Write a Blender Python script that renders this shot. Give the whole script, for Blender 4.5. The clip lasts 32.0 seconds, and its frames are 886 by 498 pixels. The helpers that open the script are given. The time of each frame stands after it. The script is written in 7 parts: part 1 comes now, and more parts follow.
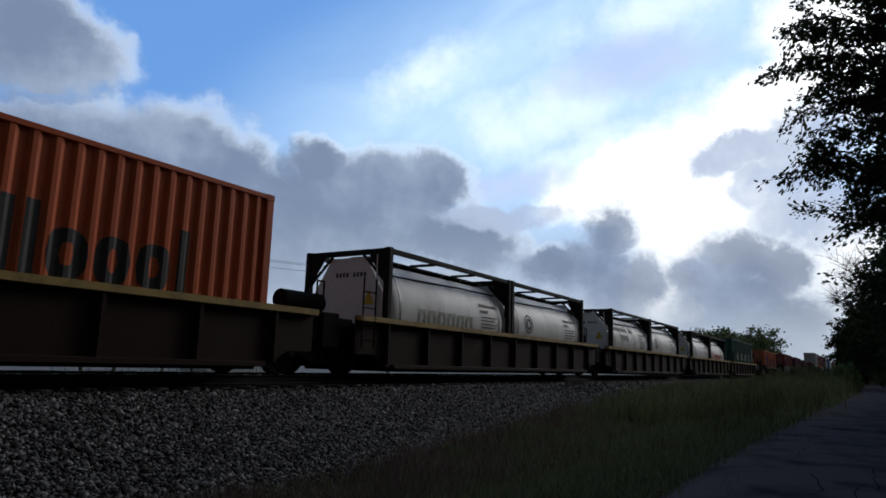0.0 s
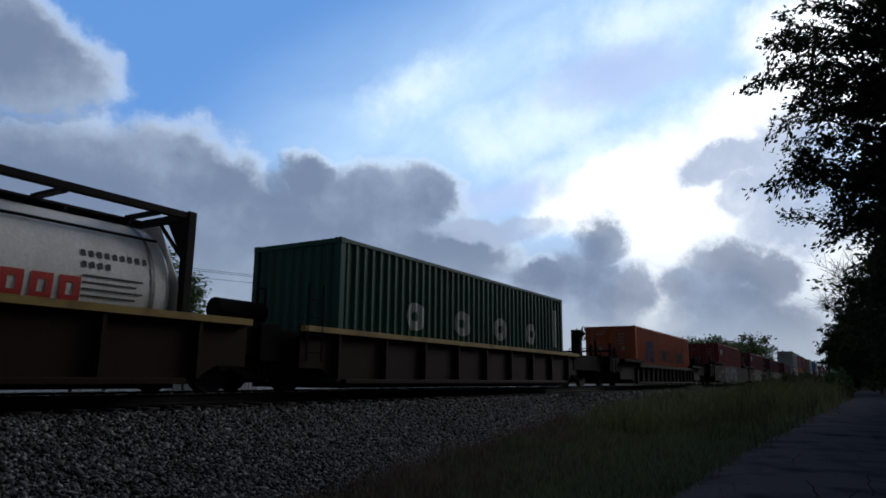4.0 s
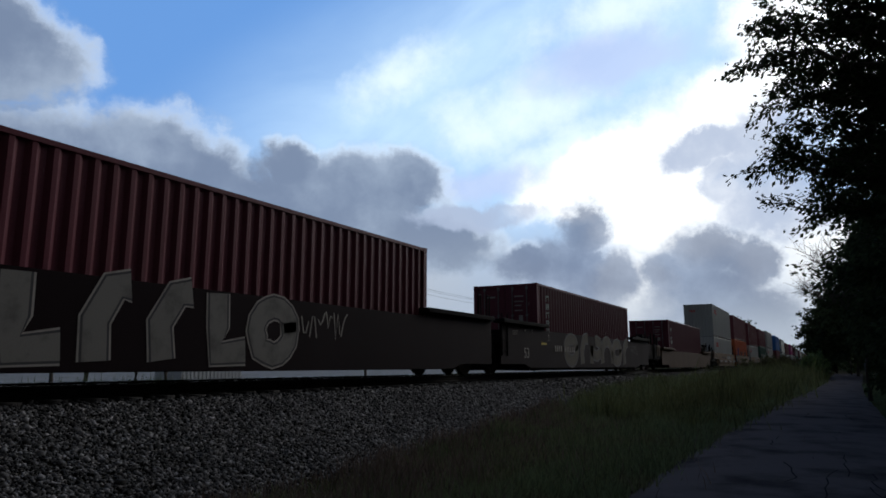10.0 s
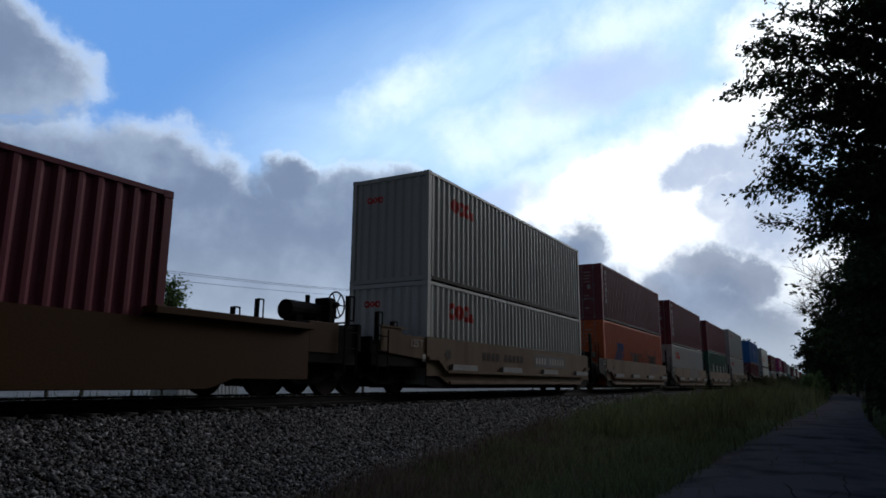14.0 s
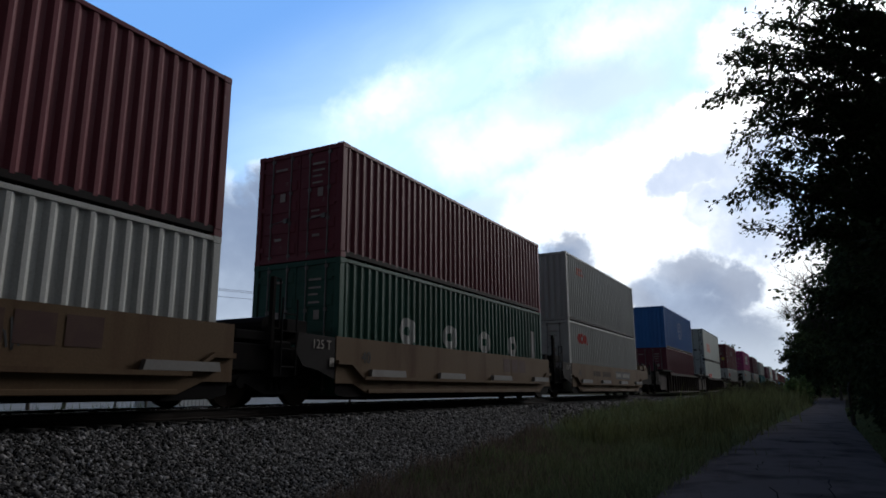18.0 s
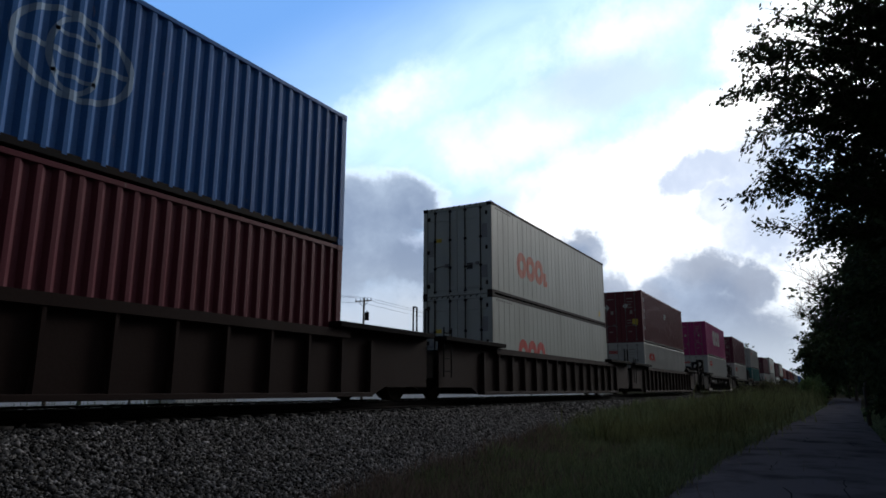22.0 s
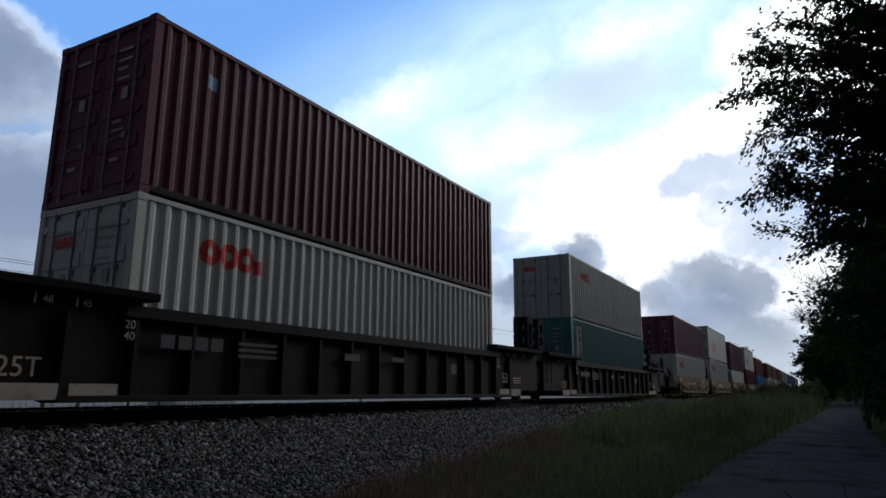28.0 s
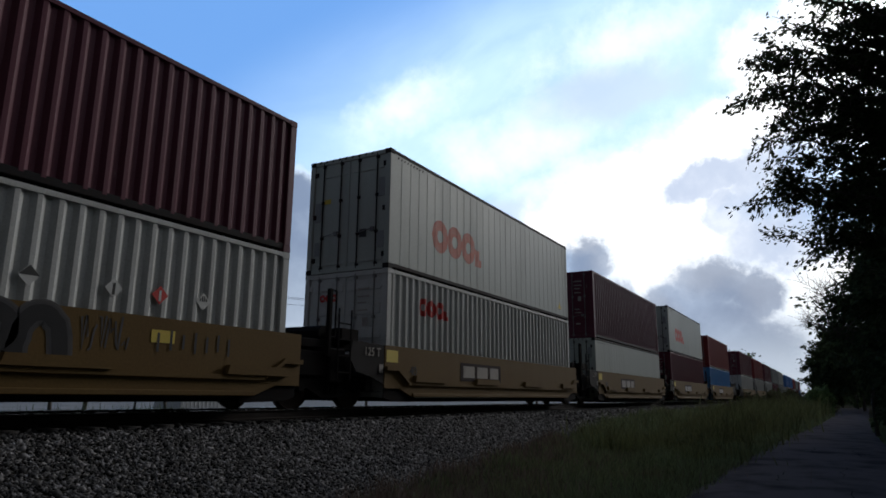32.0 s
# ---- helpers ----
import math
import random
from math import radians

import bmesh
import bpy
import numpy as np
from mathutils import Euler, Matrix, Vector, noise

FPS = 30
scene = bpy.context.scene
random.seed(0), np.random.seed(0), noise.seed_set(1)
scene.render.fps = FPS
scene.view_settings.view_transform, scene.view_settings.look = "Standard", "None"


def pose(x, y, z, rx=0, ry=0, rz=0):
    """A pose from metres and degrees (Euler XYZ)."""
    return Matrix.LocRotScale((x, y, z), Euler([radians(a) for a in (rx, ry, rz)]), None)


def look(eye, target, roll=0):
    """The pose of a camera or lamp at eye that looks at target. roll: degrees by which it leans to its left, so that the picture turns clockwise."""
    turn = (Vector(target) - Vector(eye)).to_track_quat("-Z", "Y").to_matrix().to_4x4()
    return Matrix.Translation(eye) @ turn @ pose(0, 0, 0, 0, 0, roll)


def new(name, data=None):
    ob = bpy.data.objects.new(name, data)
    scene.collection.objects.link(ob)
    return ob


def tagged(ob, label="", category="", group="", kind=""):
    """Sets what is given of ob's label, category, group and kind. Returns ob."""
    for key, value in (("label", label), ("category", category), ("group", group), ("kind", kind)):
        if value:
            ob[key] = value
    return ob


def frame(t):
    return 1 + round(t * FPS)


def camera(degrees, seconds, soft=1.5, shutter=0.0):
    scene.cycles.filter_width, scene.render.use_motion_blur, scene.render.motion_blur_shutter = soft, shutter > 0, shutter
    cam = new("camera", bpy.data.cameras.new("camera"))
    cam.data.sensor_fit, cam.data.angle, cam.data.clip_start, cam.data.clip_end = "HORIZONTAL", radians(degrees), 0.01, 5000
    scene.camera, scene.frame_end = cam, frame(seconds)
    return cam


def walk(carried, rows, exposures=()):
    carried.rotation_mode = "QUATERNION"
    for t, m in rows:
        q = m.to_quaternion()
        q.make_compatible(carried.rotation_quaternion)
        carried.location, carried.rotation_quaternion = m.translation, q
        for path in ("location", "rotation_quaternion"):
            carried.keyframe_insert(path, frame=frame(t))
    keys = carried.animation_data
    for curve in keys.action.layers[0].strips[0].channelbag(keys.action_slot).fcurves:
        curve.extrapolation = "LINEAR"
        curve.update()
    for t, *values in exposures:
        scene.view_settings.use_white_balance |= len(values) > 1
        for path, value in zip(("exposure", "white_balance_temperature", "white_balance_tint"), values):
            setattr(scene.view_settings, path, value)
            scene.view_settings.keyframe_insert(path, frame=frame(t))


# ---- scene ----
cam = camera(67.09, 32.0, soft=1.7)

# ---- the camera: it stands on the lane and sways a little; seconds, degrees left of the track, up, lean
EYE = (0.0, 0.0, 1.5)
PATH = [
    (0, 31.70, 9.82, 1.70),
    (0.5, 31.94, 9.94, 1.73),
    (1, 32.16, 10.02, 1.40),
    (1.5, 32.14, 10.25, 0.45),
    (2, 31.85, 10.59, -0.18),
    (2.5, 31.46, 10.91, -0.35),
    (3, 31.26, 11.09, 0.16),
    (3.5, 31.08, 11.08, 0.46),
    (5.5, 30.57, 10.40, 0.73),
    (6, 30.43, 10.33, 0.93),
    (6.5, 30.32, 10.26, 0.78),
    (7, 30.27, 10.32, 0.87),
    (7.5, 30.16, 10.35, 0.97),
    (8, 30.08, 10.31, 0.80),
    (8.5, 29.99, 10.09, 0.64),
    (9, 29.83, 9.92, 0.54),
    (9.5, 29.72, 9.85, 0.06),
    (10, 29.55, 9.88, 0.02),
    (10.5, 29.40, 9.78, 0.08),
    (11, 29.31, 9.68, -0.29),
    (11.5, 29.49, 10.07, -0.14),
    (12, 29.73, 10.66, -0.21),
    (12.5, 29.81, 10.98, -0.09),
    (13, 29.81, 11.09, 0.42),
    (13.5, 29.63, 11.18, 0.61),
    (14, 29.46, 11.31, 0.45),
    (14.5, 29.36, 11.46, 0.34),
    (16.5, 28.52, 11.27, 1.67),
    (17, 28.35, 11.39, 0.92),
    (17.5, 28.30, 11.73, 0.22),
    (18, 28.26, 12.01, -0.22),
    (18.5, 28.30, 12.12, -0.12),
    (19, 28.27, 12.10, -0.05),
    (19.5, 28.27, 12.01, 0.14),
    (20, 28.25, 11.85, 0.17),
    (20.5, 28.47, 11.65, 0.48),
    (21, 28.69, 11.48, 0.36),
    (21.5, 28.96, 11.52, 0.41),
    (22, 29.29, 11.83, 0.08),
    (22.5, 29.54, 12.26, -0.25),
    (23, 29.64, 12.59, 0.07),
    (23.5, 29.61, 12.69, 0.44),
    (24, 29.56, 12.59, 0.27),
    (24.5, 29.49, 12.40, -0.04),
    (25, 29.37, 12.20, -0.18),
    (25.5, 29.25, 12.01, -0.27),
    (27.5, 29.16, 11.99, -0.16),
    (28, 29.27, 12.04, 0.24),
    (28.5, 29.49, 12.14, 0.82),
    (29, 29.59, 12.27, 0.93),
    (29.5, 29.70, 12.34, 0.98),
    (30, 29.76, 12.39, 0.85),
    (30.5, 29.74, 12.33, 0.56),
    (31, 29.73, 12.38, 0.25),
    (31.5, 29.76, 12.44, 0.43),
    (32, 29.78, 12.43, 0.48),
]


def aim(yaw, up, lean):
    a, b = radians(yaw), radians(up)
    ahead = Vector((-math.sin(a) * math.cos(b), math.cos(a) * math.cos(b), math.sin(b)))
    return look(EYE, Vector(EYE) + 10 * ahead, lean)


walk(cam, [(t, aim(a, b, c)) for t, a, b, c in PATH],
     exposures=[(0, 0.21, 6500, 10), (3, 0.11, 6350, 10), (7, 0.11, 6400, 10), (10, 0.19, 6550, 10), (13, 0.11, 6350, 10), (14.5, 0.31, 6450, 10), (17, 0.55, 6650, 10), (20, 0.50, 6600, 10), (21, 0.39, 6400, 10), (22, 0.53, 6650, 10), (24, 0.25, 6400, 10), (25, 0.47, 6650, 10), (28, 0.50, 6650, 10), (29, 0.41, 6550, 10), (30, 0.45, 6650, 10), (31, 0.21, 6300, 10), (32, 0.45, 6650, 10)])

# ---- world, sun
SUN_AZ, SUN_UP = radians(-17), radians(24)      # left of the track, above the horizon: behind the crowns beside the lane


SKYGAIN = 0.075
# clouds: bearing, height, half-width, half-height, turn (radians)
VEIL = [(-0.331, 0.378, 0.720, 0.302, 0.24), (-0.128, 0.479, 0.480, 0.213, 0.00), (0.027, 0.178, 0.323, 0.238, 0.00)]
PALE = [(-0.392, 0.368, 0.166, 0.077, 0.17), (-0.462, 0.349, 0.097, 0.065, -0.52), (-0.332, 0.321, 0.170, 0.057, 0.26), (-0.589, 0.420, 0.135, 0.056, 0.44),
        (-0.191, 0.352, 0.182, 0.054, 0.44), (-0.233, 0.501, 0.218, 0.065, 0.17)]
HAZE = [(-0.261, 0.432, 0.176, 0.047, 0.14), (-0.427, 0.274, 0.164, 0.035, 0.09)]
GLOW = [(-0.202, 0.282, 0.236, 0.083, 0.21), (-0.060, 0.366, 0.156, 0.080, 0.52), (-0.292, 0.254, 0.156, 0.049, 0.17), (-0.159, 0.207, 0.180, 0.087, 0.00),
        (-0.014, 0.144, 0.123, 0.088, 0.00), (-0.232, 0.122, 0.070, 0.073, 0.00), (0.035, 0.420, 0.169, 0.135, 0.00), (-0.291, 0.295, 0.091, 0.041, 0.44)]
CUMULUS = [(-1.144, 0.397, 0.152, 0.085, -0.17), (-1.053, 0.223, 0.308, 0.142, 0.00), (-0.906, 0.250, 0.163, 0.117, -0.44), (-1.110, 0.222, 0.202, 0.123, 0.00),
           (-0.847, 0.183, 0.257, 0.136, 0.00), (-0.744, 0.289, 0.063, 0.049, 0.00), (-0.644, 0.258, 0.155, 0.079, 0.00), (-0.571, 0.273, 0.074, 0.063, 0.00),
           (-0.719, 0.208, 0.267, 0.116, 0.00), (-0.548, 0.189, 0.164, 0.051, -0.09)]
WISP = [(-0.119, 0.306, 0.096, 0.032, 0.24), (-0.037, 0.288, 0.103, 0.081, 0.52), (-0.029, 0.213, 0.100, 0.059, 0.00), (-0.462, 0.223, 0.129, 0.024, 0.05),
        (-0.104, 0.258, 0.043, 0.046, 0.00)]
DARK = [(-0.306, 0.197, 0.051, 0.062, -0.35), (-0.331, 0.148, 0.094, 0.051, 0.00), (-0.381, 0.148, 0.067, 0.043, 0.00), (-0.283, 0.123, 0.088, 0.061, 0.00),
        (-0.132, 0.157, 0.069, 0.061, 0.00), (-0.146, 0.092, 0.127, 0.062, 0.00), (-0.189, 0.121, 0.053, 0.046, 0.00), (-0.086, 0.133, 0.063, 0.055, 0.00),
        (-0.094, 0.072, 0.104, 0.053, 0.00)]
HALO = [(0.28, 0.42, 0.50, 0.38, 0.0)]


def build_world():
    world = bpy.data.worlds.new("evening_sky")
    scene.world = world
    world.use_nodes = True
    nt = world.node_tree
    nt.nodes.clear()

    def add(kind, **kw):
        n = nt.nodes.new(kind)
        for k, v in kw.items():
            if k == "operation":
                n.operation = v
            elif k == "blend_type":
                n.blend_type = v
        return n

    def link(a, b):
        nt.links.new(a, b)

    def put(sock, v):
        if isinstance(v, (int, float)):
            sock.default_value = v
        else:
            link(v, sock)

    def math_(op, a, b=0.0, c=None, clamp=False):
        n = add("ShaderNodeMath", operation=op)
        n.use_clamp = clamp
        put(n.inputs[0], a)
        put(n.inputs[1], b)
        if c is not None:
            put(n.inputs[2], c)
        return n.outputs[0]

    def ramp(v, lo, hi, a=0.0, b=1.0):
        n = nt.nodes.new("ShaderNodeMapRange")
        n.interpolation_type = "SMOOTHSTEP"
        put(n.inputs["Value"], v)
        n.inputs["From Min"].default_value, n.inputs["From Max"].default_value = lo, hi
        n.inputs["To Min"].default_value, n.inputs["To Max"].default_value = a, b
        return n.outputs[0]

    def mix(f, a, b):
        n = nt.nodes.new("ShaderNodeMix")
        n.data_type = "RGBA"
        put(n.inputs[0], f)
        for sock, v in ((n.inputs[6], a), (n.inputs[7], b)):
            if isinstance(v, tuple):
                sock.default_value = (*v, 1)
            else:
                link(v, sock)
        return n.outputs[2]

    def noise_(vec, scale, detail, rough=0.55, dist=0.0):
        n = nt.nodes.new("ShaderNodeTexNoise")
        link(vec, n.inputs["Vector"])
        n.inputs["Scale"].default_value, n.inputs["Detail"].default_value = scale, detail
        n.inputs["Roughness"].default_value, n.inputs["Distortion"].default_value = rough, dist
        return n.outputs

    coord = nt.nodes.new("ShaderNodeTexCoord").outputs["Generated"]
    sep = nt.nodes.new("ShaderNodeSeparateXYZ")
    link(coord, sep.inputs[0])
    az = math_("ARCTAN2", sep.outputs[0], sep.outputs[1])
    el = math_("ARCSINE", sep.outputs[2])
    flat = nt.nodes.new("ShaderNodeCombineXYZ")
    link(az, flat.inputs[0])
    link(el, flat.inputs[1])
    # billows push the cloud edges about
    n1 = noise_(flat.outputs[0], 11.0, 8.0, 0.62)
    off = nt.nodes.new("ShaderNodeVectorMath")
    off.operation = "SUBTRACT"
    link(n1["Color"], off.inputs[0])
    off.inputs[1].default_value = (0.5, 0.5, 0.5)
    scl = nt.nodes.new("ShaderNodeVectorMath")
    scl.operation = "MULTIPLY_ADD"
    link(off.outputs[0], scl.inputs[0])
    scl.inputs[1].default_value = (0.085, 0.075, 0.0)
    link(flat.outputs[0], scl.inputs[2])
    billow = scl.outputs[0]

    def puff(vec, a, e, ra, re, turn=0.0):
        m = nt.nodes.new("ShaderNodeMapping")
        m.vector_type = "TEXTURE"
        link(vec, m.inputs["Vector"])
        m.inputs["Location"].default_value = (a, e, 0)
        m.inputs["Rotation"].default_value = (0, 0, turn)
        m.inputs["Scale"].default_value = (ra, re, 1)
        g = nt.nodes.new("ShaderNodeTexGradient")
        g.gradient_type = "SPHERICAL"
        link(m.outputs[0], g.inputs[0])
        return g.outputs["Fac"]

    def puffs(vec, rows):
        out = None
        for r in rows:
            p = puff(vec, *r)
            out = p if out is None else math_("MAXIMUM", out, p)
        return out

    sky = nt.nodes.new("ShaderNodeTexSky")
    sky.sky_type = "NISHITA"
    sky.sun_disc = False
    sky.sun_elevation, sky.sun_rotation = SUN_UP, -SUN_AZ
    sky.altitude, sky.air_density, sky.dust_density, sky.ozone_density = 200, 1.0, 0.4, 3.0
    dim = nt.nodes.new("ShaderNodeMix")
    dim.data_type, dim.blend_type = "RGBA", "MULTIPLY"
    dim.inputs[0].default_value = 1.0
    link(sky.outputs[0], dim.inputs[6])
    dim.inputs[7].default_value = (SKYGAIN, SKYGAIN, SKYGAIN, 1)
    blue = mix(0.72, dim.outputs[2], (0.14, 0.36, 0.83))

    fine = math_("SUBTRACT", noise_(flat.outputs[0], 17.0, 9.0, 0.62)["Fac"], 0.5)
    broad = math_("SUBTRACT", noise_(flat.outputs[0], 5.0, 6.0, 0.55)["Fac"], 0.5)

    def field(vec, rows, rough, grain=fine):
        p = puffs(vec, rows)
        return math_("ADD", p, math_("MULTIPLY", ramp(p, 0.0, 0.10, 0.0, rough), grain))
    # high cirrus, slanting up to the sun's side
    turned = nt.nodes.new("ShaderNodeMapping")
    link(flat.outputs[0], turned.inputs["Vector"])
    turned.vector_type = "TEXTURE"
    turned.inputs["Rotation"].default_value = (0, 0, radians(27))
    turned.inputs["Scale"].default_value = (0.8, 0.30, 1.0)
    streak = noise_(turned.outputs[0], 3.0, 7.0, 0.55, 0.5)["Fac"]
    veil = math_("MULTIPLY", ramp(puffs(flat.outputs[0], VEIL), 0.0, 0.62), ramp(streak, 0.25, 0.70, 0.62, 1.0))
    c = mix(math_("MULTIPLY", veil, 0.95), blue, (0.53, 0.75, 1.0))
    c = mix(ramp(field(billow, PALE, 1.2), -0.05, 1.1, 0.0, 0.80), c, (0.82, 0.96, 1.02))
    c = mix(ramp(field(billow, HAZE, 0.6), 0.0, 0.70, 0.0, 0.65), c, (0.50, 0.59, 0.86))
    # pale bank low down, all the way round
    bank = math_("ADD", el, math_("MULTIPLY", broad, 0.22))
    c = mix(ramp(bank, 0.26, 0.05, 0.0, 0.95), c, (0.49, 0.535, 0.60))
    # an even unseen deck of cloud right of the lane, added as neutral fill
    c = mix(ramp(az, 0.12, 0.50, 0.0, 0.95), c, (0.33, 0.36, 0.405))
    # unseen near-black sky added behind and beside the camera, dim grey overhead, for shade
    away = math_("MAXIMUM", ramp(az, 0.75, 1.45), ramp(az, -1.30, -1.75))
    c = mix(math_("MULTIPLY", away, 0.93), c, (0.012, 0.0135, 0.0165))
    c = mix(ramp(el, 0.7, 1.05, 0.0, 0.92), c, (0.078, 0.079, 0.084))
    # white glow round the hidden sun, brightest where it stands
    c = mix(ramp(field(billow, GLOW, 0.5), 0.0, 0.50), c, (1.06, 1.10, 1.13))
    c = mix(ramp(field(billow, HALO, 0.2), 0.25, 0.95), c, (2.1, 2.2, 2.3))
    # cumulus: bright along the flanks that face the sun, greyer within
    sunward = nt.nodes.new("ShaderNodeVectorMath")
    sunward.operation = "ADD"
    link(billow, sunward.inputs[0])
    sunward.inputs[1].default_value = (0.020, 0.016, 0.0)
    swirl = math_("SUBTRACT", noise_(billow, 24.0, 8.0, 0.6)["Fac"], 0.5)
    mottle = math_("ADD", broad, math_("ADD", math_("MULTIPLY", swirl, 0.2), math_("MULTIPLY", fine, 0.28)))

    def cloud_layer(c, rows, rough, lo, hi, cover, pale, dark, mid):
        d = math_("ADD", field(billow, rows, rough), math_("MULTIPLY", swirl, ramp(puffs(billow, rows), 0.0, 0.10, 0.0, 0.30)))
        lit = math_("SUBTRACT", puffs(billow, rows), puffs(sunward.outputs[0], rows))
        shade = math_("ADD", mottle, math_("MULTIPLY", puffs(billow, rows), -0.30))
        body = mix(ramp(shade, 0.16, -0.30), mid, dark)
        rim = math_("MULTIPLY", ramp(math_("ADD", lit, math_("MULTIPLY", fine, 0.3)), -0.02, 0.18), ramp(d, 0.48, 0.10))
        return mix(ramp(d, lo, hi, 0.0, cover), c, mix(math_("MULTIPLY", rim, 0.85), body, pale))

    c = cloud_layer(c, CUMULUS, 0.50, -0.02, 0.40, 0.97, (0.74, 0.85, 0.98), (0.17, 0.225, 0.335), (0.33, 0.41, 0.535))
    c = mix(ramp(el, 0.25, 0.05, 0.0, 0.6), c, (0.335, 0.40, 0.49))
    wisp = math_("MULTIPLY", ramp(field(billow, WISP, 0.9), 0.0, 0.45, 0.0, 0.88), ramp(mottle, 0.24, -0.12, 0.45, 1.0))
    c = mix(wisp, c, (0.38, 0.46, 0.62))
    c = mix(ramp(el, 0.04, 0.12, 0.25, 1.0), c, cloud_layer(c, DARK, 1.15, -0.02, 0.50, 0.84, (0.72, 0.82, 0.95), (0.145, 0.19, 0.29), (0.30, 0.37, 0.50)))
    c = mix(ramp(el, 0.0, -0.05), c, (0.08, 0.09, 0.08))
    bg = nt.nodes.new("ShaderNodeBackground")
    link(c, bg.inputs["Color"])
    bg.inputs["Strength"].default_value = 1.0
    out = nt.nodes.new("ShaderNodeOutputWorld")
    link(bg.outputs[0], out.inputs[0])


build_world()

sun = new("sun", bpy.data.lights.new("sun", "SUN"))
sun.data.energy, sun.data.angle, sun.data.color = 0.5, radians(16), (1.0, 0.96, 0.92)
sun.matrix_world = look((0, 0, 0), (math.sin(SUN_AZ) * math.cos(SUN_UP), -math.cos(SUN_AZ) * math.cos(SUN_UP), -math.sin(SUN_UP)))

# ---- materials


def material(name, base, rough=0.6, metal=0.0, stain=None, stain_amount=0.35, scale=1.0, bump=0.15, streak=False, grain=30.0, spec=0.5):
    """Base colour broken by broad stains and a fine grain, both with relief."""
    m = bpy.data.materials.new(name)
    m.use_nodes = True
    nt = m.node_tree
    bsdf = nt.nodes["Principled BSDF"]
    tc = nt.nodes.new("ShaderNodeTexCoord")
    mp = nt.nodes.new("ShaderNodeMapping")
    nt.links.new(tc.outputs["Object"], mp.inputs["Vector"])
    info = nt.nodes.new("ShaderNodeObjectInfo")
    jump = nt.nodes.new("ShaderNodeVectorMath")
    jump.operation = "SCALE"
    jump.inputs[0].default_value = (37.0, 17.0, 53.0)
    nt.links.new(info.outputs["Random"], jump.inputs["Scale"])
    nt.links.new(jump.outputs[0], mp.inputs["Location"])
    if streak:
        mp.inputs["Scale"].default_value = (1.0, 1.0, 0.16)
    big = nt.nodes.new("ShaderNodeTexNoise")
    big.inputs["Scale"].default_value, big.inputs["Detail"].default_value = 1.3 * scale, 6.0
    big.inputs["Roughness"].default_value = 0.62
    nt.links.new(mp.outputs[0], big.inputs["Vector"])
    small = nt.nodes.new("ShaderNodeTexNoise")
    small.inputs["Scale"].default_value, small.inputs["Detail"].default_value = grain * scale, 4.0
    nt.links.new(tc.outputs["Object"], small.inputs["Vector"])
    rng = nt.nodes.new("ShaderNodeMapRange")
    rng.inputs["From Min"].default_value, rng.inputs["From Max"].default_value = 0.48, 0.72
    rng.inputs["To Max"].default_value = stain_amount
    nt.links.new(big.outputs["Fac"], rng.inputs["Value"])
    mix = nt.nodes.new("ShaderNodeMix")
    mix.data_type = "RGBA"
    mix.inputs[6].default_value = (*base, 1)
    mix.inputs[7].default_value = (*(stain or tuple(0.35 * v for v in base)), 1)
    nt.links.new(rng.outputs[0], mix.inputs[0])
    var = nt.nodes.new("ShaderNodeMapRange")
    var.inputs["To Min"].default_value, var.inputs["To Max"].default_value = 0.78, 1.22
    nt.links.new(small.outputs["Fac"], var.inputs["Value"])
    mul = nt.nodes.new("ShaderNodeVectorMath")
    mul.operation = "SCALE"
    nt.links.new(mix.outputs[2], mul.inputs[0])
    nt.links.new(var.outputs[0], mul.inputs["Scale"])
    nt.links.new(mul.outputs[0], bsdf.inputs["Base Color"])
    rr = nt.nodes.new("ShaderNodeMapRange")
    rr.inputs["To Min"].default_value, rr.inputs["To Max"].default_value = max(0.05, rough - 0.12), min(1.0, rough + 0.15)
    nt.links.new(big.outputs["Fac"], rr.inputs["Value"])
    nt.links.new(rr.outputs[0], bsdf.inputs["Roughness"])
    bsdf.inputs["Metallic"].default_value = metal
    bsdf.inputs["Specular IOR Level"].default_value = spec
    if bump:
        bp = nt.nodes.new("ShaderNodeBump")
        bp.inputs["Strength"].default_value, bp.inputs["Distance"].default_value = bump, 0.01
        nt.links.new(small.outputs["Fac"], bp.inputs["Height"])
        nt.links.new(bp.outputs[0], bsdf.inputs["Normal"])
    return m


RUST = (0.075, 0.036, 0.026)
paint_rows = {
    "orange": (0.50, 0.105, 0.035), "maroon": (0.12, 0.022, 0.036), "red": (0.22, 0.028, 0.028), "brown_red": (0.165, 0.037, 0.050),
    "dark_maroon": (0.105, 0.022, 0.040), "white": (0.48, 0.485, 0.465), "grey_white": (0.395, 0.40, 0.38), "green": (0.02, 0.085, 0.06),
    "teal": (0.02, 0.155, 0.16), "blue": (0.028, 0.14, 0.40), "sky_blue": (0.05, 0.22, 0.50), "magenta": (0.36, 0.035, 0.16),
    "grey": (0.25, 0.26, 0.26), "rust_red": (0.15, 0.032, 0.040), "reefer": (0.40, 0.43, 0.395)}


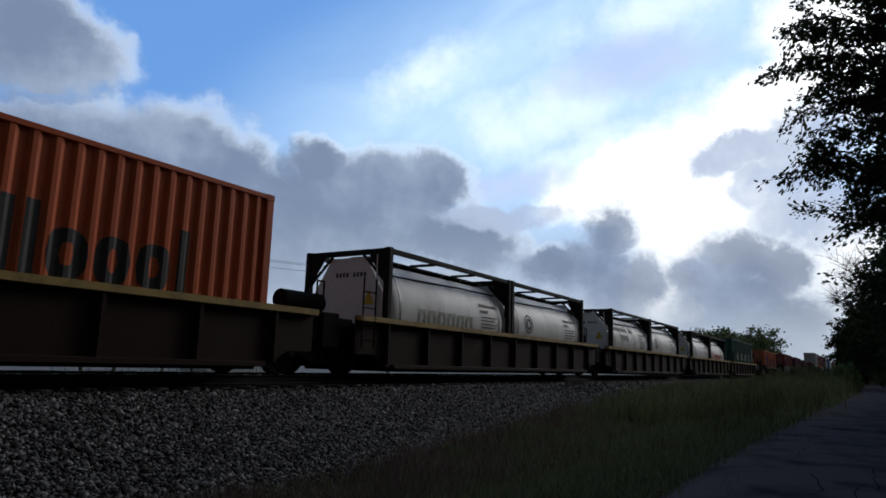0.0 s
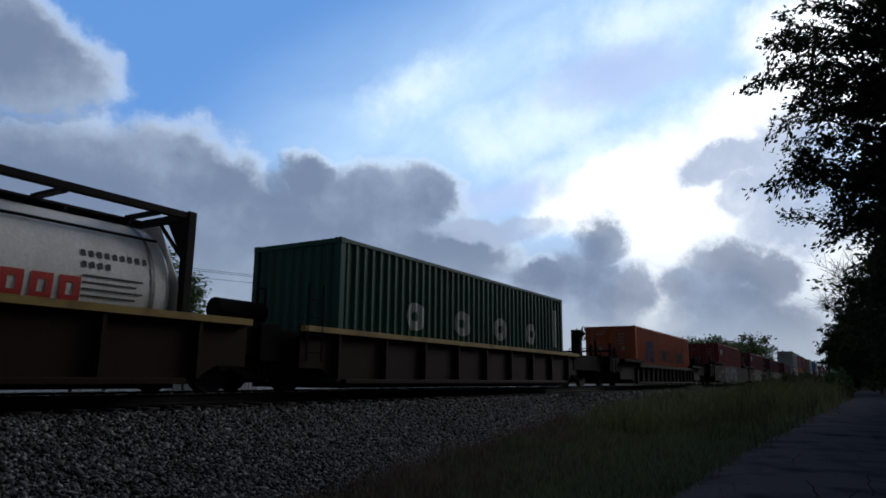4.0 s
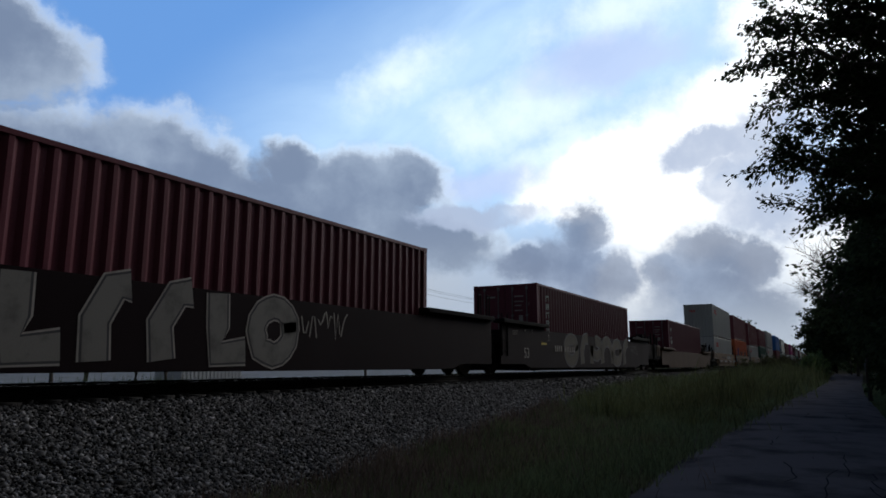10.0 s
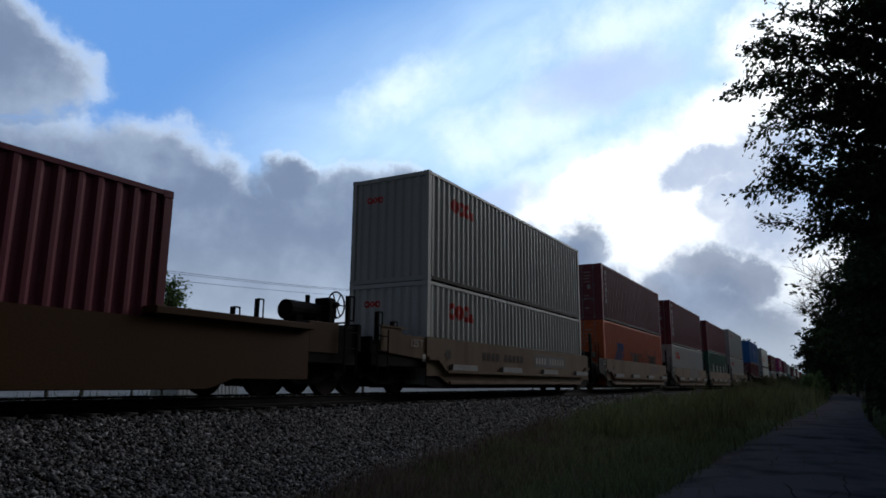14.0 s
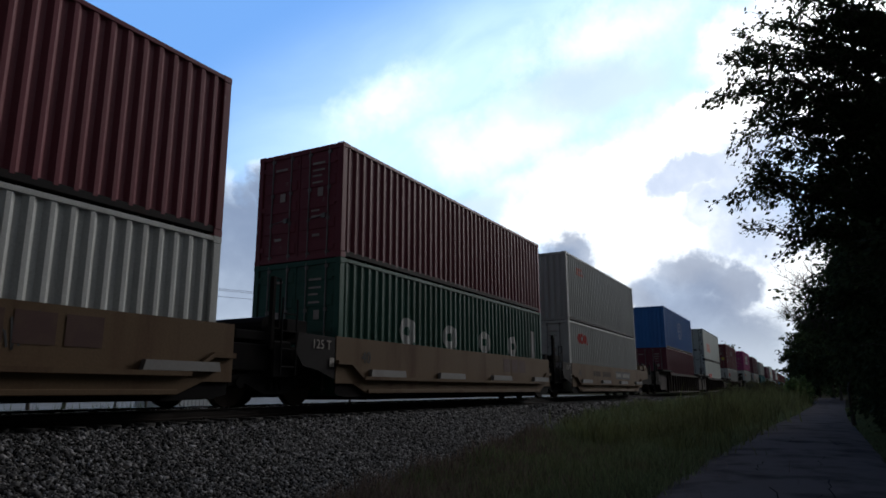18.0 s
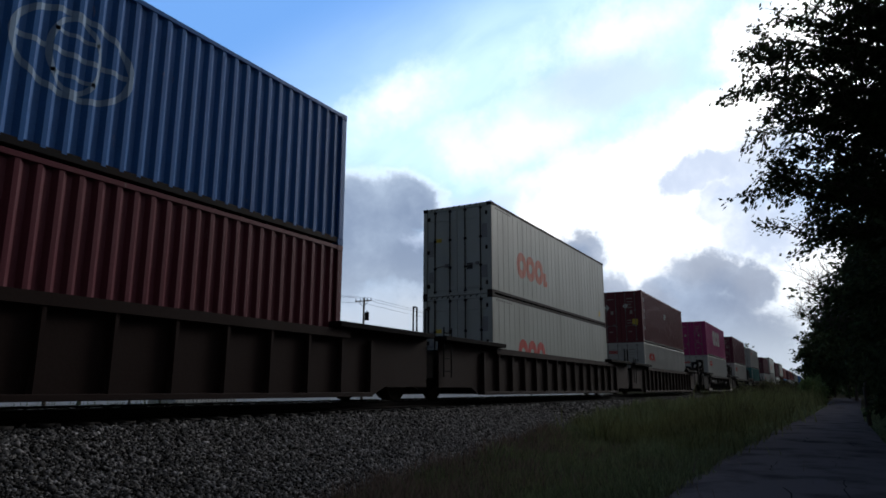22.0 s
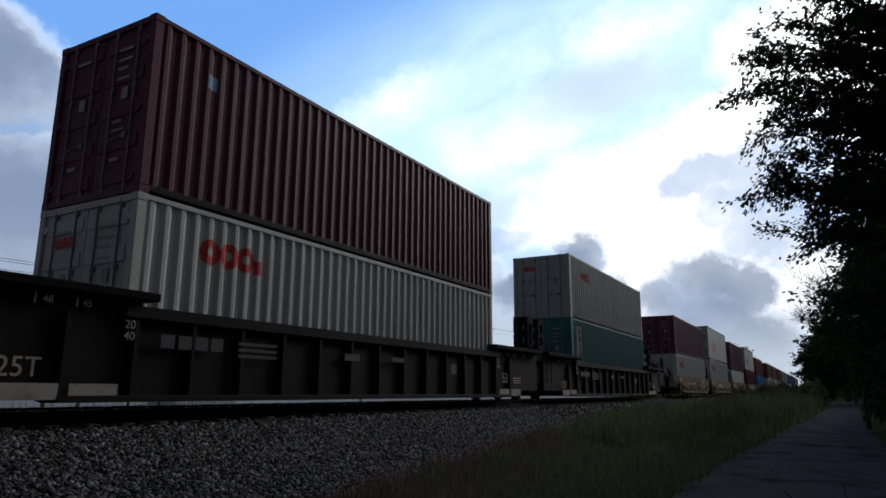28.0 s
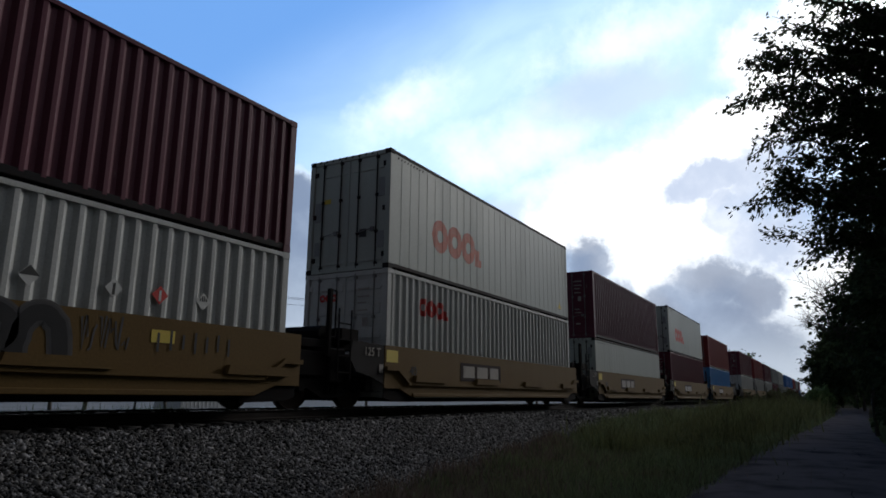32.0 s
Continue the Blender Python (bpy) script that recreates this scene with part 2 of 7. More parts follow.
def scuffed(m):
    """Pale scrapes, upright along the folds, where boxes have rubbed."""
    nt = m.node_tree
    bsdf = nt.nodes["Principled BSDF"]
    source = bsdf.inputs["Base Color"].links[0].from_socket
    tc, info = nt.nodes.new("ShaderNodeTexCoord"), nt.nodes.new("ShaderNodeObjectInfo")
    mp = nt.nodes.new("ShaderNodeMapping")
    mp.inputs["Scale"].default_value = (1.0, 1.6, 0.45)
    nt.links.new(tc.outputs["Object"], mp.inputs["Vector"])
    nt.links.new(info.outputs["Random"], mp.inputs["Location"])
    n = nt.nodes.new("ShaderNodeTexNoise")
    n.inputs["Scale"].default_value, n.inputs["Detail"].default_value, n.inputs["Roughness"].default_value = 2.2, 8.0, 0.7
    nt.links.new(mp.outputs[0], n.inputs["Vector"])
    r = nt.nodes.new("ShaderNodeMapRange")
    r.inputs["From Min"].default_value, r.inputs["From Max"].default_value, r.inputs["To Max"].default_value = 0.66, 0.74, 0.55
    nt.links.new(n.outputs["Fac"], r.inputs["Value"])
    mix = nt.nodes.new("ShaderNodeMix")
    mix.data_type = "RGBA"
    nt.links.new(r.outputs[0], mix.inputs[0])
    nt.links.new(source, mix.inputs[6])
    mix.inputs[7].default_value = (0.30, 0.27, 0.25, 1)
    nt.links.new(mix.outputs[2], bsdf.inputs["Base Color"])
    return m


PAINT = {k: scuffed(material("paint_" + k, v, 0.5, 0.0, RUST, 0.20, 1.0, 0.10, True, spec=0.22)) for k, v in paint_rows.items()}
PAINT["edge_dark"] = material("dark_frame_and_rail_shade", (0.017, 0.015, 0.016), 0.7, 0, RUST, 0.3, spec=0.12)
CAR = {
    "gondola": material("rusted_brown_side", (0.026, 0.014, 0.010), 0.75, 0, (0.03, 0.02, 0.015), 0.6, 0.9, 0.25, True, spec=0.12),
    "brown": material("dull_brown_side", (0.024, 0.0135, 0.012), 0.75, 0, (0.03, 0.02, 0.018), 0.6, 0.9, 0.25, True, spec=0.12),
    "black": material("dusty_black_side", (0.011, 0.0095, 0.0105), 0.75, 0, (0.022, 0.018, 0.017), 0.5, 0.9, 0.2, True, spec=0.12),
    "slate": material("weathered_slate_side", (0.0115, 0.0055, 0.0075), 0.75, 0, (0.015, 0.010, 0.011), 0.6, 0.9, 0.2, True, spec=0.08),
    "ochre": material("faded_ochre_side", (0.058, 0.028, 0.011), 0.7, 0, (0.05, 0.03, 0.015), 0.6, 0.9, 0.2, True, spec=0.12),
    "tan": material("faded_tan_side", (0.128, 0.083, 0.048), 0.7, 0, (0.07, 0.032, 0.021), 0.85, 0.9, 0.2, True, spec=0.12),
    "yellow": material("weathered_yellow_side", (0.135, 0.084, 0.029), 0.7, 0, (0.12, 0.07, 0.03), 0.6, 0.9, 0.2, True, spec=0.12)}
SILL_YELLOW = material("worn_yellow_sill", (0.36, 0.24, 0.06), 0.7, 0, RUST, 0.75, 1.6, 0.2)
BLACK_STEEL = material("grimy_black_steel", (0.010, 0.009, 0.0095), 0.85, 0.0, (0.018, 0.013, 0.011), 0.5, spec=0.06)
TREAD = material("bare_steel_tread", (0.20, 0.195, 0.19), 0.5, 0.7, RUST, 0.3)
WHEEL = material("rusty_wheel_steel", (0.06, 0.04, 0.03), 0.65, 0.6, (0.03, 0.02, 0.02), 0.5)
TANK_SKIN = material("pale_tank_cladding", (0.78, 0.77, 0.75), 0.55, 0.0, (0.25, 0.22, 0.2), 0.4, 0.7, 0.05, True)
WHITE_INK = material("white_lettering", (0.55, 0.55, 0.53), 0.7, 0, (0.4, 0.4, 0.38), 0.4, 3.0, 0)
RED_INK = material("red_lettering", (0.55, 0.035, 0.03), 0.7, 0, (0.4, 0.1, 0.08), 0.4, 3.0, 0)
FADED_RED_INK = material("faded_red_lettering", (0.55, 0.16, 0.11), 0.7, 0, (0.5, 0.35, 0.3), 0.5, 3.0, 0)
BLACK_INK = material("black_lettering", (0.03, 0.03, 0.03), 0.7, 0, (0.06, 0.05, 0.05), 0.4, 3.0, 0)
BLUE_INK = material("blue_lettering", (0.02, 0.035, 0.16), 0.7, 0, (0.05, 0.06, 0.12), 0.4, 3.0, 0)
YELLOW_INK = material("yellow_sticker", (0.6, 0.45, 0.05), 0.6, 0, None, 0.2, 3.0, 0)
PALE_BLUE_INK = material("pale_blue_lettering", (0.25, 0.38, 0.55), 0.7, 0, None, 0.3, 3.0, 0)
CREAM_SPRAY = material("cream_spray_paint", (0.34, 0.31, 0.28), 0.8, 0, (0.12, 0.1, 0.1), 0.6, 2.0, 0)
DARK_SPRAY = material("dark_spray_paint", (0.05, 0.05, 0.055), 0.8, 0, (0.1, 0.09, 0.08), 0.4, 2.0, 0)
GREEN_SPRAY = material("green_spray_paint", (0.10, 0.12, 0.09), 0.8, 0, (0.05, 0.05, 0.04), 0.6, 2.0, 0)
RAIL_STEEL = material("rusty_rail", (0.025, 0.017, 0.014), 0.7, 0.5, (0.03, 0.02, 0.02), 0.5, 2.0)
RAIL_SHINE = material("polished_rail_head", (0.58, 0.57, 0.56), 0.25, 1.0, (0.4, 0.38, 0.36), 0.3, 4.0, 0.02)
# ballast colour that holds the shade under the train
SHADE_STONE = material("shade_stone", (0.013, 0.012, 0.012), 0.8, 0, (0.015, 0.014, 0.014), 0.6, 3.0, 0.3, spec=0.2)
TIE_WOOD = material("creosoted_tie", (0.016, 0.014, 0.013), 0.95, 0, (0.03, 0.025, 0.02), 0.5, 2.0, 0.4)
STONE = material("grey_ballast_stone", (0.105, 0.102, 0.102), 0.85, 0, (0.09, 0.085, 0.08), 0.6, 3.0, 0.3, spec=0.2)
ASPHALT = material("cracked_asphalt", (0.108, 0.098, 0.102), 0.95, 0, (0.028, 0.027, 0.03), 1.0, 0.55, 0.6, grain=60, spec=0.0)
EARTH = material("dark_earth", (0.05, 0.045, 0.03), 0.95, 0, (0.03, 0.035, 0.018), 0.8, 0.5, 0.4, spec=0.0)
GRASS = material("dull_grass", (0.145, 0.18, 0.092), 0.8, 0, (0.17, 0.14, 0.085), 0.6, 0.6, 0.0, spec=0.2)
WEED = material("seeding_weeds", (0.12, 0.135, 0.06), 0.8, 0, (0.09, 0.075, 0.04), 0.6, 0.6, 0.0, spec=0.2)
LEAF = material("dark_green_leaf", (0.034, 0.048, 0.022), 0.85, 0, (0.018, 0.028, 0.012), 0.6, 0.8, 0.0, spec=0.06)
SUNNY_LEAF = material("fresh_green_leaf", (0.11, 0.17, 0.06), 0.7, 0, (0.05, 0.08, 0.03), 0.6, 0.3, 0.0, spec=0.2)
FAR_LEAF = material("distant_foliage", (0.10, 0.13, 0.055), 0.8, 0, (0.045, 0.065, 0.035), 0.6, 0.3, 0.0, spec=0.2)


def let_light_through(m, share):
    """Thin blades and leaves pass some of the light that falls on their backs."""
    nt = m.node_tree
    bsdf = nt.nodes["Principled BSDF"]
    out = nt.nodes["Material Output"]
    thin = nt.nodes.new("ShaderNodeBsdfTranslucent")
    nt.links.new(bsdf.inputs["Base Color"].links[0].from_socket, thin.inputs["Color"])
    mix = nt.nodes.new("ShaderNodeMixShader")
    mix.inputs[0].default_value = share
    nt.links.new(bsdf.outputs[0], mix.inputs[1])
    nt.links.new(thin.outputs[0], mix.inputs[2])
    nt.links.new(mix.outputs[0], out.inputs["Surface"])


def vary_pieces(m, lo, hi):
    """Each blade or leaf a little lighter or darker than the next."""
    nt = m.node_tree
    bsdf = nt.nodes["Principled BSDF"]
    source = bsdf.inputs["Base Color"].links[0].from_socket
    geo, r, v = nt.nodes.new("ShaderNodeNewGeometry"), nt.nodes.new("ShaderNodeMapRange"), nt.nodes.new("ShaderNodeVectorMath")
    v.operation = "SCALE"
    r.inputs["To Min"].default_value, r.inputs["To Max"].default_value = lo, hi
    nt.links.new(geo.outputs["Random Per Island"], r.inputs["Value"])
    nt.links.new(source, v.inputs[0])
    nt.links.new(r.outputs[0], v.inputs["Scale"])
    nt.links.new(v.outputs[0], bsdf.inputs["Base Color"])


for thin_stuff, share in ((GRASS, 0.25), (WEED, 0.25), (FAR_LEAF, 0.3), (SUNNY_LEAF, 0.3), (LEAF, 0.35)):
    vary_pieces(thin_stuff, 0.45, 1.5)
    let_light_through(thin_stuff, share)
BARK = material("grey_brown_bark", (0.06, 0.05, 0.04), 0.9, 0, (0.03, 0.027, 0.024), 0.6, 2.0, 0.6, True)
POLE_WOOD = material("weathered_pole", (0.10, 0.085, 0.07), 0.85, 0, (0.05, 0.04, 0.035), 0.5, 2.0, 0.4, True)
WIRE = material("cable_black", (0.03, 0.03, 0.03), 0.6)
SHED_METAL = material("pale_shed_cladding", (0.38, 0.39, 0.40), 0.5, 0, (0.4, 0.4, 0.4), 0.4, 0.4, 0.05, True)

# ---- mesh helpers


def box(bm, x0, x1, y0, y1, z0, z1, bevel=0.0):
    r = bmesh.ops.create_cube(bm, size=1.0, matrix=Matrix.LocRotScale(((x0 + x1) / 2, (y0 + y1) / 2, (z0 + z1) / 2), None, (x1 - x0, y1 - y0, z1 - z0)))
    if bevel:
        edges = list({e for v in r["verts"] for e in v.link_edges})
        bmesh.ops.bevel(bm, geom=edges, offset=bevel, segments=1, affect="EDGES")
    return bm


def rod(bm, a, b, r, n=8, r2=None):
    a, b = Vector(a), Vector(b)
    m = Matrix.Translation((a + b) / 2) @ (b - a).to_track_quat("Z", "Y").to_matrix().to_4x4()
    bmesh.ops.create_cone(bm, cap_ends=True, segments=n, radius1=r, radius2=r if r2 is None else r2, depth=(b - a).length, matrix=m)
    return bm


def ring(bm, centre, axis, r, thick, n=20):
    c = Vector(centre)
    q = Vector(axis).to_track_quat("Z", "Y").to_matrix()
    pts = [c + q @ Vector((r * math.cos(i * math.tau / n), r * math.sin(i * math.tau / n), 0)) for i in range(n)]
    for i in range(n):
        rod(bm, pts[i], pts[(i + 1) % n], thick, 6)
    return bm


def prism(bm, outline, x0, x1):
    """An outline of (y, z) corners pulled from x0 to x1."""
    a = [bm.verts.new((x0, y, z)) for y, z in outline]
    b = [bm.verts.new((x1, y, z)) for y, z in outline]
    n = len(outline)
    bm.faces.new(a)
    bm.faces.new(b[::-1])
    for i in range(n):
        bm.faces.new((a[i], b[i], b[(i + 1) % n], a[(i + 1) % n]))
    bmesh.ops.recalc_face_normals(bm, faces=bm.faces[:])
    return bm


MESHES = {}


def mesh(key, make):
    """A mesh made once under its key and shared after that."""
    if key not in MESHES:
        bm = bmesh.new()
        make(bm)
        me = bpy.data.meshes.new("_".join(str(k) for k in key) if isinstance(key, tuple) else str(key))
        bm.to_mesh(me)
        bm.free()
        me.materials.append(None)
        MESHES[key] = me
    return MESHES[key]


def part(name, me, mat, parent, label="", at=None, smooth=False):
    """One mesh object under a thing or under a part. me: a mesh, or a bmesh, which is used up."""
    if isinstance(me, bmesh.types.BMesh):
        bm, me = me, bpy.data.meshes.new(name)
        bm.to_mesh(me)
        bm.free()
        me.materials.append(None)
    ob = new(name, me)
    ob.material_slots[0].link = "OBJECT"
    ob.material_slots[0].material = mat
    ob.parent = parent
    if at is not None:
        ob.matrix_basis = at
    if smooth:
        me.shade_smooth()
    if label:
        ob["label"] = label
    return ob


def raw_mesh(name, verts, faces, mat):
    """A mesh from numpy corners (n, 3) and faces (m, k) of one size."""
    me = bpy.data.meshes.new(name)
    v, f = np.asarray(verts, np.float32), np.asarray(faces, np.int32)
    me.vertices.add(len(v))
    me.vertices.foreach_set("co", v.ravel())
    me.loops.add(f.size)
    me.loops.foreach_set("vertex_index", f.ravel())
    me.polygons.add(len(f))
    me.polygons.foreach_set("loop_start", np.arange(0, f.size, f.shape[1], dtype=np.int32))
    me.update(calc_edges=True)
    me.materials.append(mat)
    return me


FONT_MESH = {}


def figures(text, size):
    """Readable figures as a flat mesh in the yz plane, facing +x."""
    key = (text, size)
    if key not in FONT_MESH:
        cu = bpy.data.curves.new("figures", "FONT")
        cu.body, cu.size, cu.extrude = text, size, 0.002
        cu.align_x = "CENTER"
        ob = new("figures", cu)
        me = bpy.data.meshes.new_from_object(ob.evaluated_get(bpy.context.evaluated_depsgraph_get()))
        bpy.data.objects.remove(ob)
        bpy.data.curves.remove(cu)
        me.transform(Matrix(((0, 0, 1, 0), (1, 0, 0, 0), (0, 1, 0, 0), (0, 0, 0, 1))))
        me.materials.clear()
        me.materials.append(None)
        FONT_MESH[key] = me
    return FONT_MESH[key]


rng = np.random.default_rng(7)

# ---- ground, lane, track bed
TRACK_X, RAIL_TOP = -9.716, 1.24
SHOULDER_X, SHOULDER_Z, TOE_X = -8.1, 1.0, -4.95


def ground_height(x, y):
    """Level ground with the stone bank of the track."""
    d = abs(x - TRACK_X)
    crown, toe = abs(SHOULDER_X - TRACK_X), abs(TOE_X - TRACK_X)
    if d <= crown:
        return SHOULDER_Z
    if d >= toe:
        return 0.0
    return SHOULDER_Z * (toe - d) / (toe - crown)


def sheet(name, xs, ys, zf, mat):
    xs, ys = np.asarray(xs, float), np.asarray(ys, float)
    v = [(x, y, zf(x, y)) for y in ys for x in xs]
    n = len(xs)
    f = [(j * n + i, j * n + i + 1, (j + 1) * n + i + 1, (j + 1) * n + i) for j in range(len(ys) - 1) for i in range(n - 1)]
    me = raw_mesh(name, v, f, mat)
    me.shade_smooth()
    return new(name, me)


def lane_edges(y):
    """The lane bends gently to the right as it goes away."""
    return (float(np.interp(y, [0, 18, 33, 45, 72, 98, 140], [-2.2, -2.12, -1.66, -1.1, -0.25, 0.25, 1.0])),
            float(np.interp(y, [0, 15, 40, 72, 109, 140], [1.25, 1.25, 1.6, 2.6, 4.06, 5.3])))


def rough_ground(x, y):
    z = ground_height(x, y)
    bank = 0.0
    edge = lane_edges(y)[1] + (0.0 if y < 40 else 0.5)
    if x > edge:
        bank = 0.35 * min(1.0, (x - edge) / 2.5)
    if -3000 < x < -30:
        z = -0.1
    return z - 0.02 + bank + 0.05 * noise.noise((x * 0.3, y * 0.3, 0.0))


ground_xs = [-3000, -600, -150, -60, -30, -20, -14.6, -14.48, -11.4, -11.33, -9.7, -8.1, -8.0, -7, -6, -5, -4.9, -4.2, -3.4, -2.6, -2.1, -1.2, -0.3, 0.6, 1.2, 2, 3, 4, 6, 9, 15, 40, 200, 800, 3000]
ground_ys = [-2000, -300, -80, -40, -20, -10, -5] + [float(v) for v in np.arange(-3, 40, 1.0)] + [44, 50, 58, 70, 85, 97, 110, 125, 140, 150, 220, 350, 600, 1200, 3000]
ground = tagged(sheet("ground", ground_xs, ground_ys, rough_ground, EARTH), "dark earth and trodden grass beside the track", "ground", kind="structure")


def build_lane():
    ys = np.concatenate([np.arange(-12, 40, 0.5), np.arange(40, 142, 2.0)])
    v, f = [], []
    k = 9
    for j, y in enumerate(ys):
        a, b = lane_edges(y)
        a += 0.12 * noise.noise((y * 0.9, 3.1, 0)) + 0.05 * noise.noise((y * 3, 1.1, 0))
        b += 0.12 * noise.noise((y * 0.9, 9.1, 0))
        for i in range(k):
            u = i / (k - 1)
            z = 0.035 * (1 - (2 * u - 1) ** 4) + 0.004 * noise.noise((u * 4, y * 0.7, 5)) + 0.035
            v.append((a + (b - a) * u, y, z if 0 < i < k - 1 else 0.0))
    for j in range(len(ys) - 1):
        for i in range(k - 1):
            f.append((j * k + i, j * k + i + 1, (j + 1) * k + i + 1, (j + 1) * k + i))
    me = raw_mesh("road", v, f, ASPHALT)
    me.shade_smooth()
    return tagged(new("road", me), "narrow lane of worn dark asphalt with cracks", "road", kind="structure")


road = build_lane()


def build_cracks():
    """Dark sunken seams where the asphalt has split, and pale patches."""
    bm = bmesh.new()
    r = random.Random(5)
    for k in range(10):
        y, x = r.uniform(4, 22), r.uniform(-1.7, 0.6)
        across = r.random() < 0.3
        pts = []
        for i in range(7):
            pts.append((x, y))
            if across:
                x += r.uniform(0.08, 0.22)
                y += r.uniform(-0.12, 0.12)
            else:
                y += r.uniform(0.2, 0.5)
                x += r.uniform(-0.08, 0.08)
        w = r.uniform(0.008, 0.022)
        lo, hi = [], []
        for px, py in pts:
            if not -1.95 < px < 0.75:
                break
            lo.append(bm.verts.new((px, py - (w if across else 0), 0.0)))
            hi.append(bm.verts.new((px + (0 if across else w), py + w, 0.0)))
            for vv in (lo[-1], hi[-1]):
                a, b = lane_edges(vv.co.y)
                u = (vv.co.x - a) / (b - a)
                vv.co.z = 0.035 * (1 - (2 * u - 1) ** 4) + 0.004 * noise.noise((u * 4, vv.co.y * 0.7, 5)) + 0.040
        for i in range(len(lo) - 1):
            bm.faces.new((lo[i], lo[i + 1], hi[i + 1], hi[i]))
    ob = part("crack", bm, TAR, road, "dark split seams")
    ob["kind"] = "stuff"


TAR = material("dark_crack", (0.022, 0.022, 0.024), 1.0, spec=0.0)
build_cracks()


def build_track():
    bm = bmesh.new()
    for side in (-1, 1):
        x = side * 0.755
        o = [(x - 0.07, 0), (x + 0.07, 0), (x + 0.07, 0.015), (x + 0.012, 0.035), (x + 0.012, 0.125), (x + 0.036, 0.14), (x + 0.036, 0.165),
             (x - 0.036, 0.165), (x - 0.036, 0.14), (x - 0.012, 0.125), (x - 0.012, 0.035), (x - 0.07, 0.015)]
        thing = new("rail")
        thing.location = (TRACK_X, 0, RAIL_TOP - 0.172)
        tagged(thing, "rusty steel rail with a polished head", "rail", "rails of the track", "structure")
        b1 = bmesh.new()
        prism(b1, o, 0, 1)
        me = bpy.data.meshes.new("web")
        b1.to_mesh(me)
        b1.free()
        me.transform(Matrix(((0, 1, 0, 0), (1250, 0, 0, -480), (0, 0, 1, 0), (0, 0, 0, 1))))
        me.materials.append(None)
        part("rail_web", me, RAIL_STEEL, thing)
        part("rail_head", box(bmesh.new(), x - 0.034, x + 0.034, -480, 770, 0.1652, 0.172), RAIL_SHINE, thing, "polished running surface")
    bm.free()
    v, f = [], []
    cube = np.array([(x, y, z) for x in (-1.3, 1.3) for y in (-0.11, 0.11) for z in (0, 0.18)], float)
    quads = np.array([(0, 1, 3, 2), (4, 6, 7, 5), (0, 4, 5, 1), (2, 3, 7, 6), (0, 2, 6, 4), (1, 5, 7, 3)])
    n = 0
    for y in np.arange(-40, 130, 0.55):
        v.append(cube + (rng.uniform(-0.03, 0.03), y + rng.uniform(-0.03, 0.03), RAIL_TOP - 0.172 - 0.185 + rng.uniform(-0.01, 0.005)))
        f.append(quads + n)
        n += 8
    me = raw_mesh("tie", np.concatenate(v), np.concatenate(f), TIE_WOOD)
    ob = new("ties", me)
    ob.location = (TRACK_X, 0, 0)
    tagged(ob, "creosoted wooden ties bedded in stone", "ties", kind="stuff")


build_track()


def build_ballast():
    octa = np.array([(1, 0, 0), (-1, 0, 0), (0, 1, 0), (0, -1, 0), (0, 0, 1), (0, 0, -1)], float)
    tri = np.array([(0, 2, 4), (2, 1, 4), (1, 3, 4), (3, 0, 4), (2, 0, 5), (1, 2, 5), (3, 1, 5), (0, 3, 5)])

    def stones(name, n, x0, x1, y0, y1, size, mat=None, label="loose bank of crushed grey stone under the track"):
        x, y = rng.uniform(x0, x1, n), y0 + (y1 - y0) * rng.uniform(0, 1, n)
        z = np.array([ground_height(a, b) for a, b in zip(x, y)])
        s = size * rng.lognormal(0, 0.3, n)
        p = octa[None] * rng.uniform(0.6, 1.25, (n, 6, 1)) + rng.normal(0, 0.16, (n, 6, 3))
        p = p * (s[:, None, None] * np.array([1.0, 1.0, 0.75]))
        a = rng.uniform(0, 6.28, n)
        c, d = np.cos(a)[:, None], np.sin(a)[:, None]
        q = np.stack([p[..., 0] * c - p[..., 1] * d, p[..., 0] * d + p[..., 1] * c, p[..., 2]], -1)
        tilt = rng.normal(0, 0.5, n)
        c, d = np.cos(tilt)[:, None], np.sin(tilt)[:, None]
        q = np.stack([q[..., 0] * c - q[..., 2] * d, q[..., 1], q[..., 0] * d + q[..., 2] * c], -1)
        q += np.stack([x, y, z + s * 0.25], -1)[:, None, :]
        f = tri[None] + (np.arange(n) * 6)[:, None, None]
        ob = new(name, raw_mesh(name, q.reshape(-1, 3), f.reshape(-1, 3), mat or BALLAST))
        tagged(ob, label, "ballast", kind="stuff")

    stones("ballast", 105000, -8.2, TOE_X + 0.25, 1.8, 20, 0.024)
    stones("ballast", 34000, -8.2, TOE_X, 20, 70, 0.045)
    stones("ballast", 9000, -8.2, TOE_X + 0.25, -16, 1.8, 0.05)
    # near-black stone along the rails: the train's shade is put into its colour
    bed_shade = "stone coloured black as the shade under the train"
    stones("ballast", 12000, -9.1, -8.12, -16, 60, 0.04, SHADE_STONE, bed_shade)
    stones("ballast", 10000, -14.5, -9.0, -16, 40, 0.05, SHADE_STONE, bed_shade)


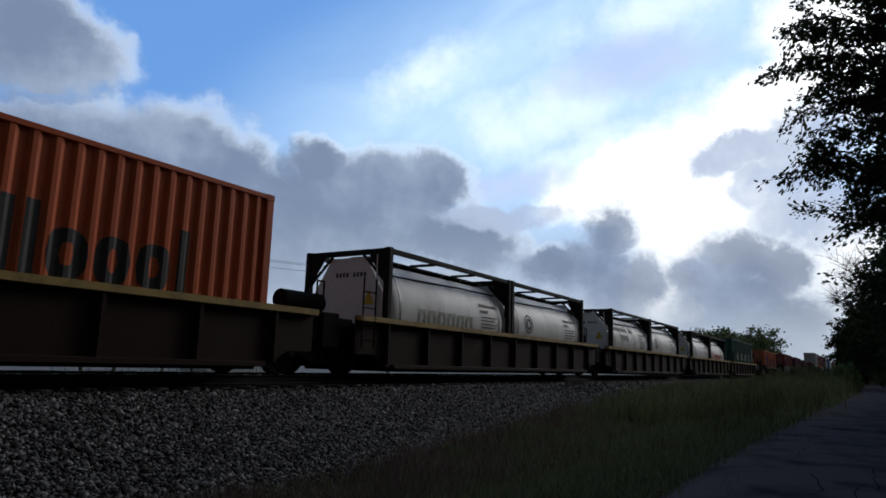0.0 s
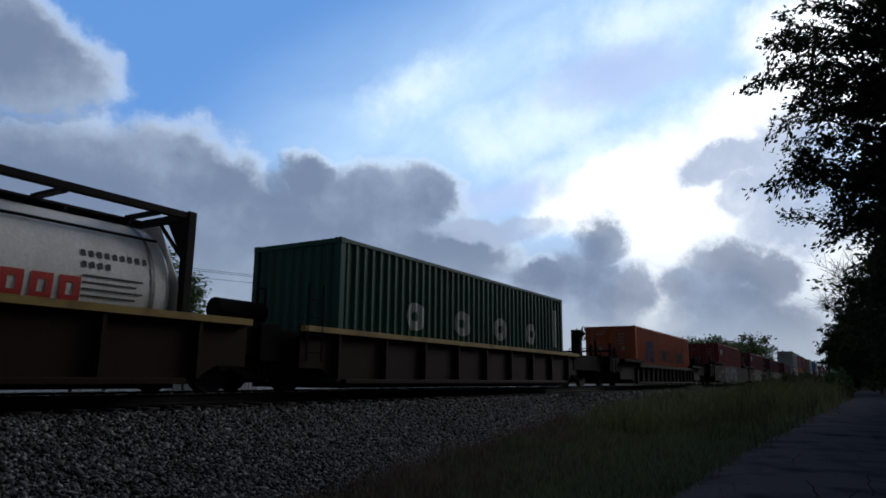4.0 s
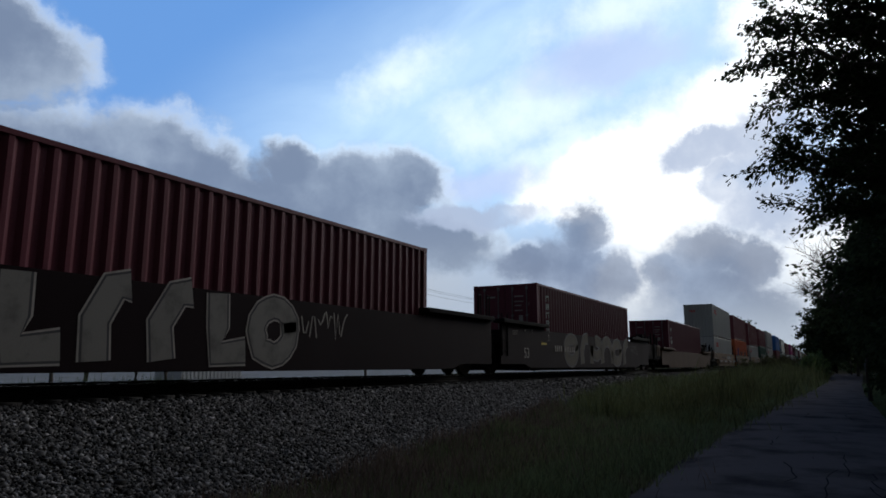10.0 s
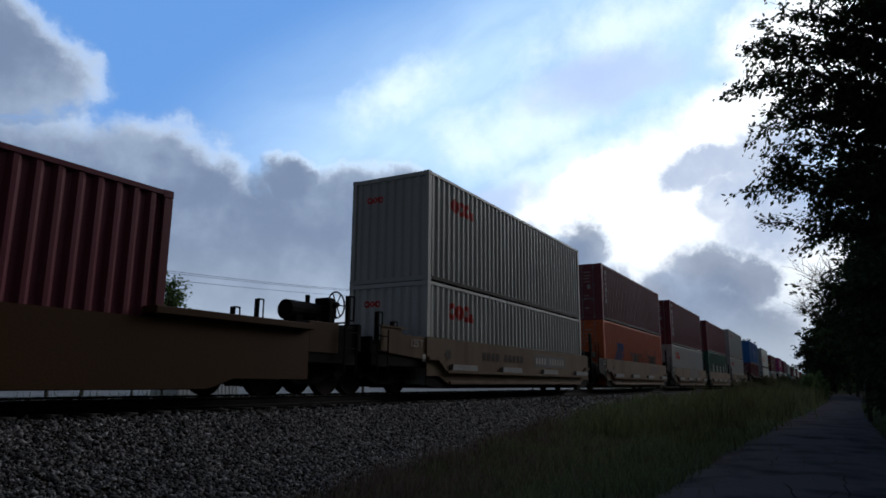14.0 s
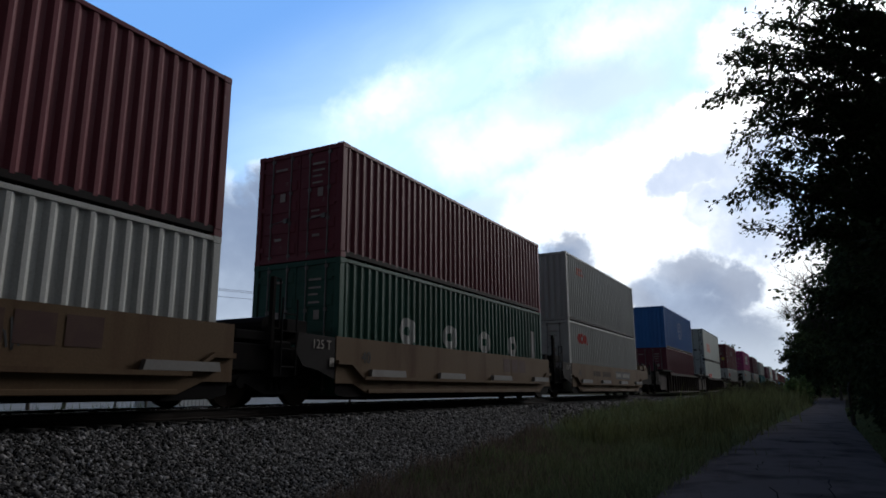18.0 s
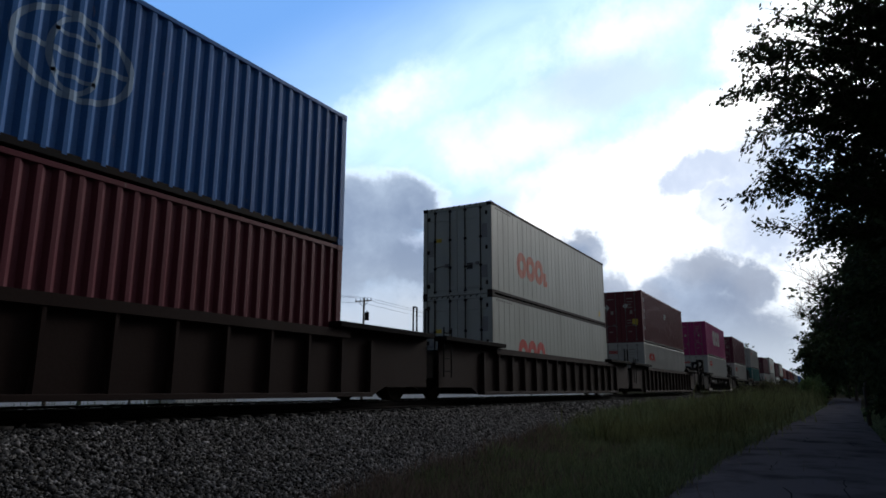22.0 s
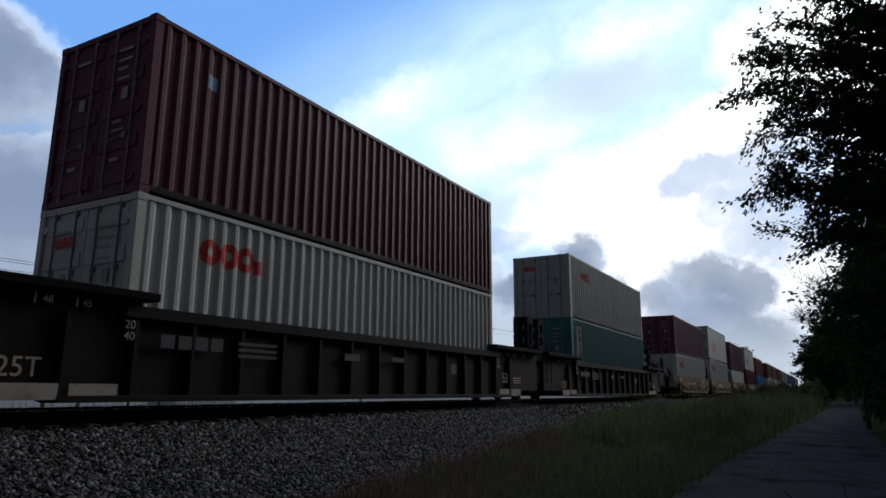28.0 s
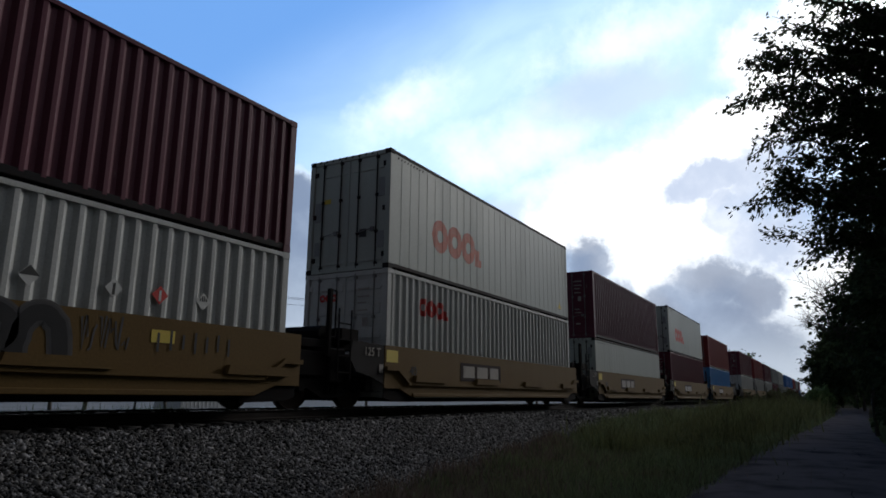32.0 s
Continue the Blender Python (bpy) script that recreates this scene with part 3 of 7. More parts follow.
def island_stone():
    m = STONE.copy()
    m.name = "crushed_stone"
    nt = m.node_tree
    geo = nt.nodes.new("ShaderNodeNewGeometry")
    mix = next(n for n in nt.nodes if n.bl_idname == "ShaderNodeVectorMath" and n.operation == "SCALE" and n.inputs["Scale"].is_linked and n.outputs[0].is_linked and n.outputs[0].links[0].to_socket.name == "Base Color")
    var = nt.nodes.new("ShaderNodeMapRange")
    var.inputs["To Min"].default_value, var.inputs["To Max"].default_value = 0.12, 2.9
    skew = nt.nodes.new("ShaderNodeMath")
    skew.operation = "POWER"
    skew.inputs[1].default_value = 2.2
    nt.links.new(geo.outputs["Random Per Island"], skew.inputs[0])
    nt.links.new(skew.outputs[0], var.inputs["Value"])
    nt.links.new(var.outputs[0], mix.inputs["Scale"])
    return m


BALLAST = island_stone()
build_ballast()


def blades(name, label, n, place, height, width, mat, bend=0.35, category="grass"):
    """Blades of grass, each two triangles that taper and lean."""
    xy = np.array([place() for _ in range(n)])
    z = np.array([ground_height(a, b) for a, b in xy]) - 0.03
    h = np.array([height(a, b) for a, b in xy]) * rng.uniform(0.55, 1.15, n)
    a = rng.uniform(0, 6.28, n)
    w = width * rng.uniform(0.6, 1.4, n) * (1 + np.abs(xy[:, 1]) / 18)
    lean = rng.normal(0, bend, (n, 2)) * h[:, None]
    side = np.stack([np.cos(a) * w, np.sin(a) * w], -1)
    v = np.zeros((n, 5, 3))
    v[:, 0, :2], v[:, 1, :2] = xy - side, xy + side
    v[:, 2, :2], v[:, 3, :2] = xy - side * 0.7 + lean * 0.35, xy + side * 0.7 + lean * 0.35
    v[:, 4, :2] = xy + lean
    v[:, 0, 2] = v[:, 1, 2] = z
    v[:, 2, 2] = v[:, 3, 2] = z + h * 0.55
    v[:, 4, 2] = z + h
    base = (np.arange(n) * 5)[:, None]
    f = np.concatenate([base + np.array([[0, 1, 3]]), base + np.array([[0, 3, 2]]), base + np.array([[2, 3, 4]])])
    ob = new(name, raw_mesh(name, v.reshape(-1, 3), f, mat))
    return tagged(ob, label, category, kind="stuff")


def verge_place():
    y = 3.5 + 75 * rng.uniform(0, 1) ** 1.9
    a = lane_edges(y)[0]
    left = TOE_X - 0.35 - min(2.2, max(0, y - 7) * 0.09)
    u = rng.beta(1.2, 1.0)
    return left + (a + rng.normal(0.0, 0.14) - left) * u, y


def verge_height(x, y):
    return 0.16 + 0.30 * min(1.0, max(0.0, y - 4) / 16) * (0.6 + 0.6 * noise.noise((x * 1.3, y * 0.5, 2)) + 0.3) * (0.35 + 0.65 * min(1, max(0.0, lane_edges(y)[0] - x) / 0.9)) * max(0.35, 0.8 + 1.1 * noise.noise((x * 0.9, y * 0.7, 11)))


blades("grass", "rough dull green grass on the verge", 90000, verge_place, verge_height, 0.006, GRASS)


def near_place():
    y = rng.uniform(-14, 3.6)
    return rng.uniform(TOE_X + 0.1, lane_edges(y)[0] + 0.05), y


blades("grass", "rough dull green grass on the verge", 22000, near_place, lambda x, y: 0.2, 0.008, GRASS)


DRY = material("dry_brown_grass", (0.17, 0.13, 0.11), 0.85, 0, (0.10, 0.08, 0.07), 0.6, 0.6, 0.0, spec=0.1)
vary_pieces(DRY, 0.4, 1.5)
let_light_through(DRY, 0.2)


def toe_place():
    y = 3.0 + 14 * rng.uniform(0, 1) ** 1.3
    left = TOE_X - 0.5 - min(2.2, max(0, y - 7) * 0.10)
    return left + rng.gamma(1.6, 0.55), y


blades("grass", "dry brown grass along the foot of the stone bank", 11000, toe_place, lambda x, y: 0.2 + 0.2 * max(0.0, 0.5 + noise.noise((x, y * 0.6, 3))), 0.005, DRY, 0.3)


def weed_place():
    y = 17 + 60 * rng.uniform(0, 1) ** 1.2
    return rng.normal(lane_edges(y)[0] - 1.8 - 0.008 * y, 0.85), y


def weed_height(x, y):
    return 0.25 + 0.95 * max(0.15, 0.75 + 1.2 * noise.noise((x * 0.7, y * 0.3, 7))) * min(1.3, max(0.2, (y - 12) / 18))


blades("weeds", "tall seeding weeds along the verge", 15000, weed_place, weed_height, 0.008, WEED, 0.28, "weeds")


def margin_place():
    y = -14 + 76 * rng.uniform(0, 1) ** 1.15
    return lane_edges(y)[1] + rng.exponential(0.5) - 0.05, y


blades("grass", "dark grass along the shaded edge of the lane", 22000, margin_place, lambda x, y: 0.14 + 0.3 * min(1, max(0, x - lane_edges(y)[1])), 0.007, GRASS)


def far_place():
    return rng.uniform(-30, -14.6), 8 + 110 * rng.uniform(0, 1)


def belt_place():
    return rng.uniform(-17.5, -14.7), -25 + 150 * rng.uniform(0, 1)


blades("weeds", "rank dark weeds along the far foot of the track", 20000, belt_place, lambda x, y: (1.15 if 8.5 < y < 14.5 else 0.85 if y < 8.5 else 0.34) + 1.3 * max(0.0, noise.noise((x * 0.3, y * 0.2, 4)) - 0.12), 0.018, GRASS, 0.15, "weeds")
blades("grass", "pale grass beyond the track", 9000, far_place, lambda x, y: 0.35, 0.02, WEED)

# ---- trees


def tube(vs, fs, pts, radii, n=6):
    """A tapered branch through the points, added to the lists."""
    start = len(vs)
    pts = [Vector(p) for p in pts]
    for i, p in enumerate(pts):
        d = (pts[min(i + 1, len(pts) - 1)] - pts[max(i - 1, 0)]).normalized()
        q = d.to_track_quat("Z", "Y")
        for k in range(n):
            vs.append(tuple(p + q @ Vector((radii[i] * math.cos(k * math.tau / n), radii[i] * math.sin(k * math.tau / n), 0))))
    for i in range(len(pts) - 1):
        for k in range(n):
            fs.append((start + i * n + k, start + i * n + (k + 1) % n, start + (i + 1) * n + (k + 1) % n, start + (i + 1) * n + k))


def leaf_mesh(name, centres, dirs, size, mat, r):
    """Pointed folded leaves: two triangles either side of the midrib."""
    n = len(centres)
    d = dirs + r.normal(0, 0.55, (n, 3))
    d /= np.linalg.norm(d, axis=1)[:, None]
    side = np.cross(d, r.normal(0, 1, (n, 3)))
    side /= np.linalg.norm(side, axis=1)[:, None] + 1e-9
    up = np.cross(side, d)
    s = size * r.uniform(0.6, 1.3, n)[:, None]
    v = np.zeros((n, 4, 3))
    v[:, 0] = centres - d * s * 0.55
    v[:, 1] = centres + side * s * 0.3 + up * s * 0.1
    v[:, 2] = centres + d * s * 0.55
    v[:, 3] = centres - side * s * 0.3 + up * s * 0.1
    b = (np.arange(n) * 4)[:, None]
    f = np.concatenate([b + np.array([[0, 1, 2]]), b + np.array([[0, 2, 3]])])
    return raw_mesh(name, v.reshape(-1, 3), f, mat)


def tree(base, height, limbs, label, leaves, leaf, seed, trunk_r=0.16, spread=0.35, mat=None, twig_len=0.9, droop=0.15, name="tree", fork=(0.3, 0.95)):
    """limbs: the tips of the main limbs, in the world. Twigs leave the limbs, and the leaves sit in sprays on the twigs."""
    r, rn = random.Random(seed), np.random.default_rng(seed)
    base = Vector(base)
    vs, fs = [], []
    top = base + Vector((r.uniform(-0.3, 0.3), r.uniform(-0.3, 0.3), height))
    spine = [base.lerp(top, k / 7) + Vector((r.uniform(-1, 1), r.uniform(-1, 1), 0)) * (0.025 * height * (0 < k < 7)) for k in range(8)]
    tube(vs, fs, spine, [trunk_r * (1.25 if k == 0 else 1 - 0.85 * k / 7) for k in range(8)], 9)
    cen, dr = [], []
    for tip in limbs:
        tip = Vector(tip)
        k = min(1, max(0, (tip.z - base.z) / height))
        u = min(fork[1], max(fork[0], k * 0.75)) * 7
        i = int(u)
        root = spine[i].lerp(spine[min(i + 1, 7)], u - i)
        mid = root.lerp(tip, 0.5) + Vector((0, 0, 0.12 * (tip - root).length))
        path = []
        for q in range(9):
            s = q / 8
            p = root * (1 - s) ** 2 + mid * (2 * s * (1 - s)) + tip * s * s
            if 0 < q < 8:
                p += Vector((r.uniform(-1, 1), r.uniform(-1, 1), r.uniform(-1, 1))) * 0.03 * (tip - root).length
            path.append(p)
        rr = trunk_r * 0.42
        tube(vs, fs, path, [max(0.008, rr * (1 - 0.9 * q / 8)) for q in range(9)], 6)
        length = (tip - root).length
        for t in range(int(10 + 6 * length)):
            s = r.uniform(0.22, 1.0)
            j = min(7, int(s * 8))
            p = path[j].lerp(path[j + 1], s * 8 - j)
            ahead = (path[j + 1] - path[j]).normalized()
            way = (ahead * 0.8 + Vector((r.gauss(0, 1), r.gauss(0, 1), r.gauss(0, 0.8))) * 0.75 - Vector((0, 0, droop))).normalized()
            ln = twig_len * r.uniform(0.4, 1.2)
            e = p + way * ln - Vector((0, 0, droop * ln * 0.6))
            m2 = p.lerp(e, 0.5) + Vector((0, 0, 0.08 * ln))
            tube(vs, fs, [p, m2, e], [0.010, 0.007, 0.003], 4)
            cen.append((p, m2, e))
    faces = raw_mesh("trunk", vs, fs, BARK)
    per = max(4, leaves // max(1, len(cen))) if leaves else 0
    C, D = [], []
    for p, m2, e in cen:
        s = rn.uniform(0.1, 1.05, per)[:, None]
        p, m2, e = np.array(p), np.array(m2), np.array(e)
        pos = p * (1 - s) ** 2 + m2 * 2 * s * (1 - s) + e * s * s
        C.append(pos + rn.normal(0, spread * 0.35, (per, 3)) * np.array([1, 1, 0.8]))
        D.append(np.repeat([(e - p) / (np.linalg.norm(e - p) + 1e-9) - np.array([0, 0, 0.5])], per, 0))
    thing = new(name)
    thing.location = base
    tagged(thing, label, "tree", "trees by the lane")
    made = [("trunk", faces)]
    if leaves:
        made.append(("crown", leaf_mesh("crown", np.concatenate(C), np.concatenate(D), leaf, mat or LEAF, rn)))
    for nm, me in made:
        me.transform(Matrix.Translation(-base))
        ob = new(nm, me)
        ob.parent = thing
    return thing


def crown_tips(x, y, z0, z1, rad, n, seed):
    """Limb tips spread over an uneven crown."""
    r = random.Random(seed)
    out = []
    for i in range(n):
        u = (i + 0.5) / n
        a = i * 2.4 + r.uniform(-0.4, 0.4)
        z = z0 + (z1 - z0) * u
        w = rad * math.sin(math.pi * (0.16 + 0.78 * u)) * r.uniform(0.75, 1.15)
        out.append((x + w * math.cos(a), y + w * math.sin(a), z))
    return out


# limbs that reach over the lane, in tiers with sky between them
near_tips = [(-1.05, 12.0, 6.6), (-0.75, 12.0, 7.2), (-0.5, 12.2, 7.5), (-0.1, 12.0, 7.75), (-0.6, 11.8, 6.75), (-0.3, 12.1, 6.25), (-0.85, 12.2, 6.85), (-0.3, 11.8, 7.1),
             (-0.62, 12.0, 5.75), (-0.4, 12.1, 5.95), (-0.05, 11.9, 5.85), (0.2, 12.0, 6.25), (0.25, 12.2, 7.4), (0.3, 12.0, 7.9), (0.55, 12.1, 7.3),
             (-0.45, 12.0, 5.45), (-0.05, 12.0, 5.25), (-0.6, 12.1, 5.15), (-0.9, 12.0, 4.78), (-0.45, 12.0, 4.05), (-0.02, 12.0, 4.0), (-0.5, 11.9, 4.8), (-0.1, 12.0, 4.65),
             (0.4, 12.0, 5.75), (0.5, 12.2, 4.9), (0.45, 11.9, 4.4), (0.75, 12.0, 6.9), (0.95, 12.1, 6.0), (0.95, 12.0, 5.3), (0.9, 12.0, 4.6), (0.9, 12.0, 7.9), (1.2, 12.2, 4.0), (0.5, 12.2, 8.2), (0.75, 12.0, 7.5), (0.2, 12.1, 8.4), (0.9, 12.1, 6.6), (0.75, 12.3, 3.9), (1.0, 12.2, 3.3), (1.3, 12.0, 3.0), (1.25, 12.1, 4.9), (1.3, 12.0, 5.7), (1.3, 12.3, 7.1)]
tree((3.1, 12.6, 0.2), 9.5, [(x + 0.14, y, z) for x, y, z in near_tips] + crown_tips(3.4, 12.6, 2.0, 10.5, 1.7, 22, 3),
     "tall broadleaf tree in dark leaf that overhangs the lane", 56000, 0.083, 11, 0.17, 0.20, twig_len=0.52)
tree((3.4, 16.5, 0.2), 9.5, crown_tips(3.2, 16.5, 1.0, 10.5, 2.6, 34, 5), "dense dark broadleaf tree beside the lane", 44000, 0.115, 12, 0.15, 0.4)
tree((3.3, 8.4, 0.2), 8.0, crown_tips(3.2, 8.4, 1.2, 8.5, 1.9, 18, 6), "dense dark broadleaf tree beside the lane", 20000, 0.09, 13, 0.13, 0.35)
for k, (x, y, h, w) in enumerate([(3.1, 21, 9.0, 2.6), (3.0, 26, 8.0, 2.7), (3.0, 31, 7.2, 2.9), (3.9, 37, 6.6, 2.9), (4.4, 44, 6.6, 3.0), (5.4, 54, 6.8, 3.4), (6.8, 66, 7.4, 4.0), (8.6, 80, 8.0, 4.6)]):
    tree((x, y, 0.2), h, crown_tips(x + 0.3, y, 2.0, h * 1.08, w, 24, 20 + k), "dark broadleaf tree in the row beside the lane", 26000, 0.085 + 0.0032 * y, 30 + k, 0.15, 0.5, twig_len=1.2)
# far along, the crowns close over the lane
for k, (x, y, z0, h, w) in enumerate([(3.6, 92, 2.6, 9.5, 4.6), (0.8, 104, 3.0, 11.0, 3.4), (6.0, 108, 1.0, 12.0, 4.6), (0.6, 126, 3.2, 11.5, 4.0), (-1.2, 142, 0.6, 9.0, 3.2)]):
    tree((x + 2.6, y, 0.1), h * 0.9, crown_tips(x, y, z0, h, w, 24, 320 + k), "dark broadleaf tree closing over the lane", 11000, 0.42, 330 + k, 0.18, 0.6, twig_len=1.4)
# unseen trees added beside and behind the camera carry on the row, blocking light
for k, (x, y, h, w) in enumerate([(3.6, 3.6, 9.5, 2.6), (3.6, -1.5, 9.5, 3.2), (3.8, -7.0, 9.5, 3.4), (4.4, -13.0, 9.5, 3.2), (5.2, -20.0, 9.0, 3.2), (8.5, 1.0, 11, 3.6), (9.0, -9.0, 11, 3.8), (9.0, 10.0, 11, 3.6), (9.0, 20.0, 11, 3.8)]):
    tree((x, y, 0.2), h, crown_tips(x, y, 0.6, h * 1.08, w, 22, 220 + k), "dark broadleaf tree in the row beside the lane", 7000, 0.30, 230 + k, 0.16, 0.6, twig_len=1.2)
for k, (x, y, h, w) in enumerate([(2.1, 7.5, 1.7, 0.6), (2.2, 10.0, 2.2, 0.75), (2.3, 13.0, 2.6, 0.85), (2.3, 16.5, 3.0, 0.9), (2.5, 20.5, 3.0, 1.0), (2.7, 25, 3.0, 1.1), (3.0, 30, 3.2, 1.2), (3.5, 37, 3.4, 1.4), (6.5, 15, 5, 2.4), (6.5, 25, 6, 3), (7, 38, 6, 3.4), (5.6, 58, 4, 2.0), (6.2, 82, 4, 2.4), (6.5, 76, 5, 3.0), (7.5, 92, 5, 3.2)]):
    tagged(tree((x, y, 0.1), h * 0.7, crown_tips(x, y, 0.2, h, w, 14, 50 + k), "leafy dark shrub at the foot of the trees", 9000, 0.07 + 0.0032 * y, 60 + k, 0.04, 0.3, twig_len=0.5, name="shrub", fork=(0.05, 0.9)), category="shrub", group="shrubs under the trees")
bare = random.Random(77)
tree((1.3, 30, 0.2), 4.6, [(bare.uniform(-0.75, 0.3), 30 + bare.uniform(-1, 1), bare.uniform(4.2, 6.2)) for _ in range(22)], "bare grey twiggy tree at the edge of the lane", 0, 0.1, 78, 0.07, twig_len=0.7, droop=-0.3, fork=(0.3, 0.9))
# low bushes where the verge narrows far along the lane
for k, (x, y, h, w) in enumerate([(-1.45, 72, 2.3, 1.0), (-1.0, 80, 2.6, 1.2), (-0.9, 90, 2.4, 1.1)]):
    tagged(tree((x, y, 0.0), h * 0.7, crown_tips(x, y, 0.2, h, w, 14, 71 + k), "low yellow-green bush on the verge", 4200, 0.2, 81 + k, 0.05, 0.35, SUNNY_LEAF, 0.5, name="bush", fork=(0.05, 0.9)), category="bush", group="bushes on the verge")
BRUSH = material("brown_green_brush", (0.10, 0.105, 0.055), 0.8, 0, (0.085, 0.06, 0.04), 0.7, 0.4, 0.0, spec=0.1)
vary_pieces(BRUSH, 0.45, 1.5)
let_light_through(BRUSH, 0.25)
for k, (x, y, h, w) in enumerate([(-5.2, 44, 1.2, 0.8), (-4.6, 50, 1.5, 0.9), (-5.3, 56, 1.9, 1.1), (-4.4, 62, 2.2, 1.2), (-4.6, 70, 2.4, 1.3), (-3.8, 78, 2.5, 1.4), (-3.9, 88, 2.6, 1.6), (-3.2, 100, 2.8, 1.8)]):
    tagged(tree((x, y, 0.0), h * 0.6, crown_tips(x, y, 0.15, h * 0.95, w, 13, 171 + k), "scrubby brown-green bush of tall weeds on the verge", 2600, 0.17, 181 + k, 0.03, 0.3, BRUSH, 0.45, name="bush", fork=(0.05, 0.9)), category="bush", group="bushes on the verge")

# ---- beyond the track


def far_tree(x, y, h, w, n, leaf, seed, label="distant leafy tree beyond the track"):
    t = tree((x, y, -0.1), h * 0.9, crown_tips(x, y, h * 0.3, h, w, 14, seed), label, n, leaf, seed + 1, 0.02 * h, 0.06 * h, SUNNY_LEAF, 0.12 * h, 0.05)
    return tagged(t, group="trees beyond the track")


for k, (x, y, h, w) in enumerate([(-42, 27.0, 9.3, 1.4), (-42, 30.6, 10.7, 1.2), (-42, 33.2, 8.8, 1.1), (-42, 24.8, 6.6, 1.2)]):
    far_tree(x, y, h, w, 3400, 0.27, 100 + 3 * k)


def woods():
    """The far wood along the line: a belt of trees joined as one."""
    r = np.random.default_rng(9)
    C = []
    for k in range(150):
        y = r.uniform(190, 420)
        x = r.uniform(-42, -24) * y / 230 + r.uniform(-6, 3)
        if x > -20:
            continue
        h = r.uniform(10, 14.5) * (0.75 + 0.25 * y / 230)
        for c in range(16):
            cz = h * r.uniform(0.3, 1.0)
            q = np.array([x, y, cz]) + r.normal(0, 1, 3) * np.array([2.4, 2.4, 0.5])
            C.append(q + r.normal(0, 1, (60, 3)) * np.array([1.0, 1.0, 0.7]))
    C = np.concatenate(C)
    me = leaf_mesh("woods", C, r.normal(0, 1, C.shape), 0.75, FAR_LEAF, r)
    tagged(new("woods", me), "belt of distant woods along the railway", "woods", kind="stuff")
    C = []
    for k in range(90):
        y = r.uniform(120, 320)
        x = r.uniform(3, 30)
        h = r.uniform(7, 11)
        for c in range(12):
            q = np.array([x, y, h * r.uniform(0.1, 1.0)]) + r.normal(0, 1, 3) * np.array([2.2, 2.2, 0.5])
            C.append(q + r.normal(0, 1, (50, 3)) * np.array([1.0, 1.0, 0.7]))
    C = np.concatenate(C)
    me = leaf_mesh("woods", C, r.normal(0, 1, C.shape), 0.75, LEAF, r)
    tagged(new("woods", me), "dark woods where the lane goes out of sight", "woods", kind="stuff")


woods()


def utility_pole(x, y, h):
    p = new("utility_pole")
    p.location = (x, y, -0.1)
    tagged(p, "weathered wooden utility pole with crossarms and a transformer", "pole", "utility poles")
    part("post", rod(bmesh.new(), (0, 0, 0), (0, 0, h), 0.16, 10, 0.11), POLE_WOOD, p)
    arm = part("crossarm", box(bmesh.new(), -1.15, 1.15, -0.16, -0.06, h - 0.45, h - 0.33), POLE_WOOD, p)
    for dx in (-1.05, -0.45, 0.55, 1.05):
        part("insulator", rod(bmesh.new(), (dx, -0.11, h - 0.33), (dx, -0.11, h - 0.1), 0.05, 8), BLACK_STEEL, arm)
    for s in (-1, 1):
        part("brace", rod(bmesh.new(), (s * 0.7, -0.11, h - 0.42), (0, -0.08, h - 1.1), 0.025, 6), BLACK_STEEL, arm)
    b = bmesh.new()
    rod(b, (0.45, 0, h - 2.6), (0.45, 0, h - 1.7), 0.24, 12)
    rod(b, (0.45, 0, h - 1.7), (0.45, 0, h - 1.5), 0.06, 8)
    part("transformer", b, BLACK_STEEL, p, "dark drum transformer")
    return p


POLES = [(-45, 61.8, 11.8), (-45, 112, 11.8), (-45, 12, 9.6)]
for row in POLES:
    utility_pole(*row)


def build_wires():
    b = bmesh.new()
    for (x0, y0, h0), (x1, y1, h1) in ((POLES[2], POLES[0]), (POLES[0], POLES[1])):
        for dx, dz in ((-0.45, -0.12), (0.55, -0.12), (0.12, -0.75)):
            last = None
            for k in range(13):
                s = k / 12
                p = Vector((x0 + (x1 - x0) * s + dx, y0 + (y1 - y0) * s, h0 + (h1 - h0) * s + dz - 4 * 0.5 * s * (1 - s)))
                if last:
                    rod(b, last, p, 0.016, 4)
                last = p
    w = new("wires")
    tagged(w, "sagging black power lines between the poles", "wires")
    part("cable", b, WIRE, w)


build_wires()


def build_shed():
    """Low pale building across the yard, clad in ribbed sheets."""
    s = new("shed")
    s.location = (-58, 50, -0.12)
    tagged(s, "low pale metal-clad shed across the yard", "shed")
    w = part("wall", box(bmesh.new(), -2, 2, -4, 4, 0, 2.4), SHED_METAL, s)
    for k in range(16):
        part("rib", mesh("shed_rib", lambda bm: box(bm, 2.002, 2.06, -0.09, 0.09, 0.02, 2.38)), SHED_METAL, w, at=pose(0, -3.75 + 0.5 * k, 0))
    part("roof", prism(bmesh.new(), [(-4.3, 2.4), (4.3, 2.4), (0, 3.1)], -2.3, 2.3), SHED_METAL, s)


YARD = material("pale_yard_gravel", (0.24, 0.235, 0.225), 0.9, 0, (0.10, 0.10, 0.085), 0.9, 0.25, 0.3, spec=0.1)
tagged(sheet("yard", np.linspace(-130, -30.5, 20), np.linspace(-40, 230, 40), lambda x, y: 0.02 + 0.03 * noise.noise((x * 0.2, y * 0.2, 8)), YARD), "open yard of pale gravel beyond the track", "yard", kind="structure")
build_shed()

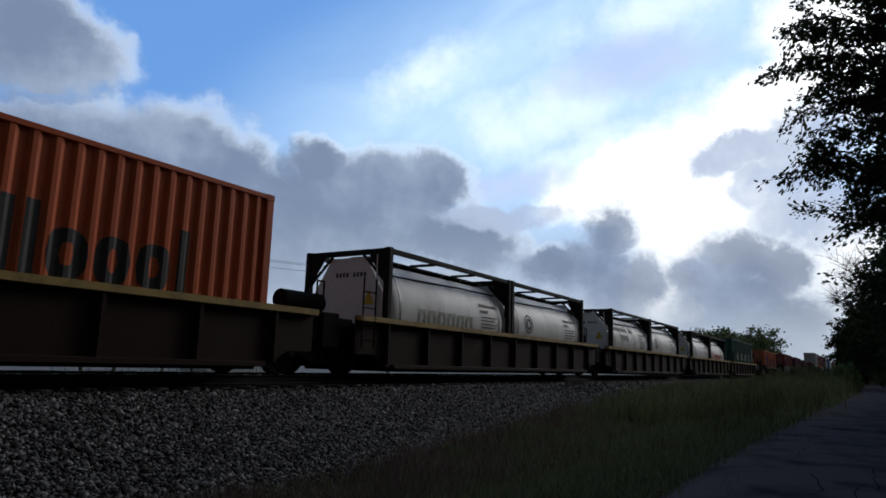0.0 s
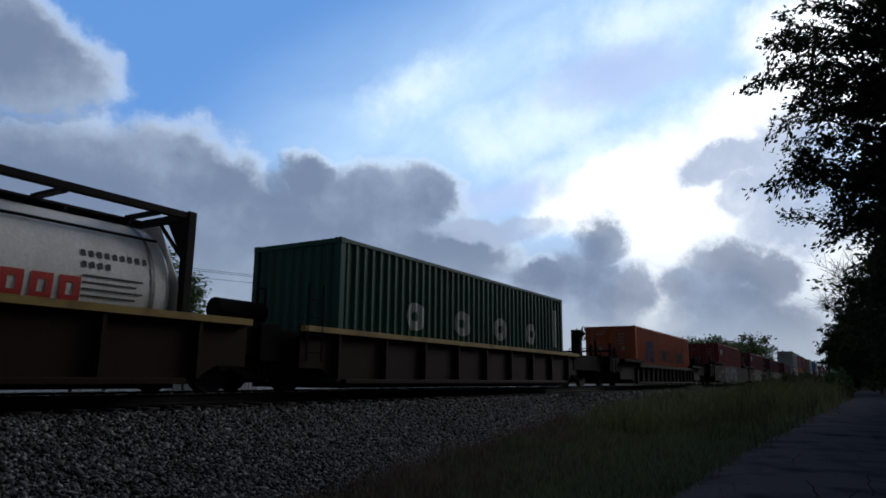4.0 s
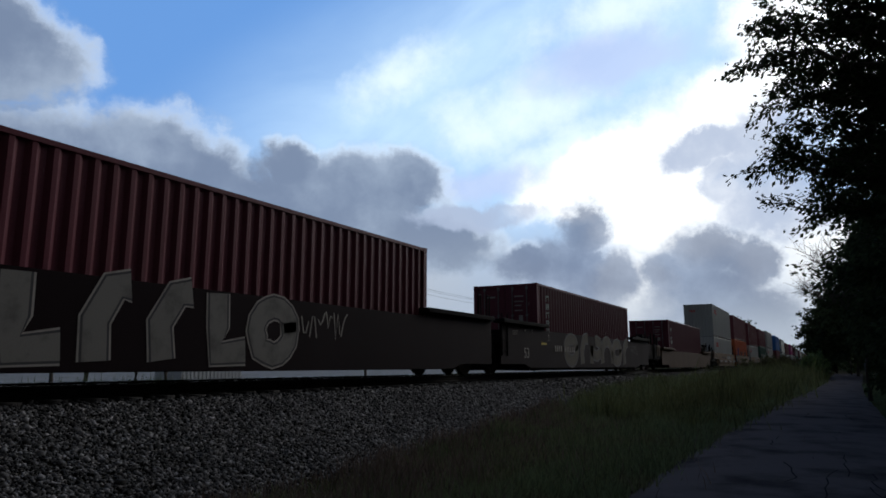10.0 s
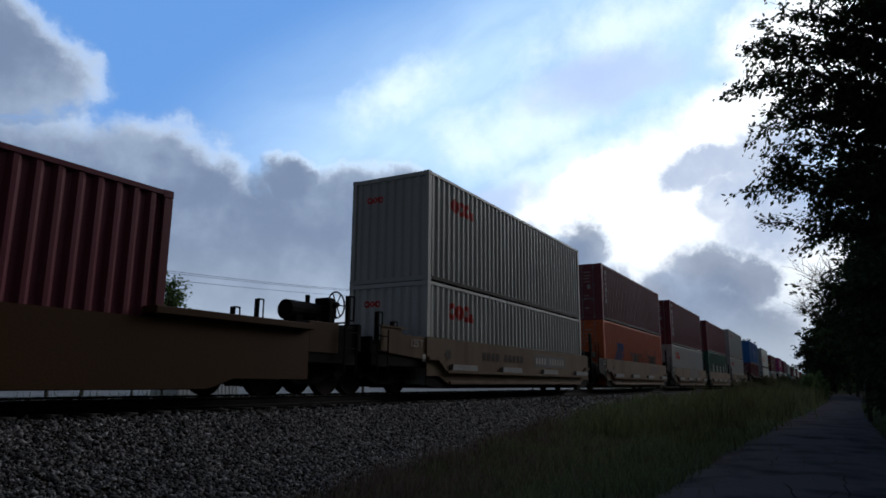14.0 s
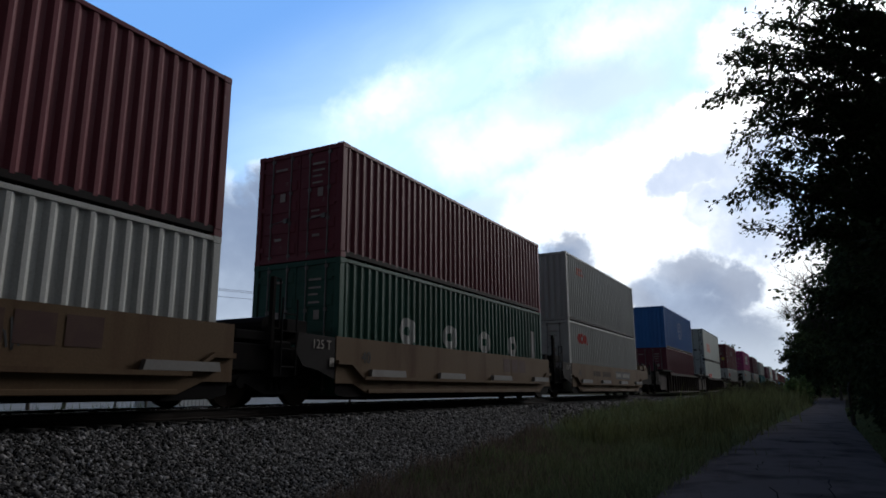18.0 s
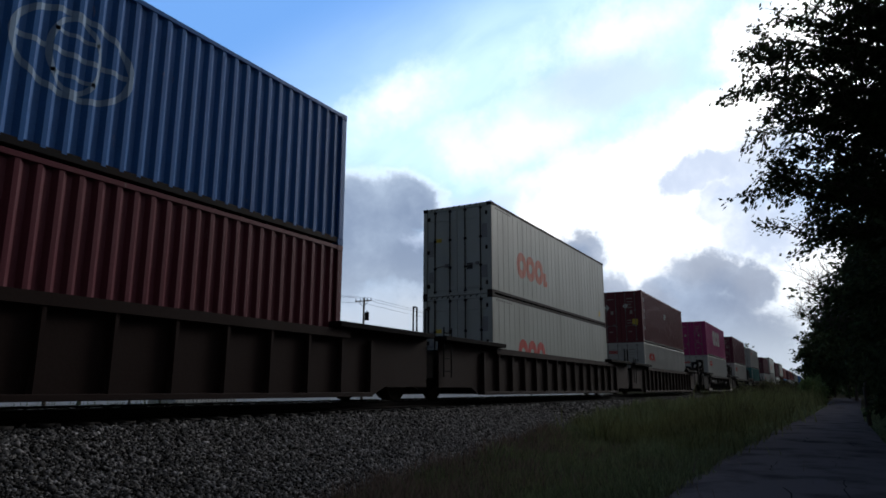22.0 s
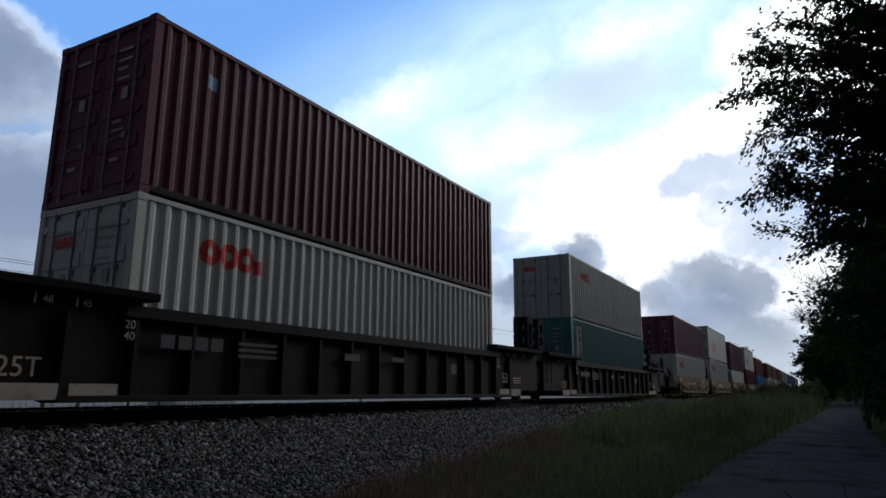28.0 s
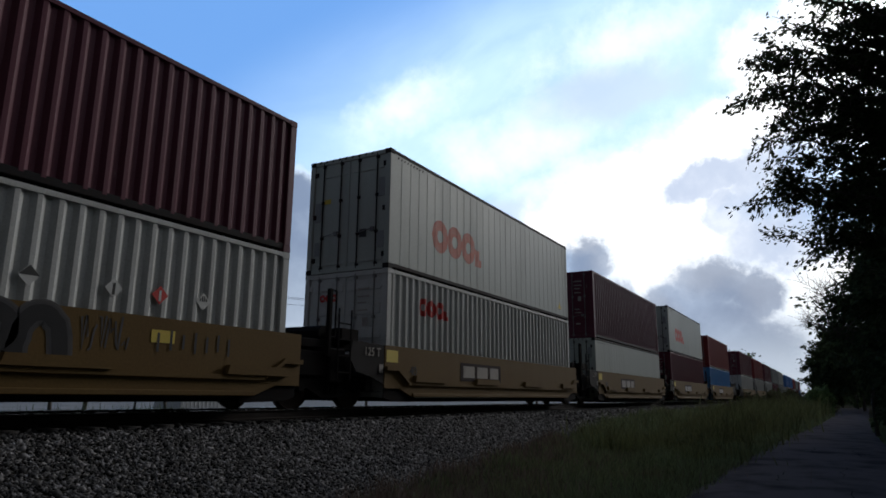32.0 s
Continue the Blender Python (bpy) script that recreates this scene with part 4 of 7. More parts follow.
# ---- the train: containers
FADED_GREEN_INK = material("faded_green_lettering", (0.38, 0.40, 0.34), 0.7, 0, (0.55, 0.55, 0.5), 0.6, 3.0, 0)
CW, C40, C20 = 2.438, 12.192, 6.058


def corrugation(length, pitch=0.278, depth=0.05, margin=0.17):
    """Corners (y, x) of a folded steel wall along the length; x is 0 on the outer folds."""
    n = int((length - 2 * margin) / pitch)
    step = (length - 2 * margin) / n
    pts = [(-length / 2 + 0.09, -depth)]
    for i in range(n):
        y = -length / 2 + margin + i * step
        pts += [(y, -depth), (y + 0.24 * step, 0), (y + 0.47 * step, 0), (y + 0.71 * step, -depth)]
    pts.append((length / 2 - 0.09, -depth))
    return pts


def folded(bm, pts, z0, z1, out=0.0, y0=-99, y1=99):
    """A folded sheet between two heights, cut to a stretch of its length."""
    cut = []
    for (ya, xa), (yb, xb) in zip(pts, pts[1:]):
        if yb <= y0 or ya >= y1 or yb - ya < 1e-6:
            continue
        for y in (max(ya, y0), min(yb, y1)):
            x = xa + (xb - xa) * (y - ya) / (yb - ya)
            if not cut or y - cut[-1][0] > 1e-5:
                cut.append((y, x))
    lo = [bm.verts.new((x + out, y, z0)) for y, x in cut]
    hi = [bm.verts.new((x + out, y, z1)) for y, x in cut]
    for i in range(len(cut) - 1):
        bm.faces.new((lo[i], lo[i + 1], hi[i + 1], hi[i]))
    return bm


SIDE40 = corrugation(C40)
REEFER40 = [(-C40 / 2 + 0.09, 0.0)]
for seam in range(1, 30):
    y = -C40 / 2 + 0.09 + seam * (C40 - 0.18) / 30
    REEFER40 += [(y - 0.016, 0.0), (y - 0.007, -0.006), (y + 0.007, -0.006), (y + 0.016, 0.0)]
REEFER40.append((C40 / 2 - 0.09, 0.0))
END_WALL = corrugation(CW, 0.25, 0.04, 0.16)


def container_meshes(h, flat):
    hw, hl = CW / 2, C40 / 2
    pts = REEFER40 if flat else SIDE40
    tag = (round(h, 3), flat)
    turn = Matrix.Rotation(math.pi, 4, "Z")

    def side(bm):
        folded(bm, pts, 0.13, h - 0.09, hw - 0.012)

    def side2(bm):
        side(bm)
        bmesh.ops.transform(bm, matrix=turn, verts=bm.verts[:])

    def roof(bm):
        box(bm, -hw + 0.05, hw - 0.05, -hl + 0.1, hl - 0.1, h - 0.045, h - 0.02)
        for k in range(38):
            y = -hl + 0.3 + k * (C40 - 0.6) / 38
            box(bm, -hw + 0.15, hw - 0.15, y, y + 0.14, h - 0.02, h - 0.006)

    def floor(bm):
        # one pressed floor whose cross members show as teeth below it
        o = [(-hl + 0.1, 0.06)]
        for k in range(20):
            y = -hl + 0.4 + k * 0.6
            o += [(y, 0.06), (y, 0.015), (y + 0.05, 0.015), (y + 0.05, 0.06)]
        prism(bm, o + [(hl - 0.1, 0.06), (hl - 0.1, 0.13), (-hl + 0.1, 0.13)], -hw + 0.07, hw - 0.07)

    def top_rail(bm):
        box(bm, -0.03, 0.03, -hl + 0.17, hl - 0.17, h - 0.09, h - 0.01, 0.006)

    def bottom_rail(bm):
        box(bm, -0.025, 0.025, -hl + 0.17, hl - 0.17, 0.05, 0.165, 0.006)

    def post(bm):
        prism(bm, [(-0.0, 0.12), (0.165, 0.12), (0.165, h - 0.12), (0.0, h - 0.12)], -0.14, 0.0)
        bmesh.ops.bevel(bm, geom=bm.edges[:], offset=0.012, segments=1, affect="EDGES")

    def casting(bm):
        box(bm, -0.166, 0.004, -0.004, 0.18, 0, 0.12, 0.008)
        rod(bm, (0.0, 0.09, 0.06), (0.006, 0.09, 0.06), 0.034, 10)

    def end_rail(bm):
        box(bm, -hw + 0.14, hw - 0.14, 0.0, 0.06, 0.01, 0.12, 0.006)

    def plain_end(bm):
        folded(bm, END_WALL, 0.12, h - 0.1, 0.0)
        bmesh.ops.transform(bm, matrix=Matrix.Rotation(-math.pi / 2, 4, "Z"), verts=bm.verts[:])

    def leaf(bm):
        box(bm, 0, 1.06, 0, 0.05, 0.13, h - 0.12)

    def panel(bm):
        box(bm, 0.06, 1.0, -0.022, -0.0005, 0, 0.24 if not flat else 0.07, 0.01)

    def bar(bm):
        rod(bm, (0, 0, 0.06), (0, 0, h - 0.06), 0.017, 8)
        for z in (0.14, 0.9, h * 0.62, h - 0.16):
            box(bm, -0.045, 0.045, 0.0, 0.04, z - 0.035, z + 0.035)

    def handle(bm):
        rod(bm, (0, -0.03, 0.92), (0.42, -0.03, 0.98), 0.012, 6)
        box(bm, 0.36, 0.46, -0.035, 0.03, 0.92, 1.02)

    def hinge(bm):
        box(bm, -0.05, 0.09, -0.015, 0.03, -0.06, 0.06, 0.006)

    makers = dict(side=side, side2=side2, roof=roof, floor=floor, top_rail=top_rail, bottom_rail=bottom_rail, post=post, casting=casting,
                  end_rail=end_rail, plain_end=plain_end, leaf=leaf, panel=panel, bar=bar, handle=handle, hinge=hinge)
    return {k: mesh((k, *tag), f) for k, f in makers.items()}


KEYED = []          # things of the train with their place along it


def container(s, z, h, colour, doors=True, flat=False, marks=(), label="", far=False):
    """A 12.2 m container: its near end s metres along the train, its floor z above the rail."""
    me = container_meshes(h, flat)
    hw, hl = CW / 2, C40 / 2
    thing = new("shipping_container")
    paint = PAINT[colour]
    word = colour.replace("_", " ")
    tagged(thing, label or f"corrugated {word} steel container riding in a well car", "container", "containers on the train")
    part("side_wall", me["side"], paint, thing)
    part("side_wall", me["side2"], paint, thing)
    part("roof", me["roof"], paint, thing)
    part("underframe", me["floor"], BLACK_STEEL, thing)
    edge = PAINT["edge_dark"] if flat else paint
    for sx in (-1, 1):
        part("top_rail", me["top_rail"], edge, thing, at=pose(sx * (hw - 0.03), 0, 0))
        # near-black bottom rail: the shade between stacked boxes put into its colour
        part("bottom_rail", me["bottom_rail"], PAINT["edge_dark"], thing, at=pose(sx * (hw - 0.04), 0, 0))
    for k, (sx, sy) in enumerate(((1, -1), (-1, -1), (1, 1), (-1, 1))):
        turn = {(1, -1): pose(hw, -hl, 0), (-1, 1): pose(-hw, hl, 0, 0, 0, 180)}.get((sx, sy))
        if turn is None:
            turn = pose(sx * hw - (0.14 if sx < 0 else 0.0) + (0.28 if sx < 0 else 0), -hl, 0) if sy < 0 else pose(hw, hl - 0.165, 0)
            if sx < 0:
                turn = pose(-hw + 0.14, -hl, 0)
        part("corner_post", me["post"], paint, thing, at=turn)
        for zz in (0, h - 0.12):
            c = pose(sx * hw + (0 if sx > 0 else 0.162), -hl if sy < 0 else hl - 0.18, zz)
            part("corner_casting", me["casting"], edge, thing, at=c)
    for yy in (-hl + 0.005, hl - 0.065):
        for zz in (0, h - 0.13):
            part("end_rail", me["end_rail"], paint, thing, at=pose(0, yy, zz))
    part("end_wall", me["plain_end"], paint, thing, at=pose(0, hl - 0.03, 0, 0, 0, 180))
    if flat:
        def unit(bm):
            prism(bm, [(0, h * 0.42), (0.16, h * 0.45), (0.30, h * 0.52), (0.30, h * 0.90), (0.22, h * 0.94), (0, h * 0.95)], -1.02, 1.02)
        unit_ = part("cooling_unit", mesh(("cooling_unit", round(h, 2)), unit), PAINT["edge_dark"], thing, "black refrigeration unit", at=pose(0, hl - 0.03, 0))
        part("lower_grille", mesh("lower_grille", lambda bm: [box(bm, -1.0, 1.0, 0.0, 0.05, 0.2 + 0.12 * k, 0.27 + 0.12 * k) for k in range(8)]), PAINT["edge_dark"], unit_)
        for k in range(2):
            part("sticker", mesh(("sq", k), lambda bm: box(bm, 0, 0.2, -0.004, 0, 0, (0.2, 0.12)[k])), (BLACK_INK, YELLOW_INK)[k], thing, at=pose((0.35, -0.75)[k], -hl + 0.03, (0.8, 1.75)[k]))
    if doors:
        for sx in (-1, 1):
            d = part("door", me["leaf"], paint, thing, at=pose(-1.07 if sx < 0 else 0.01, -hl + 0.045, 0))
            for k in range(5 if not flat else 2):
                part("door_panel", me["panel"], paint, d, at=pose(0, 0, 0.2 + k * (h - 0.5) / (4 if not flat else 1) * 0.93))
            for dx in (0.28, 0.82):
                part("lock_rod", me["bar"], TREAD if not flat else PAINT["edge_dark"], d, at=pose(dx, -0.03, 0))
            part("door_handle", me["handle"], TREAD, d, at=pose(0.3, -0.02, 0))
            for zz in (0.35, h * 0.5, h - 0.35):
                part("hinge", me["hinge"], edge, d, at=pose(1.04 if sx > 0 else 0.0, -0.02, zz))
            if not flat and sx > 0:
                for k in range(5):
                    part("marking", mesh(("row", k), lambda bm, k=k: box(bm, 0, (0.34, 0.26, 0.3, 0.22, 0.3)[k], -0.003, 0.0, 0, 0.04)), CREAM_SPRAY, d, at=pose(0.36, -0.026, h * (0.78, 0.73, 0.67, 0.42, 0.37)[k]))
            if not flat:
                for k in range(3):
                    part("marking", mesh(("mark", k), lambda bm, k=k: box(bm, 0, (0.34, 0.15, 0.2)[k], -0.003, 0.0, 0, (0.05, 0.2, 0.06)[k])), CREAM_SPRAY, d, at=pose((0.36, 0.52, 0.4)[k], -0.026, h * (0.84, 0.55, 0.2)[k]))
    else:
        part("end_wall", me["plain_end"], paint, thing, at=pose(0, -hl + 0.03, 0))
    if colour in ("white", "grey_white"):
        # small red rings high on the near end
        b = bmesh.new()
        rows = [(-CW / 2, 0.0), (CW / 2, 0.0)] if doors else END_WALL
        for k in range(3):
            loop_paint(b, rows, -0.75 + 0.17 * k, h * 0.76, 0.18, 0.18, 0.055, 0.004)
        bmesh.ops.transform(b, matrix=Matrix.Rotation(-math.pi / 2, 4, "Z"), verts=b.verts[:])
        part("house_mark", b, RED_INK, thing, at=pose(0, -hl + (0.018 if doors else 0.03), 0))
    if flat:
        tick = mesh("tick", lambda bm: prism(bm, [(0, 0), (0.05, 0), (0.09, 0.06), (0.04, 0.06)], 0, 0.003))
        for k in range(9):
            part("warning_tick", tick, BLACK_INK, thing, at=pose(hw - 0.011, -hl + 0.3 + 0.14 * k, h - 0.2))
            part("warning_tick", tick, BLACK_INK, thing, at=pose(-0.95 + 0.2 * k, -hl - 0.002, h - 0.075, 0, 0, -90))
        for px, pz, pw, ph in ((-1.0, 0.45, 0.16, 0.35), (-1.02, 1.3, 0.18, 0.5), (0.86, 0.5, 0.2, 0.4), (0.88, 1.75, 0.18, 0.45)):
            part("patch", mesh(("patch", pw, ph), lambda bm: box(bm, 0, pw, -0.004, 0, 0, ph)), PAINT["grey"], thing, "dull grey repair patch", pose(px, -hl + 0.02, pz))
        part("sticker", mesh("tri_label", lambda bm: prism(bm, [(-0.15, 0), (0.15, 0), (0, 0.26)], 0, 0.004)), YELLOW_INK, thing, "yellow triangular label", pose(hw - 0.011, hl - 0.9, 0.35))
    for name, rects, ink in marks:
        # the marks lie on the folds of the wall, as paint does; y from the near end
        wall = REEFER40 if flat else SIDE40
        for shape in rects:
            b = bmesh.new()
            if len(shape) == 4:
                folded(b, wall, shape[2], shape[3], hw - 0.008, -hl + shape[0], -hl + shape[1])
            else:
                loop_paint(b, wall, -hl + shape[0], *shape[1:5], hw - 0.008, shape[5])
            part(name, b, ink, thing)
    thing.location = (TRACK_X, s + hl, RAIL_TOP + z)
    KEYED.append((thing, s + hl, RAIL_TOP + z))
    return thing


def outline_band(bm, pts, y0, y1, low, high, out, n=8):
    """A strip of paint on a folded wall between two edges that are functions of y."""
    ys = sorted({y0 + (y1 - y0) * k / n for k in range(n + 1)} | {y for y, _ in pts if y0 < y < y1})
    prev = None
    for y in ys:
        x = pts[0][1]
        for (ya, xa), (yb, xb) in zip(pts, pts[1:]):
            if ya <= y <= yb and yb > ya:
                x = xa + (xb - xa) * (y - ya) / (yb - ya)
        row = (bm.verts.new((x + out, y, low(y))), bm.verts.new((x + out, y, high(y))))
        if prev:
            bm.faces.new((prev[0], row[0], row[1], prev[1]))
        prev = row


def loop_paint(bm, pts, y, z, w, h, t, out, power=2.0):
    """A painted ring, round or squarish, w by h, with a stroke t."""
    cy, cz, a, b = y + w / 2, z + h / 2, w / 2, h / 2

    def reach(q, ra, rb):
        u = min(1.0, abs(q - cy) / ra)
        return rb * (1 - u ** power) ** (1 / power)
    outer, inner = (lambda q: reach(q, a, b)), (lambda q: reach(q, a - t, b - t))
    outline_band(bm, pts, cy - a, cy - a + t, lambda q: cz - outer(q), lambda q: cz + outer(q), out, 3)
    outline_band(bm, pts, cy + a - t, cy + a, lambda q: cz - outer(q), lambda q: cz + outer(q), out, 3)
    outline_band(bm, pts, cy - a + t, cy + a - t, lambda q: cz + inner(q), lambda q: cz + outer(q), out)
    outline_band(bm, pts, cy - a + t, cy + a - t, lambda q: cz - outer(q), lambda q: cz - inner(q), out)
    bmesh.ops.remove_doubles(bm, verts=bm.verts[:], dist=1e-5)


# a mark: its name, its shapes, its ink. A shape is (y0, y1, z0, z1) for a bar or (y, z, width, height, stroke, power) for a ring
def rings_mark(y, z, h, ink=None):
    """Three rings and a small foot, the red house mark."""
    w, t = h * 0.98, h * 0.31
    r = [(y + k * w * 0.93, z, w, h, t, 2.0) for k in range(3)]
    r += [(y + 2.84 * w, y + 2.84 * w + t, z, z + h * 0.55), (y + 2.84 * w + t, y + 3.3 * w, z, z + t * 0.8)]
    return ("house_mark", r, ink or RED_INK)


def blocks_mark(y, z, sizes, gap, ink):
    """A row of plain letter-sized shapes, (width, height) each."""
    r = []
    for w, h in sizes:
        r.append((y, z, w, h, min(w, h) * 0.33, 2.8) if w > 0.4 else (y, y + w, z, z + h))
        y += w + gap
    return ("lettering", r, ink)


def column_mark(y, z_top, n, h, w, ink):
    """Letters stacked downwards as plain shapes."""
    r = []
    for k in range(n):
        z, a = z_top - (k + 1) * h * 1.32, y + (0.12 * w if k % 3 == 1 else 0.0)
        b, t = y + w * (1.0, 0.85, 0.9)[k % 3], w * 0.3
        r += [(a, a + t, z, z + h), (b - t, b, z, z + h), (a + t, b - t, z + h - t * 0.8, z + h)]
        if k % 2:
            r.append((a + t, b - t, z + 0.35 * h, z + 0.35 * h + t * 0.7))
    return ("lettering", r, ink)


def hoop(y, z, w, h, t):
    """The four strokes of a hollow block."""
    return [(y, y + t, z, z + h), (y + w - t, y + w, z, z + h), (y + t, y + w - t, z, z + t), (y + t, y + w - t, z + h - t, z + h)]


# the orange boxes: a blue emblem and black shapes low on the wall
def emblem(y):
    return ("emblem", [(y, y + 0.5, 0.95, 1.6), (y + 0.6, y + 1.05, 0.95, 1.6), (y + 0.25, y + 1.45, 1.6, 1.98), (y + 1.1, y + 1.5, 0.9, 1.22), (y + 1.1, y + 1.55, 1.32, 1.52), (y - 0.25, y - 0.05, 0.9, 1.35)], BLUE_INK)


def long_name(y, z=1.0):
    return blocks_mark(y, z, [(0.19, 0.95), (0.54, 0.66), (0.54, 0.66), (0.54, 0.66), (0.54, 0.66), (0.35, 0.16), (0.19, 0.95), (0.19, 0.95), (0.54, 0.66), (0.5, 0.66), (0.54, 0.66), (0.19, 0.95)], 0.11, BLACK_INK)


HC, STD = 2.896, 2.591
WIDE_BLOCKS = [(0.72, 0.64), (0.75, 0.64), (0.72, 0.64), (0.68, 0.64)]
SMALL_BLOCKS = [(0.3, 0.4), (0.32, 0.4), (0.12, 0.4)]


def tank(s, z, label, marks="dark"):
    """A 6.06 m tank container: a frame of posts and rails round a pale barrel."""
    thing = new("tank_container")
    tagged(thing, label, "tank container", "tank containers on the train")
    hw, hl, h = CW / 2, C20 / 2, STD
    for sx in (-1, 1):
        for sy in (-1, 1):
            part("corner_post", mesh(("tpost", sx, sy), lambda bm: box(bm, -0.075, 0.075, -0.075, 0.075, 0.0, h, 0.012)), PAINT["edge_dark"], thing, at=pose(sx * (hw - 0.076), sy * (hl - 0.076), 0))
        part("top_rail", mesh("trail", lambda bm: box(bm, -0.05, 0.05, -hl + 0.15, hl - 0.15, h - 0.13, h - 0.02, 0.01)), PAINT["edge_dark"], thing, at=pose(sx * (hw - 0.07), 0, 0))
        part("bottom_rail", mesh("tbrail", lambda bm: box(bm, -0.05, 0.05, -hl + 0.15, hl - 0.15, 0.02, 0.15, 0.01)), PAINT["edge_dark"], thing, at=pose(sx * (hw - 0.07), 0, 0))
    for sy in (-1, 1):
        for zz in (0.08, h - 0.07):
            part("end_beam", mesh(("tbeam", round(zz, 2)), lambda bm: box(bm, -hw + 0.15, hw - 0.15, -0.05, 0.05, zz - 0.06, zz + 0.06, 0.01)), PAINT["edge_dark"], thing, at=pose(0, sy * (hl - 0.08), 0))
        for sx in (-1, 1):
            for z0, z1 in ((h - 0.75, h - 0.13), (0.75, 0.14)):
                part("brace", mesh(("tbrace", sx, z0 > 1), lambda bm: rod(bm, (sx * (hw - 0.15), 0, z0), (sx * 0.45, 0, z1), 0.035, 6)), PAINT["edge_dark"], thing, at=pose(0, sy * (hl - 0.08), 0))

    def barrel(bm):
        prof = [(-2.88, 0.0), (-2.87, 0.6), (-2.83, 0.92), (-2.76, 1.06), (-2.64, 1.13), (-2.5, 1.14), (2.5, 1.14), (2.64, 1.13), (2.76, 1.06), (2.83, 0.92), (2.87, 0.6), (2.88, 0.0)]
        n = 36
        rows = [[bm.verts.new((r * math.cos(k * math.tau / n), y, 1.27 + r * math.sin(k * math.tau / n))) for k in range(n)] for y, r in prof[1:-1]]
        for a, b in zip(rows, rows[1:]):
            for k in range(n):
                bm.faces.new((a[k], a[(k + 1) % n], b[(k + 1) % n], b[k]))
        bm.faces.new(rows[0])
        bm.faces.new(rows[-1][::-1])
        bmesh.ops.recalc_face_normals(bm, faces=bm.faces[:])
    b = part("barrel", mesh("tbarrel", barrel), TANK_SKIN, thing)
    b.data.shade_smooth()

    def band(bm):
        n = 40
        for k in range(n):
            a, c = k * math.tau / n, (k + 1) * math.tau / n
            vs = [bm.verts.new((r * math.cos(q), y, 1.27 + r * math.sin(q))) for r, y, q in ((1.152, -0.03, a), (1.152, 0.03, a), (1.152, 0.03, c), (1.152, -0.03, c))]
            bm.faces.new(vs)
    for y in (-2.42, 2.42) if marks != "none_" else (-2.42, -1.45, -0.45, 0.55, 1.5, 2.42):
        part("cladding_band", mesh("tband", band), TREAD, b, at=pose(0, y, 0))

    def walk_way(bm):
        box(bm, -0.1, 0.42, -2.75, 2.75, 2.44, 2.47)
        for k in range(6):
            box(bm, -0.1, 0.42, -2.6 + k, -2.55 + k, 2.38, 2.44)
        rod(bm, (-0.1, -0.3, 2.3), (-0.1, 0.3, 2.3), 0.001, 4)
    part("walkway", mesh("twalk", walk_way), PAINT["edge_dark"], thing)
    part("manhole", mesh("tman", lambda bm: rod(bm, (-0.45, 0.2, 2.3), (-0.45, 0.2, 2.52), 0.28, 16)), TREAD, thing)

    def pipe(bm):
        for y0, y1 in ((-2.6, -1.0), (-1.0, 0.6), (0.6, 2.6)):
            rod(bm, (0.86, y0, 2.06 + 0.03 * math.sin(3 * y0)), (0.86, y1, 2.06 + 0.03 * math.sin(3 * y1)), 0.022, 6)
    part("vapour_pipe", mesh("tpipe", pipe), PAINT["edge_dark"], thing)
    part("ladder", mesh("tladder", lambda bm: [rod(bm, (x, 0, 0.1), (x, 0, 2.5), 0.02, 6) for x in (0, 0.36)] + [rod(bm, (0, 0, 0.35 + k * 0.3), (0.36, 0, 0.35 + k * 0.3), 0.014, 6) for k in range(7)]), PAINT["edge_dark"], thing, at=pose(-0.9, hl - 0.02, 0))

    def end_panel(bm):
        prism(bm, [(-1.1, 0.25), (1.1, 0.25), (1.1, 1.45), (0.5, 2.42), (-0.5, 2.42), (-1.1, 1.45)], 0.0, 0.03)
        bmesh.ops.transform(bm, matrix=Matrix.Rotation(-math.pi / 2, 4, "Z"), verts=bm.verts[:])
    for sy in (-1, 1):
        e = part("end_panel", mesh("tend", end_panel), TANK_SKIN, thing, "pale flat cladding on the tank's end", at=pose(0, sy * 2.905 + (0.015 if sy < 0 else 0.0) , 0))
        if sy < 0:
            part("marking", mesh("tlabel", lambda bm: prism(bm, [(0.45, 1.35), (0.78, 1.35), (0.615, 1.68)], 0.0, 0.004)), YELLOW_INK, e, "yellow triangular label", at=pose(0, -0.034, 0, 0, 0, -90))
            for k in range(9):
                if k != 4:
                    part("marking", mesh("tbar", lambda bm: box(bm, -0.35, -0.29, -0.038, -0.034, 1.98, 2.08)), DARK_SPRAY, e, at=pose(0.1 * k, 0, 0))
            part("pipe", mesh("tpole", lambda bm: rod(bm, (0.86, -0.08, 0.2), (0.86, -0.08, 2.45), 0.025, 8)), TANK_SKIN, e)
        for sx in (-1, 1):
            part("gusset", mesh(("tgusset", sx), lambda bm: [bmesh.ops.transform(bm, matrix=Matrix.Rotation(-math.pi / 2, 4, "Z"), verts=prism(bm, [(sx * 1.1, 1.75), (sx * 1.1, 2.47), (sx * 0.62, 2.47)], 0.0, 0.02).verts[:])]), PAINT["edge_dark"], thing, at=pose(0, sy * (hl - 0.06), 0))
    for y in (-1.0, 1.0, 2.4):
        for sx in (-1, 1):
            part("cross_strut", mesh(("tstrut", sx), lambda bm: box(bm, min(sx * 0.4, sx * 1.1), max(sx * 0.4, sx * 1.1), -0.06, 0.06, 2.45, 2.5)), PAINT["edge_dark"], thing, at=pose(0, y, 0))
